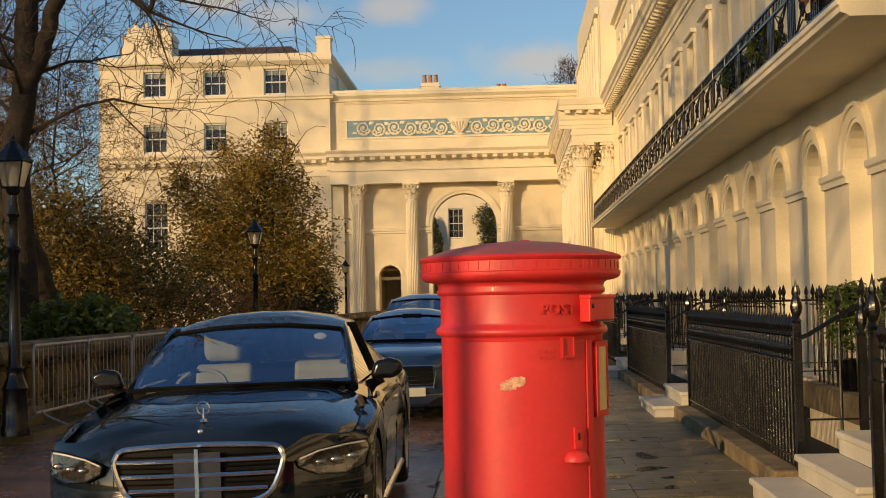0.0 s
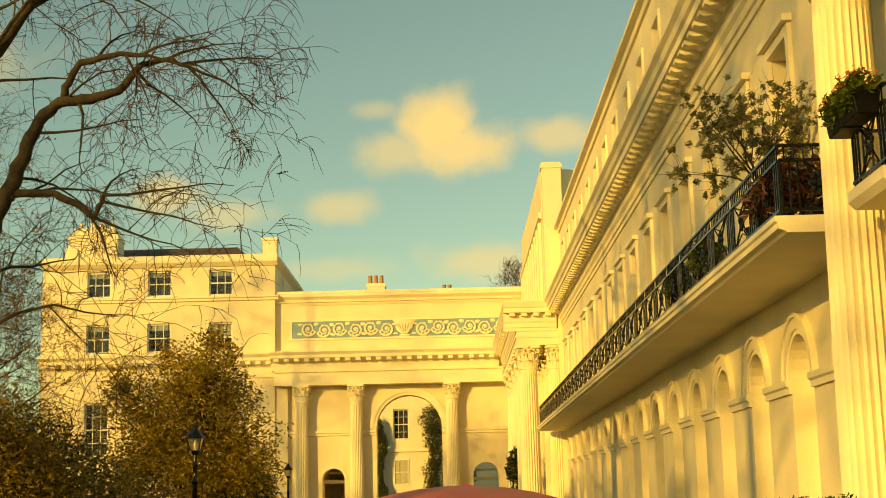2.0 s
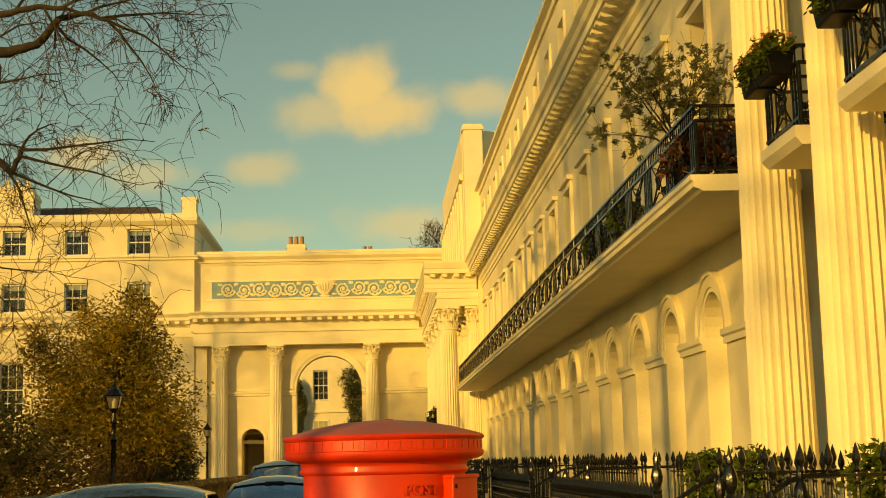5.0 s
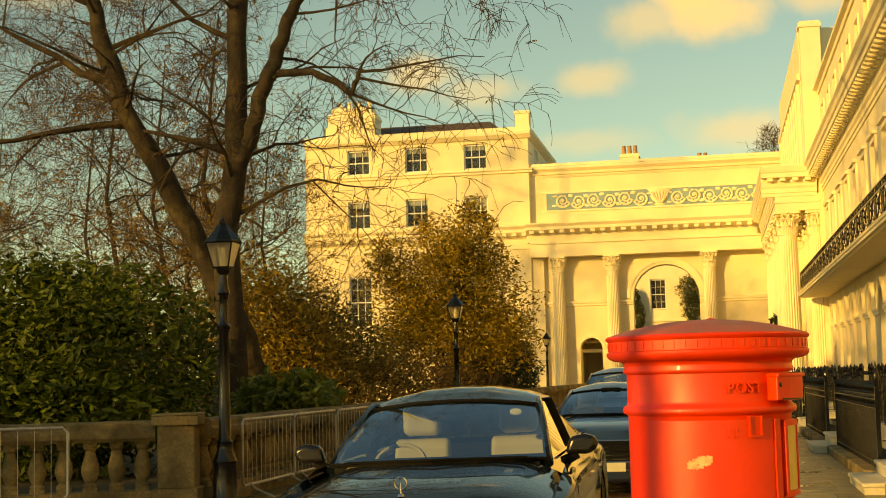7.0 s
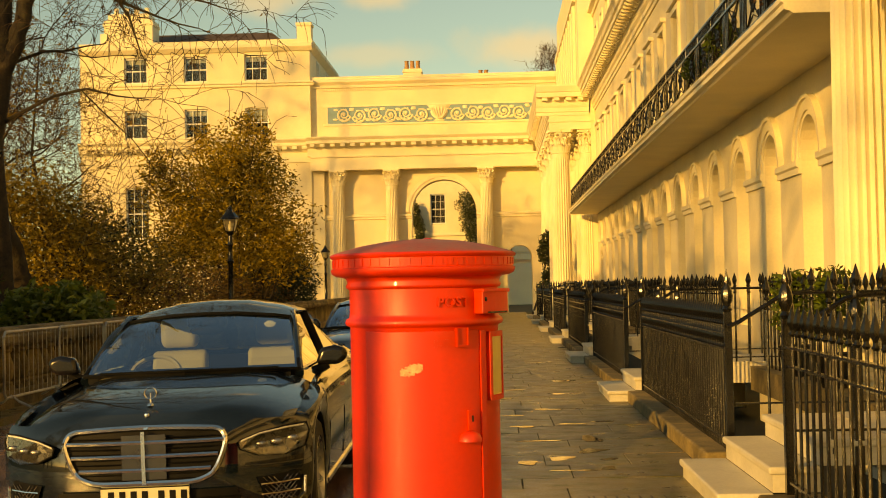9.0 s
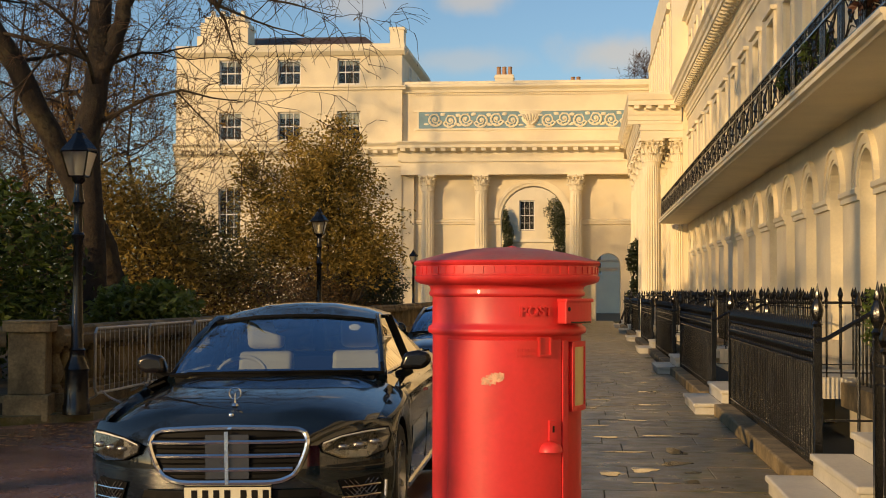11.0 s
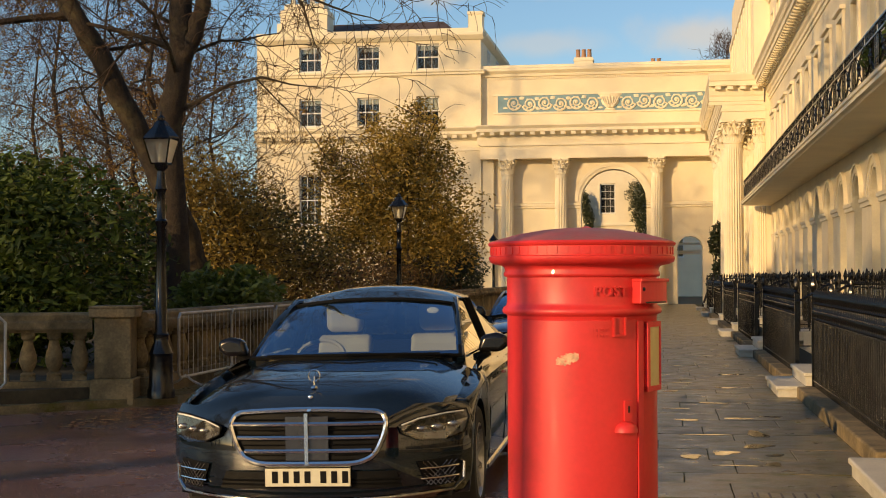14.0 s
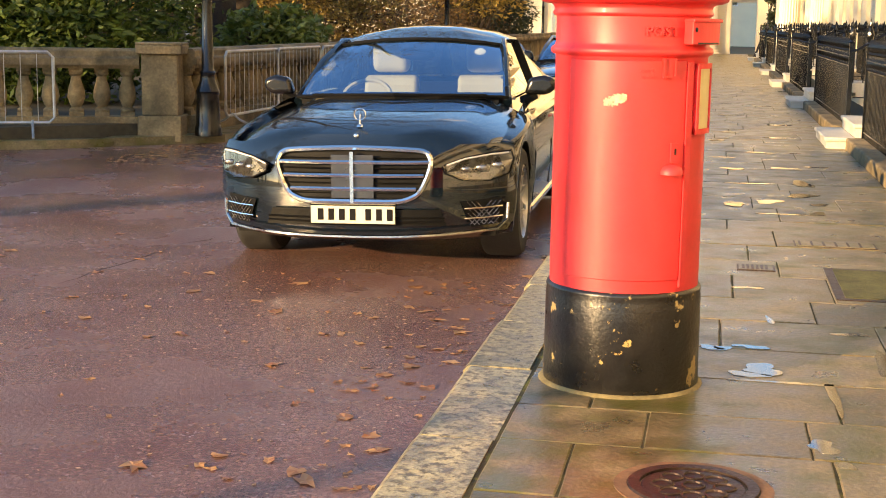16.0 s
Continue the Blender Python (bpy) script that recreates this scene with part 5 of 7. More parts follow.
        for x in (-0.06, 0.06):
            part("sensor_lens", Shape().ball((x, 2.078, 1.335), 0.036, 0.012, 0.026, 10, 6), GRILLE_BLACK, ob)
        part("permit_disc", Shape().ball((0.46, 2.16, 1.30), 0.045, 0.006, 0.025, 14, 6), WHITE, ob, "pale paper permit behind the windscreen")
        part("wiper", Shape().tube([(-0.6, 1.35, 1.02), (0.0, 1.2, 1.03), (0.62, 1.35, 1.02)], 0.008, 5), GRILLE_BLACK, ob)
    return ob


def front_y(x, W=0.955):
    return 0.36 * abs(x / (W * 0.985)) ** 3.2


def bent(pts, off, W=0.955):
    """Lays points (x, z) on the curved nose, off metres ahead of it."""
    return [(x, front_y(x, W) + 0.0 - off + (0.05 * max(0, z - 0.68) / 0.1 if z > 0.68 else 0), z) for x, z in pts]


SMOKED = material("smoked_chrome", (0.22, 0.21, 0.20), 0.28, 0.9, var=0.3, scale=20, fine=90, bump=0.2)


def saloon_front(ob, paint):
    """Broad chrome-framed grille, lamps, plate, intakes."""
    zt, zb = 0.768, 0.448
    top = [(x, zt - 0.02 * (x / 0.47) ** 2) for x in np.linspace(-0.44, 0.44, 9)]
    ring = top + [(0.475, 0.70), (0.47, 0.64), (0.41, 0.50), (0.34, zb + 0.015)] + [(x, zb) for x in np.linspace(0.27, -0.27, 5)] + [(-0.34, zb + 0.015), (-0.41, 0.50), (-0.47, 0.64), (-0.475, 0.70)]
    for _ in range(2):
        ring = [(p[0] * k + q[0] * (1 - k), p[1] * k + q[1] * (1 - k)) for p, q in zip(ring, ring[1:] + ring[:1]) for k in (0.75, 0.25)]
    back = Shape()
    c = bent([(0, 0.6)], 0.012)[0]
    bp = bent(ring, 0.012)
    for p, q in zip(bp, bp[1:] + bp[:1]):
        back.poly(c, p, q)
    g = part("grille", back, GRILLE_BLACK, ob)
    part("grille_frame", Shape().tube(bent(ring + ring[:1], 0.022), 0.019, 8), CHROME, g, "chrome grille frame", smooth=True)
    def half(z):
        return 0.46 if z > 0.66 else 0.46 - (0.66 - z) * 0.55
    for z in (0.685, 0.605, 0.525):
        xs = np.linspace(-half(z), half(z), 13)
        part("grille_slat", Shape().tube(bent([(x, z) for x in xs], 0.03), 0.0125, 6), CHROME, g, smooth=True)
    for k in range(9):
        z = 0.47 + 0.03 * k
        xs = np.linspace(-half(z), half(z), 9)
        part("grille_louvre", Shape().tube(bent([(x, z) for x in xs], 0.016), 0.004, 4), GRILLE_BLACK, g)
    part("grille_spine", Shape().box(-0.011, 0.011, -0.048, -0.01, 0.44, 0.75), CHROME, g)
    part("radar_panel", Shape().box(-0.13, 0.13, -0.028, -0.012, 0.47, 0.73), material("radar_glass", (0.03, 0.03, 0.032), 0.08, var=0.1, scale=5, fine=30, bump=0, coat=1.0), g)
    # ornament: a plain ring on a short stalk
    oy = 0.20
    o = Shape().tube([(0.036 * math.cos(a), oy, 0.957 + 0.036 * math.sin(a)) for a in [2 * math.pi * i / 20 for i in range(21)]], 0.0045, 6)
    o.tube([(0, oy, 0.921), (0, oy, 0.957)], 0.0045, 5)
    o.lathe([(0.022, 0.882), (0.018, 0.892), (0.006, 0.9), (0.005, 0.924)], 12, (0, oy, 0))
    part("bonnet_ornament", o, CHROME, ob, smooth=True)
    part("badge", Shape().ball((0, 0.088, 0.835), 0.016, 0.006, 0.015, 12, 6), CHROME, ob, smooth=True)
    # plate with bars
    pl = part("plate", Shape().box(-0.26, 0.26, -0.035, -0.018, 0.315, 0.427), PLATE, ob, "off-white front plate")
    for k in range(7):
        x = -0.215 + k * 0.066 + (0.03 if k > 3 else 0)
        part("plate_bar", Shape().box(x, x + 0.036, -0.0375, -0.034, 0.337, 0.407), GRILLE_BLACK, pl)
    part("plate_rim", Shape().tube([(-0.26, -0.036, 0.315), (0.26, -0.036, 0.315), (0.26, -0.036, 0.427), (-0.26, -0.036, 0.427), (-0.26, -0.036, 0.315)], 0.003, 4), GRILLE_BLACK, pl)
    # intakes
    lower = [(x, 0.30) for x in np.linspace(-0.56, 0.56, 13)] + [(x, 0.40) for x in np.linspace(0.52, -0.52, 13)]
    sh = Shape()
    bl = bent(lower, 0.008)
    for i in range(12):
        sh.poly(bl[i], bl[i + 1], bl[24 - i], bl[25 - i])
    part("lower_intake", sh, GRILLE_BLACK, ob)
    for z in (0.325, 0.35):
        part("intake_bar", Shape().tube(bent([(x, z) for x in np.linspace(-0.55, 0.55, 11)], 0.012), 0.006, 4), GRILLE_BLACK, ob)
    part("chrome_lip", Shape().tube(bent([(-0.90, 0.42), (-0.895, 0.32), (-0.84, 0.265)] + [(x, 0.235 + 0.03 * (x / 0.8) ** 2) for x in np.linspace(-0.76, 0.76, 17)] + [(0.84, 0.265), (0.895, 0.32), (0.90, 0.42)], 0.012), 0.011, 6), CHROME, ob, smooth=True)
    for side in (-1, 1):
        ring = [(side * x, z) for x, z in ((0.64, 0.44), (0.86, 0.46), (0.885, 0.40), (0.86, 0.30), (0.70, 0.285))]
        bp = bent(ring, 0.008)
        inn = part("side_intake", Shape().poly(*bp), GRILLE_BLACK, ob)
        for z in (0.34, 0.40):
            part("intake_blade", Shape().tube(bent([(side * 0.66, z), (side * 0.76, z), (side * 0.87, z + 0.004)], 0.02), 0.005, 5), CHROME, inn, smooth=True)
        mesh_ = Shape()
        for k in range(7):
            for flip in (0, 1):
                mesh_.tube(bent([(side * (0.69 + 0.026 * k + (0.03 if flip else -0.03) * q), 0.30 + 0.035 * q) for q in range(5) if 0.67 < 0.69 + 0.026 * k + (0.03 if flip else -0.03) * q < 0.87] or [(side * 0.7, 0.3), (side * 0.7, 0.31)], 0.013), 0.003, 4)
        part("intake_mesh", mesh_, SMOKED, inn)
        # headlamp: dark well, bright reflectors, clear cover
        ring = [(side * x, z) for x, z in ((0.545, 0.665), (0.56, 0.62), (0.66, 0.575), (0.80, 0.565), (0.905, 0.60), (0.93, 0.685), (0.915, 0.735), (0.80, 0.73), (0.66, 0.705))]
        bp = bent(ring, 0.010)
        well = part("headlamp", Shape().poly(*bp), SMOKED, ob)
        for x, z, r in ((0.67, 0.64, 0.036), (0.755, 0.645, 0.04), (0.845, 0.655, 0.042)):
            p = bent([(side * x, z)], 0.022)[0]
            part("reflector", Shape().ball(p, r, 0.010, r * 0.45, 12, 6), SMOKED, well, smooth=True)
        part("day_lamp", Shape().tube(bent([(side * 0.56, 0.665), (side * 0.66, 0.70), (side * 0.80, 0.72), (side * 0.90, 0.725)], 0.018), 0.0055, 5), WHITE, well, smooth=True)
        part("lamp_trim", Shape().tube(bent(ring + ring[:1], 0.014), 0.006, 5), GRILLE_BLACK, well, smooth=True)
        cov = part("lamp_cover", Shape().poly(*bent(ring, 0.036)), LENSGLASS, well)
        cov.visible_shadow = False


c1 = car("black_saloon", "glossy black saloon car with broad chrome grille at the kerb", (-1.91, 7.66, -0.12), 1.3, PAINT_BLACK)
c1.matrix_basis = c1.matrix_basis @ pose(0, 0, 0, 0, -1.2, 0)
saloon_front(c1, PAINT_BLACK)


def round_lamps(ob, W):
    """Older saloon's front: upright grille and twin oval lamps."""
    g = part("grille", Shape().box(-0.36, 0.36, -0.015, 0.03, 0.45, 0.72), GRILLE_BLACK, ob)
    part("grille_frame", Shape().tube([(-0.36, -0.02, 0.45), (0.36, -0.02, 0.45), (0.40, 0.0, 0.72), (-0.40, 0.0, 0.72), (-0.36, -0.02, 0.45)], 0.016, 6), CHROME, g)
    for k in range(5):
        part("grille_slat", Shape().box(-0.36, 0.36, -0.028, -0.012, 0.49 + 0.05 * k, 0.497 + 0.05 * k), CHROME, g)
    part("bumper_strip", Shape().tube(bent([(x, 0.36) for x in np.linspace(-0.85, 0.85, 15)], 0.015, W), 0.012, 5), CHROME, ob)
    part("lower_intake", Shape().poly(*bent([(-0.5, 0.24), (0.5, 0.24), (0.5, 0.32), (-0.5, 0.32)], 0.006, W)), GRILLE_BLACK, ob)
    part("plate", Shape().box(-0.26, 0.26, -0.035, -0.018, 0.34, 0.45), PLATE, ob, "off-white front plate")
    for side in (-1, 1):
        for x, r in ((0.56, 0.085), (0.74, 0.11)):
            p = bent([(side * x, 0.62)], 0.01, W)[0]
            l = part("headlamp", Shape().ball(p, r, 0.045, r * 1.05, 16, 8), LENSGLASS, ob, smooth=True)
            part("reflector", Shape().ball((p[0], p[1] + 0.02, p[2]), r * 0.85, 0.035, r * 0.9, 14, 6), CHROME, l, smooth=True)


c2 = car("blue_saloon", "dark blue older saloon car with twin oval lamps", (-1.52, 17.6, -0.12), 1.2, PAINT_BLUE, 4.8, 0.9, 0.0, 1.44)
round_lamps(c2, 0.9)
c3 = car("blue_estate", "dark blue tall car parked behind the saloon", (-1.75, 23.6, -0.12), 0.5, PAINT_BLUE, 4.6, 0.92, 0.12, 1.68, seats=False)
round_lamps(c3, 0.92)

# ---- railings, steps and sunken areas ----
PERIOD = 8.3
PANELS = [(2.0 + PERIOD * k, 8.15 + PERIOD * k) for k in range(0, 7)]
tagged(part("area_floor", Shape().box(RAIL_X + 0.25, 5.0, -10, 57, -2.6, -2.4), FLAG), "stone floor of the sunken basement area", "basement area", kind="structure")
tagged(part("area_wall", Shape().box(RAIL_X + 0.2, RAIL_X + 0.25, -10, 57, -2.4, -0.04), STUCCO), "painted retaining wall of the sunken area", "wall", kind="structure")


def spear(s, x, y, z, k=1.0):
    s.lathe([(0.012, 0), (0.024, 0.015), (0.013, 0.03), (0.015, 0.045), (0.029, 0.075), (0.027, 0.10), (0.015, 0.14), (0.002, 0.18)], 6, (x, y, z))


def urn_head(s, x, y, z):
    s.lathe([(0.028, 0), (0.04, 0.02), (0.022, 0.045), (0.04, 0.08), (0.047, 0.12), (0.037, 0.17), (0.019, 0.21), (0.026, 0.23), (0.011, 0.28), (0.002, 0.33)], 8, (x, y, z))


BAR = Shape().tube([(0, 0, 0), (0, 0, 0.98)], 0.0105, 6)
spear(BAR, 0, 0, 0.97)
BAR.ball((0, 0, 0.90), 0.02, 0.02, 0.014, 6, 4)
BAR_ME = BAR.mesh("bar", IRON, True)
DOG = Shape().tube([(0, 0, 0), (0, 0, 0.80)], 0.0085, 5)
spear(DOG, 0, 0, 0.79)
DOG_ME = DOG.mesh("dog_bar", IRON, True)
TALL = Shape().tube([(0, 0, 0), (0, 0, 0.93)], 0.0125, 6)
spear(TALL, 0, 0, 0.92, 1.3)
TALL.ball((0, 0, 0.86), 0.024, 0.024, 0.016, 6, 4)
TALL_ME = TALL.mesh("bar", IRON, True)
POST = Shape().box(-0.028, 0.028, -0.028, 0.028, 0, 1.08)
urn_head(POST, 0, 0, 1.08)
POST_ME = POST.mesh("post", IRON, True)

for k, (ya, yb) in enumerate(PANELS):
    rail = thing("area_railing", "black cast-iron area railing with spearheads on a stone kerb", "railing", (RAIL_X, 0, 0), group="area railings")
    pl = part("stone_kerb", Shape().box(-0.20, 0.2, ya - 0.02, yb + 0.02, -0.3, 0.13), STONE, rail, "mossy stone kerb")
    soften(pl, 0.02, 2)
    top = part("top_rail", Shape().box(-0.022, 0.022, ya, yb, 1.02, 1.036), IRON, rail)
    part("second_rail", Shape().box(-0.016, 0.016, ya, yb, 0.905, 0.919), IRON, rail)
    part("bottom_rail", Shape().box(-0.018, 0.018, ya, yb, 0.20, 0.214), IRON, rail)
    n = int((yb - ya) / (0.165 if k == 0 else 0.125)) if k < 5 else int((yb - ya) / 0.2)
    for i in range(1, n):
        y = ya + (yb - ya) * i / n
        ob = new("bar", BAR_ME)
        ob.parent = rail
        ob.location = (0, y, 0.125)
        if 0 < k < 3:
            ob = new("dog_bar", DOG_ME)
            ob.parent = rail
            ob.location = (0, y + 0.06, 0.125)
    for y in (ya, yb):
        ob = new("post", POST_ME)
        ob.parent = rail
        ob.location = (0, y, 0.12)
    # steps up to the door, with tall railings both sides
    st = thing("door_steps", "pale worn stone steps up to a front door", "steps", (0, 0, 0), group="door steps")
    a, b = yb + 0.05, yb + 1.80
    for j, (x0, z1) in enumerate(((1.48, 0.13), (1.80, 0.29), (2.09, 0.45))):
        x1 = (1.83, 2.12, 2.6)[j]
        st_ = part("step", Shape().box(x0 + 0.025, x1, a + 0.02, b - 0.02, z1 - 0.16 - (0.3 if j == 0 else 0), z1 - 0.05), STEP, st)
        soften(part("nosing", Shape().box(x0, x1, a, b, z1 - 0.05, z1), STEP, st_), 0.016, 3)
    part("landing", Shape().box(2.6, 4.33, a, b, 0.2, 0.455), STEP, st)
    for y in (a + 0.03, b + 0.24):
        sr = thing("step_railing", "tall black iron railing beside the door steps", "railing", (0, y, 0), group="step railings")
        part("top_rail", Shape().box(2.35, 4.3, -0.014, 0.014, 1.325, 1.345), IRON, sr)
        part("handrail", Shape().tube([(1.90, 0, 1.09), (1.98, 0, 1.12), (2.30, 0, 1.31), (2.40, 0, 1.335), (2.6, 0, 1.338)], 0.018, 6), IRON, sr)
        part("lower_bar", Shape().box(1.95, 4.3, -0.012, 0.012, 0.50, 0.514), IRON, sr)
        for i in range(13):
            ob = new("bar", TALL_ME)
            ob.parent = sr
            ob.location = (2.20 + 0.17 * i, 0, 0.43 if i else 0.36)
        ob = new("post", POST_ME)
        ob.parent = sr
        ob.location = (2.36, 0, 0.02)
    # back railing along the house wall side of the area
    br = thing("area_side_railing", "black spear railing along the basement area", "railing", (3.35, 0, 0), group="area side railings")
    part("top_rail", Shape().box(-0.02, 0.02, ya, yb, 1.285, 1.301), IRON, br)
    for i in range(int((yb - ya) / 0.22)):
        ob = new("bar", TALL_ME)
        ob.parent = br
        ob.location = (0, ya + 0.1 + 0.22 * i, 0.385)
    part("area_edge", Shape().box(-0.15, 0.15, ya - 0.34, yb, 0.12, 0.40), STONE, br, "mottled mossy coping stone")
    part("area_side_wall", Shape().box(-0.05, 0.1, ya - 0.34, yb, -2.4, 0.12), STUCCO, br)

# ---- garden wall, balustrade and piers ----
BAL = Shape().box(-0.085, 0.085, -0.085, 0.085, 0, 0.06).lathe([(0.085, 0.06), (0.09, 0.09), (0.058, 0.12), (0.08, 0.16), (0.108, 0.24), (0.098, 0.33), (0.064, 0.44), (0.056, 0.49), (0.082, 0.515), (0.082, 0.55)], 14).box(-0.08, 0.08, -0.08, 0.08, 0.55, 0.60)
BAL_ME = BAL.mesh("baluster", STONE, True)


def balustrade(name, a, b, closed):
    a, b = Vector((*a, 0)), Vector((*b, 0))
    L_ = (b - a).length
    rz = math.degrees(math.atan2(b.y - a.y, b.x - a.x))
    ob = thing(name, "weathered stone balustrade with stout balusters" if not closed else "weathered stone wall with balusters in relief", "balustrade", (a.x, a.y, 0), rz)
    part("plinth", Shape().box(0, L_, -0.17, 0.17, -0.1, 0.2), STONE, ob)
    part("coping", Shape().sweep_x([(-0.2, 0.82), (-0.2, 0.9), (-0.17, 0.93), (-0.17, 0.99), (-0.14, 1.02), (0.14, 1.02), (0.17, 0.99), (0.17, 0.93), (0.2, 0.9), (0.2, 0.82)], 0, L_), STONE, ob)
    part("under_coping", Shape().box(0, L_, -0.13, 0.13, 0.78, 0.82), STONE, ob)
    if closed:
        part("back_wall", Shape().box(0, L_, 0.03, 0.15, 0.2, 0.8), STONE, ob)
    n_ = int(L_ / 0.30)
    for i in range(min(n_, 110)):
        o = new("baluster", BAL_ME)
        o.parent = ob
        o.location = (0.15 + i * (L_ - 0.3) / max(1, n_ - 1), 0, 0.19)
    return ob


def pier(x, y, rz, h=1.12, w=0.26):
    s = Shape().box(-w, w, -w, w, -0.1, 0.22).box(-w + 0.04, w - 0.04, -w + 0.04, w - 0.04, 0.22, h - 0.16).box(-w - 0.02, w + 0.02, -w - 0.02, w + 0.02, h - 0.16, h - 0.05)
    s.prism([(-w - 0.02, -w - 0.02, h - 0.05), (w + 0.02, -w - 0.02, h - 0.05), (w + 0.02, w + 0.02, h - 0.05), (-w - 0.02, w + 0.02, h - 0.05)], (0, 0, 0.03))
    ob = part("stone_pier", s, STONE)
    ob.matrix_basis = pose(x, y, 0, 0, 0, rz)
    soften(ob, 0.015, 2)
    return tagged(ob, "square weathered stone pier of the balustrade", "pier")


pier(-6.45, 15.75, 12)
balustrade("balustrade", (-11.5, 13.75), (-6.72, 15.68), False)
balustrade("garden_wall", (-6.3, 16.0), (-6.3, 71.5), True)
pier(-9.35, 14.6, 20)


def barrier(x, y, rz, w=2.2):
    """A steel crowd barrier along x."""
    ob = thing("crowd_barrier", "grey galvanised steel crowd barrier", "barrier", (x, y, -0.02), rz, group="crowd barriers")
    r = 0.06
    part("frame", Shape().tube([(r, 0, 0.18), (0, 0, 0.18 + r), (0, 0, 1.0 - r), (r, 0, 1.0), (w - r, 0, 1.0), (w, 0, 1.0 - r), (w, 0, 0.18 + r), (w - r, 0, 0.18), (r, 0, 0.18)], 0.019, 8), GALV, ob, smooth=True)
    bm_ = Shape().tube([(0, 0, 0.18), (0, 0, 1.0)], 0.004, 5).mesh("bar", GALV, True)
    for i in range(1, 12):
        o = new("bar", bm_)
        o.parent = ob
        o.location = (w * i / 12, 0, 0)
    for xx in (0.25, w - 0.25):
        part("foot", Shape().tube([(xx, -0.33, 0.02), (xx, -0.1, 0.12), (xx, 0, 0.2), (xx, 0.1, 0.12), (xx, 0.33, 0.02)], 0.016, 6), GALV, ob, smooth=True)
    return ob


for x, y, rz in ((-5.95, 16.6, 90), (-5.97, 18.85, 90), (-5.95, 21.1, 91), (-5.96, 23.35, 90), (-5.95, 25.6, 90), (-9.35, 13.75, 28)):
    barrier(x, y, rz)


def street_lamp(x, y, name="street_lamp"):
    ob = thing(name, "black cast-iron lamp post with a glazed lantern", "lamp post", (x, y, -0.02), group="street lamps")
    s = Shape().lathe([(0.165, 0), (0.165, 0.1), (0.15, 0.13), (0.135, 0.5), (0.15, 0.54), (0.13, 0.58), (0.09, 0.68), (0.085, 0.74), (0.1, 0.77), (0.075, 0.8), (0.062, 1.5), (0.055, 2.08), (0.075, 2.11), (0.08, 2.15), (0.055, 2.18), (0.05, 2.5), (0.075, 2.54), (0.06, 2.6), (0.045, 2.76), (0.08, 2.8), (0.085, 2.85)], 14)
    part("post", s, IRON, ob, smooth=True)
    f = Shape()
    b, t, z0, z1 = 0.095, 0.165, 2.85, 3.15
    cb = [(-b, -b, z0), (b, -b, z0), (b, b, z0), (-b, b, z0)]
    ct = [(-t, -t, z1), (t, -t, z1), (t, t, z1), (-t, t, z1)]
    for i in range(4):
        j = (i + 1) % 4
        f.tube([cb[i], ct[i]], 0.011, 4).tube([cb[i], cb[j]], 0.012, 4).tube([ct[i], ct[j]], 0.014, 4)
    lan = part("lantern", f, IRON, ob)
    FROST = WINDOWS.setdefault("frost", glass_material("lantern_glass", (0.80, 0.78, 0.68), 0.22, 0.35))
    for i in range(4):
        j = (i + 1) % 4
        part("lantern_pane", Shape().poly(cb[i], cb[j], ct[j], ct[i]), FROST, lan).visible_shadow = False
    h = Shape().lathe([(0.235, z1), (0.225, z1 + 0.025), (0.14, z1 + 0.12), (0.11, z1 + 0.15), (0.085, z1 + 0.2), (0.045, z1 + 0.23), (0.05, z1 + 0.26), (0.015, z1 + 0.29), (0.01, z1 + 0.34)], 8)
    part("hood", h, IRON, lan)
    part("mantle", Shape().lathe([(0.04, z0), (0.05, z0 + 0.15), (0.02, z0 + 0.25)], 8), WHITE, lan)
    return ob


for x, y in ((-5.87, 15.75), (-6.08, 32.2), (-7.7, 64.0)):
    street_lamp(x, y)

# ---- balcony plants and flower boxes ----
def leaf_mesh(name, blobs, n, size, mat, seed, hollow=0.55, flat=0.6):
    """Many small folded leaves scattered in ellipsoids (x, y, z, rx, ry, rz)."""
    rng = np.random.default_rng(seed)
    vol = np.array([b[3] * b[4] * b[5] for b in blobs]) ** 0.75
    pick = rng.choice(len(blobs), n, p=vol / vol.sum())
    B = np.array(blobs)[pick]
    d = rng.normal(size=(n, 3))
    d /= np.linalg.norm(d, axis=1)[:, None]
    rad = hollow + (1.08 - hollow) * rng.random(n) ** 0.7
    lump = 1 + 0.16 * np.sin(7 * d[:, 0] + pick) * np.cos(6 * d[:, 2] + 2 * pick) + 0.10 * np.sin(13 * d[:, 1] + 11 * d[:, 2])
    c = B[:, :3] + d * B[:, 3:] * (rad * lump)[:, None]
    a = rng.normal(size=(n, 3))
    a[:, 2] *= flat
    a /= np.linalg.norm(a, axis=1)[:, None]
    b = np.cross(a, rng.normal(size=(n, 3)))
    b /= np.linalg.norm(b, axis=1)[:, None]
    k = np.cross(a, b)
    s = size * (0.6 + 0.8 * rng.random(n))[:, None]
    v = np.stack([c - a * s, c + b * s * 0.42 + k * s * 0.12, c + a * s, c - b * s * 0.42 + k * s * 0.12], 1).reshape(-1, 3)
    f = np.arange(4 * n).reshape(-1, 4)
    me = bpy.data.meshes.new(name)
    me.from_pydata(v.tolist(), [], f.tolist())
    me.materials.append(mat)
    return me


def leaves(name, blobs, n, size, mat, parent, seed, hollow=0.55, label=""):
    ob = new(name, leaf_mesh(name, blobs, n, size, mat, seed, hollow))
    ob.parent = parent
    if label:
        ob["label"] = label
    return ob


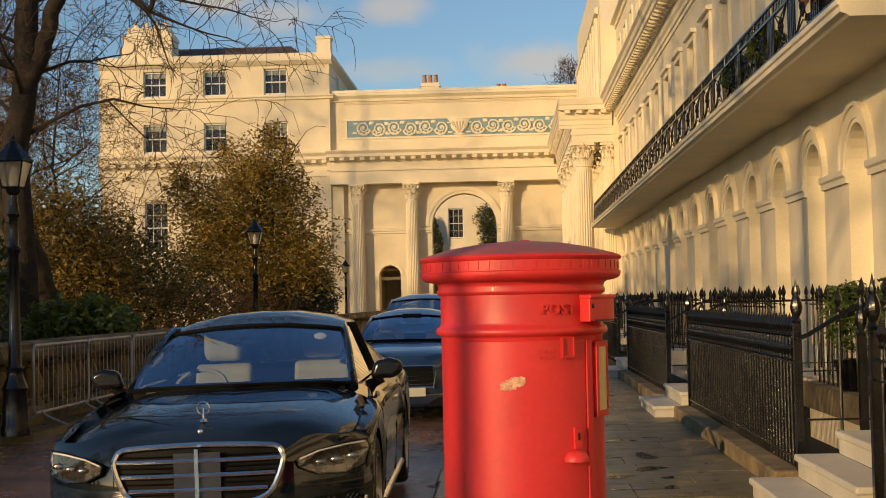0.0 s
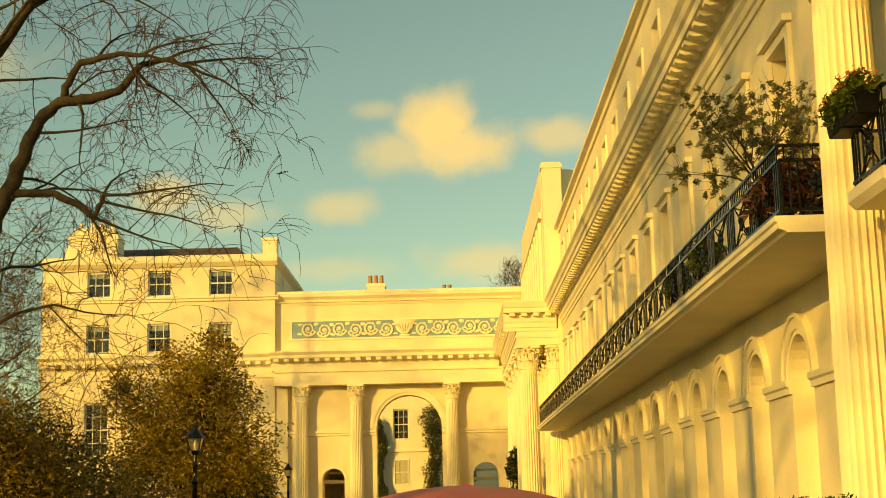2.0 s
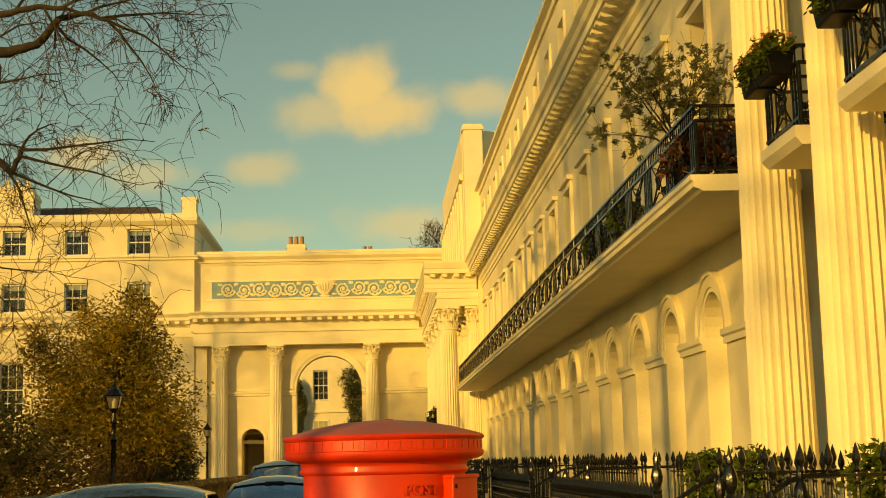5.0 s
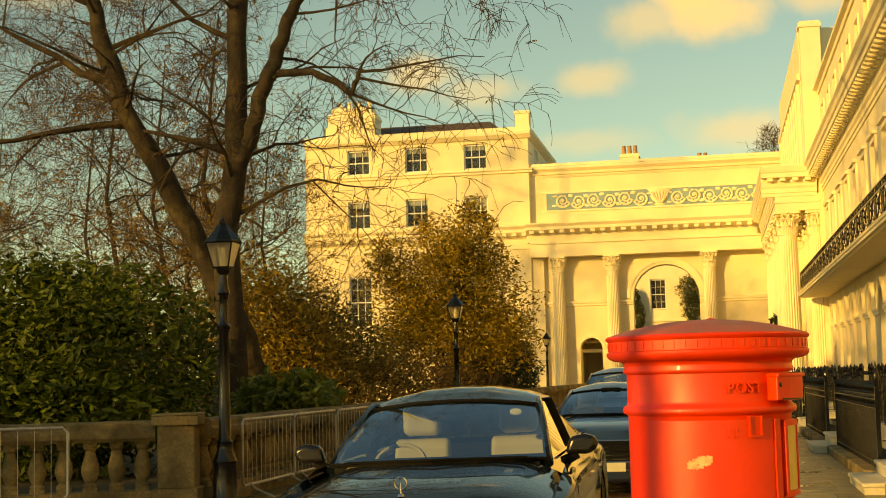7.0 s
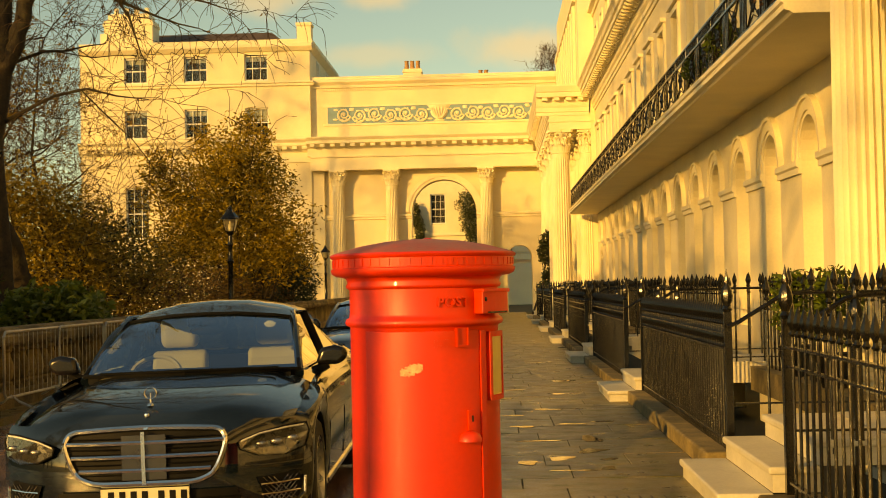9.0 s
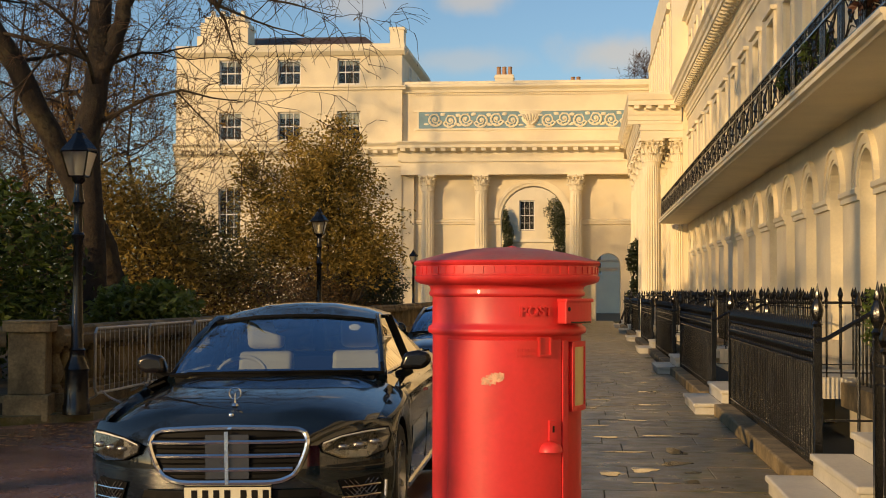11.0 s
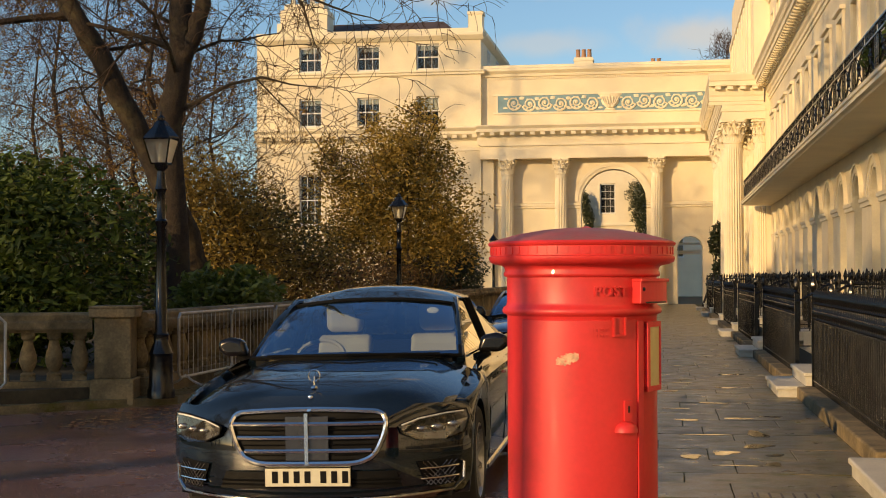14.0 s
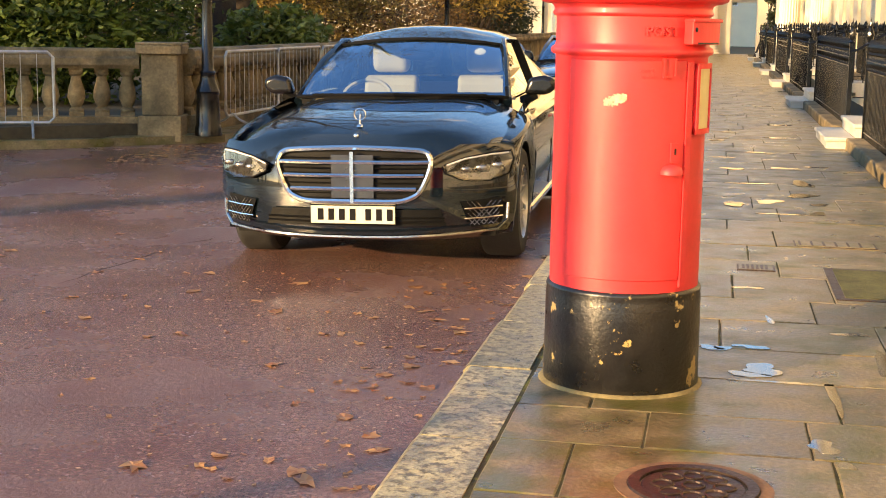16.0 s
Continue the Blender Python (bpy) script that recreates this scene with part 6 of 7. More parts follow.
def grow(s, twigs, start, way, length, r, depth, rng, droop=0.0, spread=0.6, cut=2, kids=(3, 5), minr=0.006):
    """A bough with its branches: thick ones into s, twigs into twigs."""
    n = 5 if depth > 1 else 4
    pts, p, d = [Vector(start)], Vector(start), Vector(way).normalized()
    for i in range(n):
        d = (d + Vector(rng.normal(size=3)) * 0.16 + Vector((0, 0, -droop * (i + 1) / n + 0.04))).normalized()
        p = p + d * (length / n)
        pts.append(p.copy())
    radii = [max(minr * 0.6, r * (1 - (0.62 if depth < 3 else 0.8) * i / n)) for i in range(n + 1)]
    (s if depth >= cut else twigs).tube(pts, radii, 7 if r > 0.1 else 5 if r > 0.03 else 3)
    if depth <= 0:
        return
    for _ in range(int(rng.integers(kids[0], kids[1] + 1))):
        t = 0.3 + 0.7 * rng.random()
        i = min(n - 1, int(t * n))
        q = pts[i].lerp(pts[i + 1], t * n - i)
        side = Vector(rng.normal(size=3))
        side = (side - d * side.dot(d)).normalized()
        w = (d * (1 - spread) + side * spread + Vector((0, 0, 0.10))).normalized()
        grow(s, twigs, q, w, length * (0.5 + 0.25 * rng.random()), max(minr, radii[i] * 0.52), depth - 1, rng, droop * 1.3, spread, cut, kids, minr)


def bare_tree(name, label, trunks, boughs, seed, depth=3, droop=0.12, kids=(3, 5), extra=(), leaf=0, minr=0.006, at=(0, 0, 0)):
    """trunks: lists of (x, y, z, r). boughs: (trunk, how far up, dx, dy, dz, length, r)."""
    rng = np.random.default_rng(seed)
    ob = thing(name, label, "tree")
    s, tw = Shape(), Shape()
    for line in trunks:
        pts = [Vector(p[:3]) for p in line]
        fine, rad = [], []
        for a, b in zip(line, line[1:]):
            for k in range(4):
                t = k / 4
                q = Vector(a[:3]).lerp(Vector(b[:3]), t) + Vector((*rng.normal(size=2), 0)) * 0.02
                fine.append(q)
                rad.append((a[3] + (b[3] - a[3]) * t) * (1 + 0.06 * rng.normal()))
        fine.append(pts[-1])
        rad.append(line[-1][3])
        s.tube(fine, rad, 12)
    for k, up, dx, dy, dz, ln, r in boughs:
        line = trunks[k]
        f = up * (len(line) - 1)
        i = min(len(line) - 2, int(f))
        q = Vector(line[i][:3]).lerp(Vector(line[i + 1][:3]), f - i)
        grow(s, tw, q, (dx, dy, dz), ln, r, depth, rng, droop, 0.6, 2, kids, minr)
    part("trunk", s, BARK, ob, smooth=True)
    t = part("branchwork", tw, TWIG, ob, smooth=False)
    if leaf:
        zs = [v for v in tw.v[::37]]
        pick = rng.choice(len(zs), leaf)
        blobs = [(*zs[i], 0.15, 0.15, 0.15) for i in pick]
        leaves("leaves", blobs, leaf * 3, 0.045, DRYLEAF, ob, seed, 0.0)
    return ob


def ring_boughs(trunk, n, lo, hi, ln, r, rng, up=0.35, bias=(0, 0)):
    out = []
    for i in range(n):
        a = 2.4 * i + rng.random()
        h = lo + (hi - lo) * i / n
        out.append((trunk, h, math.cos(a) + bias[0], math.sin(a) + bias[1], up + 0.3 * rng.random(), ln * (1.1 - 0.5 * h) * (0.8 + 0.4 * rng.random()), r * (1.15 - 0.6 * h)))
    return out


rng = np.random.default_rng(5)
t1 = [[(-8.75, 24, -0.1, 0.42), (-8.72, 24, 1.5, 0.30), (-8.78, 24, 4.2, 0.245), (-8.6, 24, 5.6, 0.22), (-8.52, 24, 8.6, 0.17), (-8.4, 24.1, 11.5, 0.12), (-8.1, 24.2, 15.5, 0.04)],
      [(-8.6, 24, 5.4, 0.16), (-8.31, 24, 5.93, 0.15), (-8.14, 24, 6.64, 0.14), (-7.9, 24, 7.14, 0.135), (-7.63, 24, 7.96, 0.12), (-7.34, 24, 8.52, 0.11), (-7.05, 24, 8.74, 0.10), (-6.5, 24, 8.8, 0.085), (-6.0, 24, 8.92, 0.075), (-5.62, 24, 9.4, 0.06), (-5.11, 24, 9.5, 0.045), (-4.76, 24, 9.35, 0.03)],
      [(-7.0, 24, 8.76, 0.075), (-6.91, 23.9, 9.07, 0.07), (-6.62, 23.8, 9.4, 0.06), (-5.92, 23.7, 9.52, 0.05), (-5.42, 23.6, 9.45, 0.035)],
      [(-8.45, 24, 9.4, 0.11), (-7.57, 24, 10.7, 0.10), (-6.67, 24, 10.93, 0.08), (-6.28, 24, 11.63, 0.06), (-6.0, 24, 12.8, 0.03)],
      [(-7.95, 24, 7.0, 0.08), (-7.8, 24, 7.09, 0.078), (-7.15, 24, 7.08, 0.07), (-6.64, 24, 6.84, 0.06), (-6.39, 24, 6.62, 0.055), (-6.25, 24, 7.02, 0.04)]]
b1 = []
for k, up, dx, dz, ln in ((1, 1.0, 1, -0.35, 1.9), (1, 1.0, 0.8, -0.7, 1.9), (1, 0.97, 1, 0.05, 1.9), (1, 0.9, 0.9, 0.3, 1.5), (1, 0.8, 0.5, -0.9, 1.7), (1, 0.72, 0.6, 0.8, 1.5), (1, 0.6, 0.3, -1, 1.6), (1, 0.5, 0.8, 0.5, 1.8), (1, 0.4, 1, -0.2, 2.0), (1, 0.3, 0.9, 0.1, 1.8),
                          (2, 1.0, 1, -0.1, 1.6), (2, 0.95, 0.8, 0.5, 1.6), (2, 0.8, 0.7, -0.6, 1.4), (2, 0.6, 0.3, 0.9, 1.5), (3, 0.98, 0.7, 0.4, 2.2), (3, 0.9, 1, 0.1, 2.4), (3, 0.7, 1, -0.2, 2.6), (3, 0.55, 1, -0.35, 2.6), (3, 0.4, 0.8, -0.6, 2.2), (3, 0.2, 0.8, 0.4, 2.2),
                          (4, 1.0, 1, -0.25, 2.4), (4, 0.95, 0.9, -0.45, 2.2), (4, 0.8, 0.8, -0.6, 1.8), (4, 0.6, 0.6, -0.8, 1.6), (4, 0.95, 0.4, 0.9, 1.0), (4, 0.3, 0.8, 0.3, 1.8)):
    b1.append((k, up, dx, 0.35 * rng.normal(), dz, ln, 0.032))
b1 += [(0, 0.5, -0.9, -0.2, 0.35, 3.0, 0.07), (0, 0.62, -0.8, 0.4, 0.6, 3.0, 0.07), (0, 0.7, 0.6, -0.5, 0.8, 3.0, 0.06), (0, 0.85, -0.5, -0.4, 0.8, 2.8, 0.05), (0, 0.95, 0.4, 0.4, 0.9, 2.6, 0.04)] + ring_boughs(0, 15, 0.36, 0.98, 3.0, 0.05, rng, 0.25)
bare_tree("plane_tree", "tall bare plane tree with forked dark trunk behind the wall", t1, b1, 11, 3, 0.17, (3, 4), leaf=40, minr=0.0075)
t2 = [[(-8.3, 25.4, -0.1, 0.36), (-8.75, 25.2, 1.8, 0.27), (-9.4, 24.8, 3.65, 0.235), (-10.1, 24.4, 5.2, 0.215), (-10.8, 24, 6.6, 0.19), (-11.2, 24, 7.8, 0.17), (-11.5, 24, 9.2, 0.14), (-11.8, 24, 12, 0.09), (-12.2, 24, 15, 0.03)]]
b2 = [(0, 0.48, -1, -0.1, 0.05, 3.6, 0.085), (0, 0.56, -1, 0.2, 0.2, 3.8, 0.09), (0, 0.62, 0.9, -0.2, 0.25, 2.6, 0.06), (0, 0.5, 0.8, -0.5, 0.35, 2.2, 0.05), (0, 0.7, -0.8, -0.4, 0.5, 3.0, 0.07), (0, 0.75, 0.7, 0.3, 0.7, 3.0, 0.06), (0, 0.85, 0.3, -0.6, 0.8, 2.8, 0.05)] + ring_boughs(0, 15, 0.42, 0.98, 3.0, 0.05, rng, 0.25)
bare_tree("leaning_tree", "bare leaning tree with mossy grey bark", t2, b2, 12, 4, 0.14, (3, 5), minr=0.005)
# thinner bare trees deeper in the garden
for k, (x, y, h) in enumerate(((-11.2, 30, 10), (-15.8, 38, 11), (-20, 44, 13), (-16.5, 50, 11), (-24, 40, 12), (-26, 55, 13), (-14.4, 41, 9), (-19, 33, 9), (-23, 36, 8), (-29, 47, 11), (-13.2, 34, 7), (-33, 60, 14))):
    r = 0.085 + 0.003 * h
    tr = [[(x, y, -0.1, r), (x + 0.35, y, h * 0.3, r * 0.75), (x - 0.3, y, h * 0.6, r * 0.5), (x + 0.1, y, h, r * 0.12)]]
    bare_tree("garden_tree", "slender bare tree with fine brown twigs", tr, ring_boughs(0, 13, 0.15, 0.97, h * 0.32, 0.05, rng), 30 + k, 3, 0.05, (4, 6), leaf=1500, minr=0.007)

bare_tree("garden_tree", "bare tree rising behind the screen wall", [[(4.9, 100, -0.2, 0.25), (5.1, 100, 8, 0.2), (4.8, 100, 13, 0.13), (4.9, 100, 17.0, 0.03)]], ring_boughs(0, 14, 0.62, 0.98, 3.2, 0.06, rng, 0.5), 60, 3, 0.0, (4, 6), minr=0.014)

# shrubs
def shrub(name, label, blobs, n, size, mat, seed, stems=5, hollow=0.5):
    ob = thing(name, label, "shrub")
    r_ = np.random.default_rng(seed)
    s = Shape()
    big = max(blobs, key=lambda b: b[3] * b[4] * b[5])
    for b in list(blobs)[: stems + 4]:
        foot = Vector((big[0] + 0.4 * r_.normal(), big[1] + 0.4 * r_.normal(), 0.05))
        end = Vector(b[:3])
        mid_ = foot.lerp(end, 0.5) + Vector(r_.normal(size=3)) * 0.15
        s.tube([foot, mid_, end], [0.06, 0.04, 0.015], 6)
        for _ in range(6):
            q = end + Vector((r_.normal() * b[3] * 0.6, r_.normal() * b[4] * 0.6, r_.normal() * b[5] * 0.6))
            s.tube([mid_.lerp(end, r_.random()), q], [0.015, 0.004], 4)
    part("stem", s, BARK, ob)
    leaves("foliage", blobs, n, size, mat, ob, seed, hollow)
    return ob


shrub("laurel", "large dark evergreen laurel behind the balustrade", [(-8.9, 19.2, 1.7, 1.6, 1.2, 1.35), (-10.6, 19.5, 1.9, 1.6, 1.3, 1.55), (-12.4, 19.8, 1.8, 1.7, 1.4, 1.4), (-9.7, 18.6, 1.0, 1.8, 1.0, 0.9), (-14.4, 20, 1.6, 1.8, 1.5, 1.3), (-11.2, 18.2, 0.8, 2.2, 0.9, 0.8), (-9.9, 20, 2.6, 1.0, 0.9, 0.8), (-13.6, 18, 0.9, 2.0, 1.0, 0.9)], 42000, 0.075, LAUREL, 41, hollow=0.62)
shrub("evergreen_bush", "airy olive-brown bush with arching sprays", [(-8.3, 28, 2.0, 1.3, 1.4, 1.2), (-7.6, 29.5, 1.7, 1.1, 1.4, 1.0), (-9.3, 27.5, 2.4, 1.0, 1.2, 1.0), (-9.2, 27, 3.5, 0.9, 0.9, 0.75), (-8.6, 27, 3.0, 0.8, 0.9, 0.8), (-9.9, 27, 3.1, 0.9, 0.9, 0.8), (-8.0, 27.4, 2.4, 0.8, 0.9, 0.8)], 12500, 0.055, leaf_material("yew_leaf", (0.085, 0.066, 0.016), (0.36, 0.25, 0.060), 0.55, 0.35), 42, hollow=0.1)
shrub("spotted_laurel", "bright green glossy low shrub over the wall", [(-7.35, 21.8, 1.05, 0.55, 0.6, 0.5), (-6.85, 22.3, 1.15, 0.5, 0.7, 0.45), (-6.95, 23.2, 1.0, 0.5, 0.7, 0.45)], 3400, 0.085, leaf_material("bright_leaf", (0.06, 0.09, 0.015), (0.22, 0.27, 0.06), 0.35, 0.3), 43, hollow=0.6)
shrub("holm_oak", "broad olive-brown evergreen tree in autumn light", [(-7.3, 40, 3.9, 1.7, 1.7, 1.7), (-8.3, 40.2, 3.4, 1.4, 1.5, 1.5), (-6.3, 40, 3.2, 1.3, 1.4, 1.3), (-7.2, 39.6, 5.3, 1.1, 1.2, 1.1), (-7.9, 40, 5.0, 1.0, 1.1, 1.0), (-6.6, 40.1, 4.7, 0.9, 1.1, 0.9), (-9.0, 40, 2.7, 1.1, 1.3, 1.1), (-5.9, 40, 2.5, 0.9, 1.2, 0.9), (-7.0, 40, 6.3, 0.45, 0.5, 0.6), (-8.4, 40, 5.9, 0.35, 0.4, 0.5), (-6.5, 40, 5.9, 0.3, 0.4, 0.55), (-9.2, 40, 4.2, 1.2, 1.2, 1.2), (-9.6, 40, 5.0, 0.7, 0.8, 0.7), (-7.3, 40, 2.3, 1.5, 1.3, 0.8)], 30000, 0.062, BUSHLEAF, 44, hollow=0.05)
shrub("garden_hedge", "clipped dark hedge along the garden", [(-7.8, 44 + 2.2 * i, 1.5, 1.1, 1.5, 1.2) for i in range(5)] + [(-6.75, 47, 1.4, 0.65, 0.8, 1.15), (-6.75, 47, 2.1, 0.5, 0.7, 0.55)], 22000, 0.06, HEDGE, 45, hollow=0.75)
shrub("border_shrubs", "tangled brown winter shrubs above the wall", [(-7.3, 29 + 1.7 * i, 1.0 + 0.2 * (i % 3), 0.8, 1.1, 0.8) for i in range(11)] + [(-9.5 - 0.8 * i, 33 + i, 1.4, 1.2, 1.2, 1.0) for i in range(5)], 16000, 0.05, leaf_material("winter_leaf", (0.06, 0.040, 0.018), (0.24, 0.14, 0.05), 0.6, 0.4), 46, hollow=0.4)
shrub("far_shrubs", "dark mass of garden shrubs and yew", [(-12 - 2.2 * (i % 7), 30 + 3.6 * (i // 2), 1.6 + 0.5 * (i % 3), 1.9, 1.7, 1.6 + 0.3 * (i % 2)) for i in range(16)], 26000, 0.10, HEDGE, 47, hollow=0.55)
# climbers beyond the arch and at the pavilion
for k, (x, y, z0, z1, rx) in enumerate(((-5.95, 111.3, 0.8, 7.2, 0.36), (-1.75, 111.3, 0.8, 8.0, 0.72), (2.50, 60.0, 0.6, 3.3, 0.26))):
    col = [(x + 0.2 * math.sin(2.1 * i + k), y, z0 + (z1 - z0) * i / 5, rx * (1.0 + 0.25 * math.sin(1.7 * i)), 0.4, (z1 - z0) * 0.16) for i in range(6)]
    shrub("climber", "dark green climbing shrub against the wall", col, 6500 if k < 2 else 2600, 0.09, HEDGE, 50 + k)

# olive in a tub on the balcony
pot = thing("potted_olive", "airy olive tree in a tub on the balcony", "potted tree", (4.25, 19.3, BZ + 0.21))
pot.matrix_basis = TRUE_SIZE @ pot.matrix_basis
part("tub", Shape().lathe([(0.2, 0), (0.26, 0.4), (0.28, 0.42), (0.27, 0.46), (0.24, 0.44)], 14), IRON, pot)
s, tw = Shape(), Shape()
rg = np.random.default_rng(61)
s.tube([(0, 0, 0.4), (0.03, 0.02, 0.75), (0.0, 0.05, 1.1)], [0.05, 0.045, 0.035], 7)
for i in range(9):
    a = i * 2.4
    grow(s, tw, (0, 0.05, 0.95 + 0.02 * i), (0.7 * math.cos(a), 0.8 * math.sin(a), 0.9), 1.05, 0.024, 2, rg, 0.02, 0.5, 1, (4, 6), 0.004)
part("trunk", s, BARK, pot)
part("branchwork", tw, TWIG, pot)
tip = tw.v[::5]
leaves("foliage", [(*p, 0.06, 0.06, 0.06) for p in tip[::2]], 11000, 0.030, OLIVE, pot, 62, 0.0)
for k, (x, y, z) in enumerate(((3.95, 17.0, 5.2), (3.95, 17.7, 5.15), (4.3, 16.8, 5.3), (3.95, 22.0, 5.15), (3.95, 24.6, 5.1))):
    sh = thing("balcony_shrub", "dark red-leaved shrub in a balcony planter", "potted plant", (x, y, BZ + 0.21), group="balcony shrubs")
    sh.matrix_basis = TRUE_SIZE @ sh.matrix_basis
    part("planter", Shape().lathe([(0.14, 0), (0.18, 0.26), (0.19, 0.28), (0.16, 0.27)], 10), IRON, sh)
    leaves("foliage", [(0, 0, 0.45, 0.3, 0.32, 0.3), (0.05, 0.1, 0.65, 0.2, 0.22, 0.2)], 700, 0.06, leaf_material("red_leaf_%s" % "abcde"[k], (0.05, 0.02, 0.012), (0.16, 0.06, 0.025), 0.5, 0.25) if k < 3 else LAUREL, sh, 70 + k)
FLOWER = leaf_material("flower_petal", (0.45, 0.04, 0.05), (0.65, 0.22, 0.05), 0.5, 0.3)
for k, y in enumerate((14.45, 11.85, 9.25)):
    rl = thing("balconette_railing", "black iron balconette railing with a rosette panel", "railing", (4.28, y - 0.68, 4.83), group="balconette railings")
    rl.matrix_basis = TRUE_SIZE @ rl.matrix_basis
    part("panel", balcony_panel(1.2, 0.85), IRON, rl)
    part("side_panel", balcony_panel(0.9, 0.85).moved(pose(0, 1.2, 0, 0, 0, -90)), IRON, rl)
    part("side_panel", balcony_panel(0.9, 0.85).moved(pose(0, 0.0, 0, 0, 0, -90)), IRON, rl)
    for j, (yy, xx, rr) in enumerate(((0.15, -0.1, 0), (0.72, -0.1, 0))):
        fb = thing("flower_box", "dark flower box with red and orange blooms", "flower box", (4.28 + xx, y - 0.66 + yy, 5.42), group="flower boxes")
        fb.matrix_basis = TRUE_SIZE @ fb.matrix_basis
        soften(part("trough", Shape().prism([(-0.14, 0, 0), (0.1, 0, 0), (0.13, 0, 0.26), (-0.18, 0, 0.26)], (0, 0.5, 0)), GRILLE_BLACK, fb), 0.02)
        leaves("foliage", [(-0.03, 0.12, 0.34, 0.2, 0.2, 0.15), (-0.03, 0.36, 0.34, 0.2, 0.2, 0.17), (-0.14, 0.25, 0.2, 0.12, 0.25, 0.14)], 900, 0.038, LAUREL, fb, 80 + 2 * k + j, 0.5)
        leaves("flowers", [(-0.04, 0.15, 0.40, 0.2, 0.18, 0.14), (-0.04, 0.36, 0.40, 0.2, 0.16, 0.14)], 130, 0.03, FLOWER, fb, 90 + 2 * k + j, 0.75)
for k, (x, y, z) in enumerate(((3.36, 14.6, 0), (3.36, 12.9, 0), (3.36, 9.6, 0))):
    sh = thing("area_plant", "leafy potted plant behind the railings", "potted plant", (x, y, 0.40), group="area plants")
    part("pot", Shape().lathe([(0.13, 0), (0.19, 0.3), (0.2, 0.33), (0.16, 0.31)], 12), IRON, sh)
    leaves("foliage", [(0, 0, 0.62, 0.26, 0.32, 0.22), (0.04, 0.12, 0.88, 0.26, 0.34, 0.24), (-0.05, -0.15, 0.92, 0.22, 0.26, 0.2)], 1300, 0.04, LAUREL, sh, 100 + k)

# ---- bare trees outside the view, whose branches dapple the light ----
for k, (x, y, h, n_) in enumerate(((-24.0, -30.0, 16, 16), (-18.0, 1.5, 9, 26), (-21.5, -1.5, 9, 22), (-22.0, -11.0, 21, 20), (-25.0, -5.0, 22, 18), (-39.0, 34.0, 25, 11))):
    tr = [[(x, y, -0.3, 0.3), (x + 0.1, y, h * 0.3, 0.22), (x - 0.15, y, h * 0.6, 0.14), (x + 0.1, y, h, 0.04)]]
    bare_tree("street_tree", "bare street tree behind the viewpoint", tr, ring_boughs(0, n_, 0.08 if h < 20 else 0.5, 0.97, h * (0.36 if h < 20 else 0.30), 0.06, rng, 0.2), 130 + k, 3 if k else 2, 0.05, (4, 6) if k else (3, 5), minr=0.016)
tr = [[(-7.75, -4.25, -0.3, 0.07), (-7.74, -4.25, 2.5, 0.06), (-7.78, -4.2, 5.0, 0.035)]]
bare_tree("young_street_tree", "slender young bare tree behind the viewpoint", tr, ring_boughs(0, 5, 0.75, 0.97, 1.0, 0.02, rng, 0.6), 140, 2, 0.02, (2, 3), minr=0.006)

# ---- fallen leaves, patches and covers ----
r_ = np.random.default_rng(7)
s = Shape()
for i in range(640):
    x, y = -0.86 - abs(r_.normal()) * (0.35 if i % 2 else 2.2), 2.5 + 14 * r_.random()
    if i % 3 == 0:
        x, y = -6.2 + 2.2 * abs(r_.normal()) * 0.4, 13.2 + 2.2 * r_.random()
    if x < -7.5 or (-2.9 < x < -0.95 and 7.6 < y < 13):
        continue
    a0, k_ = r_.random() * 6.28, 0.022 + 0.045 * r_.random() ** 2
    pts = []
    slim, turn = 0.35 + 0.6 * r_.random(), 6.28 * r_.random()
    for j in range(10):
        a = a0 + 2 * math.pi * (j + 0.45 * r_.random()) / 10
        q = k_ * (1.1 if j % 2 == 0 else 0.72) * (0.5 + 0.9 * r_.random())
        u, v = q * math.cos(a), q * math.sin(a) * slim
        pts.append((x + u * math.cos(turn) - v * math.sin(turn), y + u * math.sin(turn) + v * math.cos(turn), -0.119 + 0.009 * r_.random()))
    c = (x, y, -0.116)
    for j in range(10):
        s.poly(c, pts[j], pts[(j + 1) % 10])
# red-brown litter, in drifts
for i in range(2600):
    c0 = r_.integers(0, 26)
    q_ = np.random.default_rng(400 + int(c0)).random(3)
    x, y = -0.9 - 3.6 * q_[0] ** 1.5 + 0.45 * r_.normal(), 3.2 + 7.0 * q_[1] + 0.6 * r_.normal()
    if i % 3 == 0:
        x, y = -0.9 - 4.5 * r_.random(), 2.6 + 9 * r_.random()
    if x > -0.82 or (-2.9 < x < -0.95 and y > 7.6):
        continue
    a0, k_ = r_.random() * 6.28, 0.005 + 0.009 * r_.random()
    s.poly(*[(x + k_ * (1 if j % 2 else 0.55) * math.cos(a0 + 1.57 * j), y + k_ * (1 if j % 2 else 0.55) * math.sin(a0 + 1.57 * j), -0.1175 + 0.002 * r_.random()) for j in range(4)])
lv = part("fallen_leaves", s, leaf_material("fallen_leaf", (0.20, 0.06, 0.022), (0.46, 0.27, 0.11), 0.45, 0.1))
tagged(lv, "wet orange and brown fallen leaves on the road", "leaves", kind="stuff")

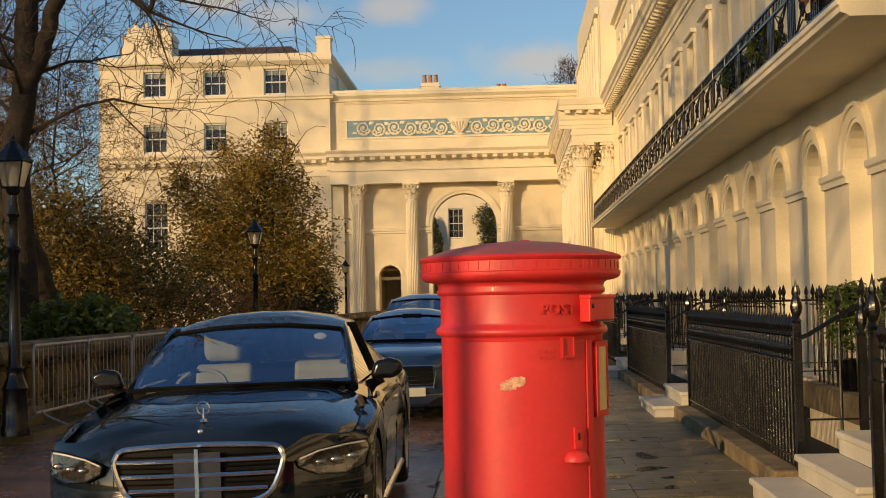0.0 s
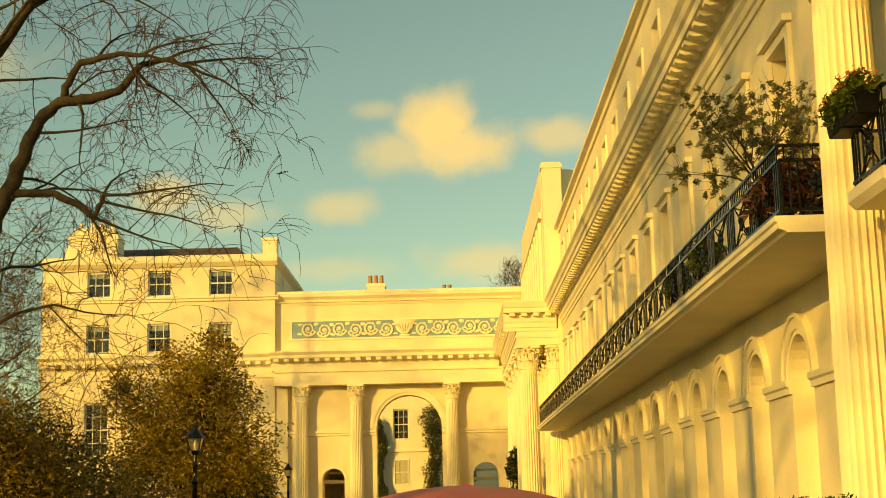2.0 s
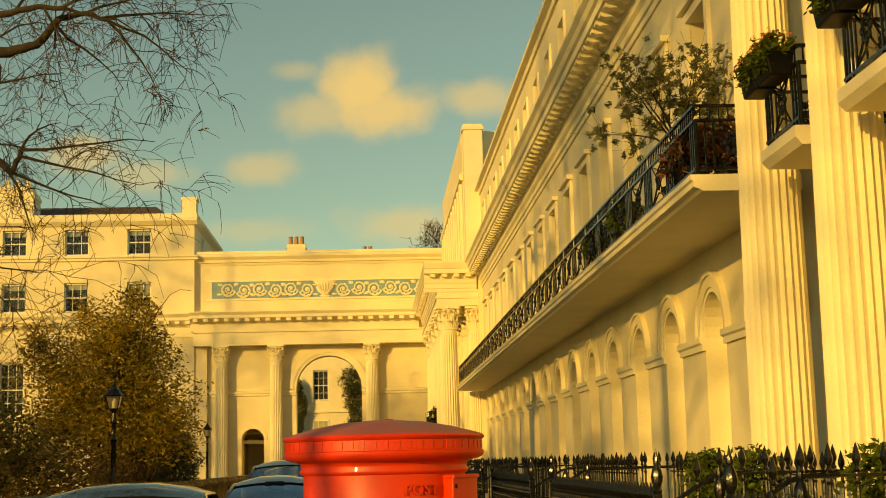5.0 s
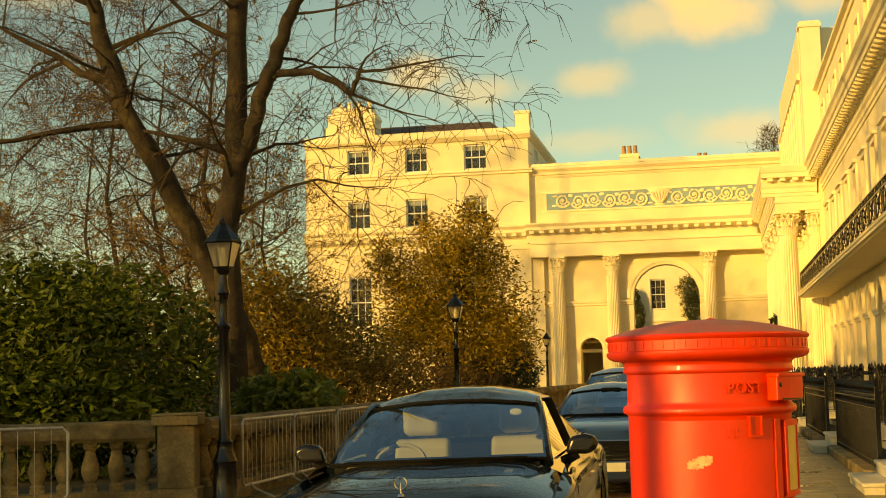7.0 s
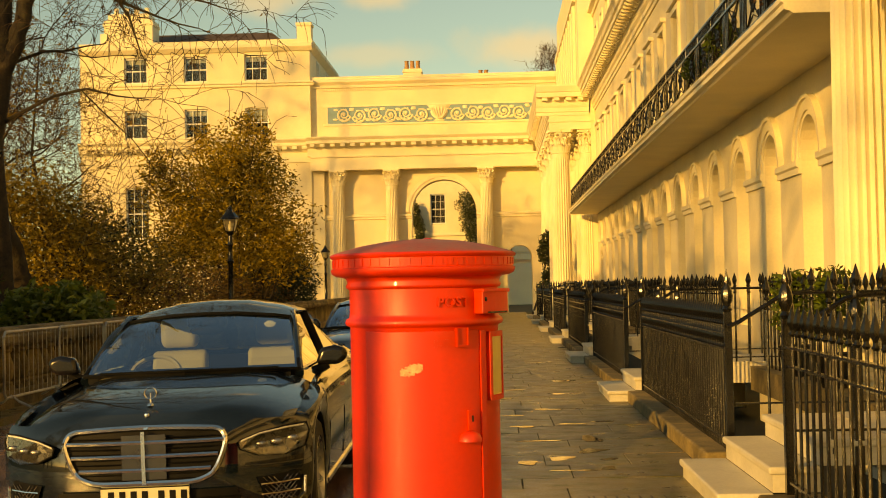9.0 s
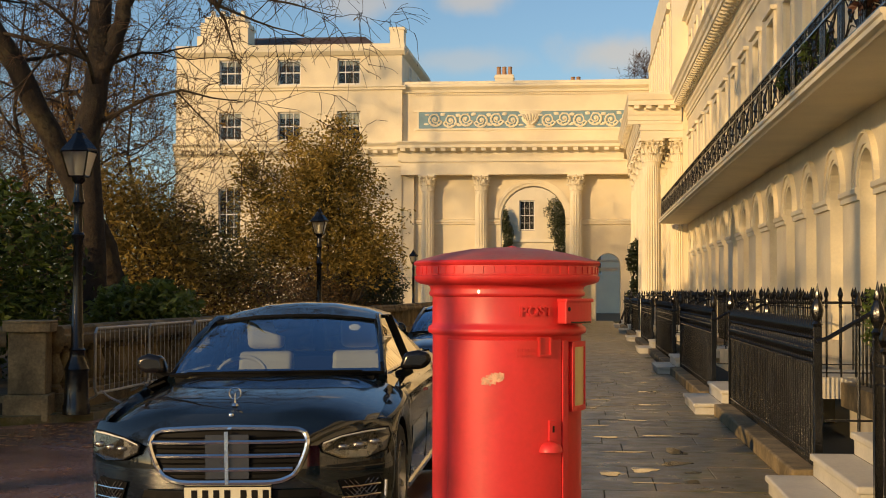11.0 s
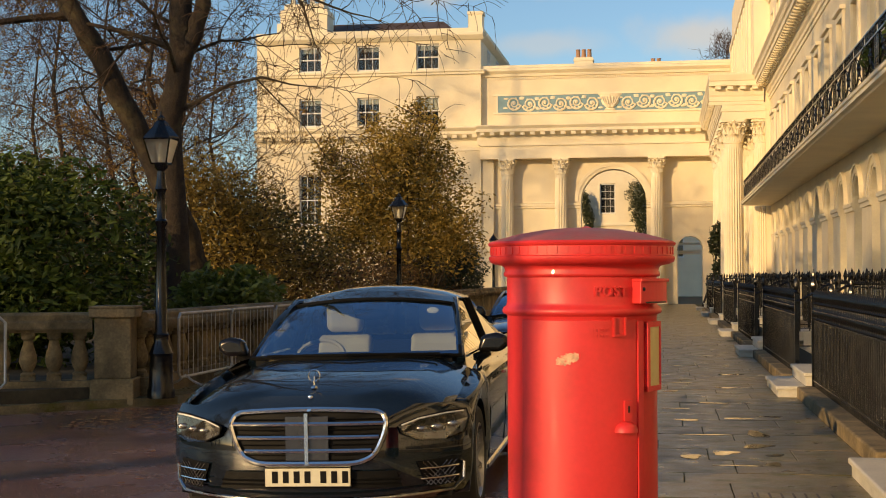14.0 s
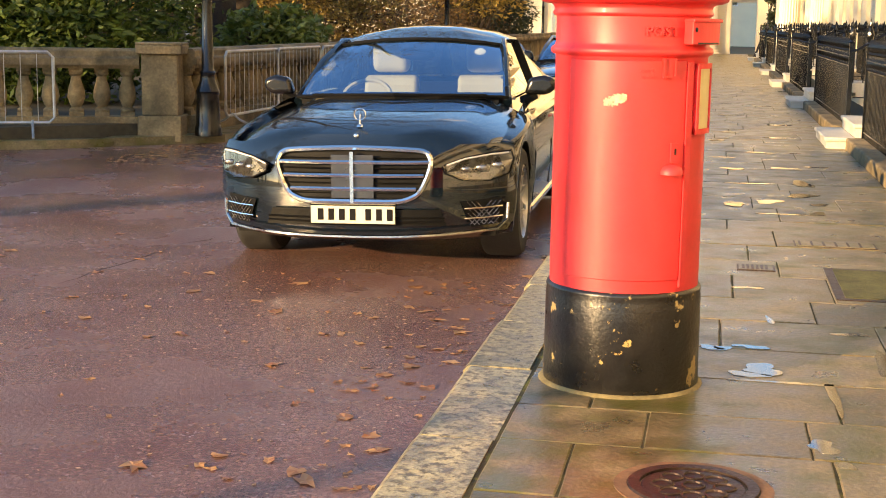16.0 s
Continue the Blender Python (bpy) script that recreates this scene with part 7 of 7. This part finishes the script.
# tar seam across the road
seam_rng = np.random.default_rng(9)
SEAM = Shape()
a, b = Vector((-3.6, 6.2, -0.129)), Vector((-3.1, 9.8, -0.129))
line = [a.lerp(b, i / 16) + Vector((0.03 * seam_rng.normal(), 0, 0)) for i in range(17)]
SEAM.tube(line, [0.008 + 0.004 * seam_rng.random() for _ in line], 6)
tagged(part("tar_seam", SEAM, material("tar", (0.05, 0.028, 0.022), 0.7, var=0.3, scale=12, fine=60, bump=0.5)), "dark tar seam across the asphalt", "tar seam", kind="structure")

# rain water standing on the flags and in their joints
WATER = material("rain_water", (0.10, 0.09, 0.07), 0.06, var=0.2, scale=5, fine=30, bump=0.0, spec=1.0, rough_var=0.03)


def puddle(x, y, w, h, seed):
    """Thin film of water with a ragged rim, w and h its half sizes."""
    q_ = np.random.default_rng(seed)
    ph = q_.random(6) * 6.28
    rim = []
    for j in range(44):
        a = 2 * math.pi * j / 44
        q = 1 + 0.26 * math.sin(2 * a + ph[0]) + 0.16 * math.sin(3 * a + ph[1]) + 0.10 * math.sin(5 * a + ph[2]) + 0.03 * math.sin(9 * a + ph[3])
        rim.append((x + w * q * math.cos(a), y + h * max(0.2, q) * math.sin(a), -0.006))
    ob = part("puddle", Shape().prism(rim, (0, 0, 0.0088)), WATER, pavement)
    return ob


for i, (x, y, w, h) in enumerate(((0.43, 5.37, 0.085, 0.085), (0.37, 5.27, 0.07, 0.045), (0.50, 6.45, 0.022, 0.13), (0.41, 7.22, 0.07, 0.03), (0.69, 5.0, 0.022, 0.22), (0.57, 5.17, 0.30, 0.012), (0.94, 5.62, 0.03, 0.22), (0.60, 4.32, 0.05, 0.07), (0.66, 4.12, 0.035, 0.03),
                                  (0.27, 5.72, 0.03, 0.05), (0.40, 5.78, 0.08, 0.03), (0.86, 6.15, 0.07, 0.04), (0.22, 5.72, 0.05, 0.04), (1.0, 12.5, 0.14, 0.30), (0.55, 12.4, 0.30, 0.05), (0.38, 10.85, 0.14, 0.14), (0.66, 11.1, 0.14, 0.18), (0.95, 11.6, 0.18, 0.18),
                                  (1.05, 11.0, 0.10, 0.1), (0.8, 10.35, 0.3, 0.05), (1.0, 10.45, 0.10, 0.12), (0.4, 13.7, 0.2, 0.1), (0.9, 13.9, 0.16, 0.1), (1.25, 14.1, 0.14, 0.12), (0.3, 14.9, 0.16, 0.1), (0.7, 15.6, 0.2, 0.1), (0.25, 17.2, 0.12, 0.15), (0.95, 17.8, 0.25, 0.1), (0.4, 18.6, 0.2, 0.1), (1.1, 20.2, 0.2, 0.2), (0.45, 22.2, 0.25, 0.15), (0.9, 25, 0.3, 0.2), (0.3, 28, 0.3, 0.2))):
    puddle(x, y, w * (0.7 if y > 8 else 1), h * (0.7 if y > 8 else 1), 300 + i)

IRONRUST = material("rusty_iron", (0.055, 0.032, 0.022), 0.45, 0.5, var=0.4, scale=9, fine=70, bump=0.6)
cov = thing("manhole_cover", "round rusty cast-iron cover with a raised pattern", "manhole cover", (0.175, 3.80, 0.0))
part("rim", Shape().lathe([(0.165, -0.03), (0.165, 0.009), (0.20, 0.009), (0.205, 0.0), (0.205, -0.03)], 40, caps=False), IRONRUST, cov)
s = Shape().lathe([(0.16, -0.03), (0.16, 0.002), (0.155, 0.004), (0.0005, 0.004)], 40)
part("plate", s, IRONRUST, cov)
for i in range(9):
    a = 2 * math.pi * i / 8
    q = 0.095 if i < 8 else 0
    s = Shape().tube([(q * math.cos(a) + 0.034 * math.cos(b), q * math.sin(a) + 0.034 * math.sin(b), 0.005) for b in [2 * math.pi * j / 14 for j in range(15)]], 0.005, 5)
    part("raised_ring", s, IRONRUST, cov)
part("collar", Shape().lathe([(0.205, -0.03), (0.205, 0.0035), (0.245, 0.002), (0.245, -0.03)], 36, caps=False), material("rust_stain_cement", (0.22, 0.12, 0.06), 0.7, var=0.3, scale=8, fine=50, bump=0.3), cov)
for x, y, w, h in ((0.47, 7.88, 0.11, 0.10), (1.0, 8.9, 0.26, 0.12)):
    c = thing("service_cover", "small rectangular iron service cover", "service cover", (x, y, 0), group="service covers")
    part("frame", Shape().box(-w, w, -h, h, -0.03, 0.004), IRONRUST, c)
    part("lid", Shape().box(-w + 0.012, w - 0.012, -h + 0.012, h - 0.012, -0.03, 0.0065), FLAG, c)
    for k in range(6):
        part("rib", Shape().box(-w + 0.03 + k * (w - 0.03) / 3, -w + 0.045 + k * (w - 0.03) / 3, -h + 0.03, h - 0.03, 0.0, 0.0085), IRONRUST, c)
gr = thing("area_grating", "iron-framed grating with mossy infill", "grating", (1.22, 7.48, 0.0))
part("frame", Shape().box(-0.36, 0.36, -0.49, 0.49, -0.03, 0.005), IRONRUST, gr)
part("infill", Shape().box(-0.31, 0.31, -0.44, 0.44, -0.03, 0.0075), material("mossy_infill", (0.10, 0.10, 0.035), 0.9, var=0.4, scale=6, fine=60, bump=0.6), gr)

# ---- kerb stones and flags ----
r_ = np.random.default_rng(8)
kerb = thing("kerb", "granite kerb stones with worn speckled tops", "kerb", kind="structure")
y = -14.0
while y < 71:
    ln = 0.85 + 0.25 * r_.random() if y < 30 else 2.5
    dx = 0.006 * r_.normal()
    s = Shape().prism([(KERB_X + dx, y + 0.006, -0.3), (KERB_X + 0.285 + dx, y + 0.006, -0.3), (KERB_X + 0.285 + dx, y + 0.006, -0.003 + 0.004 * r_.normal()), (KERB_X + 0.03 + dx, y + 0.006, 0.0), (KERB_X + 0.006 + dx, y + 0.006, -0.022)], (0, ln - 0.012, 0))
    part("kerb_stone", s, GRANITE, kerb)
    y += ln
NEAR_ROWS = [(3.62, 4.17, (-0.23, 0.62)), (4.17, 4.62, (0.0, 0.56)), (4.62, 5.18, (-0.22, 0.69)), (5.18, 5.73, (0.02, 0.94)), (5.73, 6.35, (0.26, 0.98)), (6.35, 6.9, (0.1, 0.72)), (6.9, 7.6, (0.33, 0.85)), (7.6, 8.15, (0.02, 0.6))]
rows_, y = [], -5.0
while y < 71:
    if y < 3.61:
        dep = min(0.48 + 0.28 * r_.random(), 3.62 - y)
    elif y < 8.1:
        y, e_, cuts = NEAR_ROWS[len([q for q in NEAR_ROWS if q[0] < y - 0.01])]
        rows_.append((y, e_, (KERB_X + 0.30, *cuts, 1.72)))
        y = e_
        continue
    else:
        dep = 0.48 + 0.28 * r_.random()
    xs = [KERB_X + 0.30]
    while xs[-1] < 1.70:
        w = 0.6 + 0.7 * r_.random()
        xs.append(xs[-1] + w if xs[-1] + w < 1.4 else 1.72)
    rows_.append((y, y + dep, tuple(xs)))
    y += dep
rest = Shape()
for y, y1_, xs in rows_:
    q = rest
    for x, x1_ in zip(xs, xs[1:]):
        z, tl = 0.0012 * r_.normal(), 0.0015 * r_.normal()
        g = 0.003 + 0.0015 * r_.random()
        # worn, slightly wavering edges
        rim = []
        cn = [(x + g, y + g), (x1_ - g, y + g), (x1_ - g, y1_ - g), (x + g, y1_ - g)]
        for k in range(4):
            p0, p1 = Vector(cn[k]), Vector(cn[(k + 1) % 4])
            n_ = 4 if y < 20 else 1
            for m in range(n_):
                p = p0.lerp(p1, m / n_) + Vector((0.0012 * r_.normal(), 0.0012 * r_.normal()))
                rim.append(p)
        mid = sum(rim, Vector((0, 0))) / len(rim)
        if y < 34:
            q = Shape()
        low = [(p.x, p.y, -0.03) for p in rim]
        lip = [(p.x, p.y, z - 0.004) for p in rim]
        top = [(p.x + 0.005 * (1 if p.x < mid.x else -1), p.y + 0.005 * (1 if p.y < mid.y else -1), z + (tl if p.x > mid.x else 0)) for p in rim]
        q.poly(*top)
        for k in range(len(rim)):
            m = (k + 1) % len(rim)
            q.poly(lip[k], lip[m], top[m], top[k]).poly(low[k], low[m], lip[m], lip[k])
        if y < 34:
            part("flagstone", q, FLAG, pavement)
ob = part("far_flagstones", rest, FLAG, pavement)
ob["kind"] = "stuff"
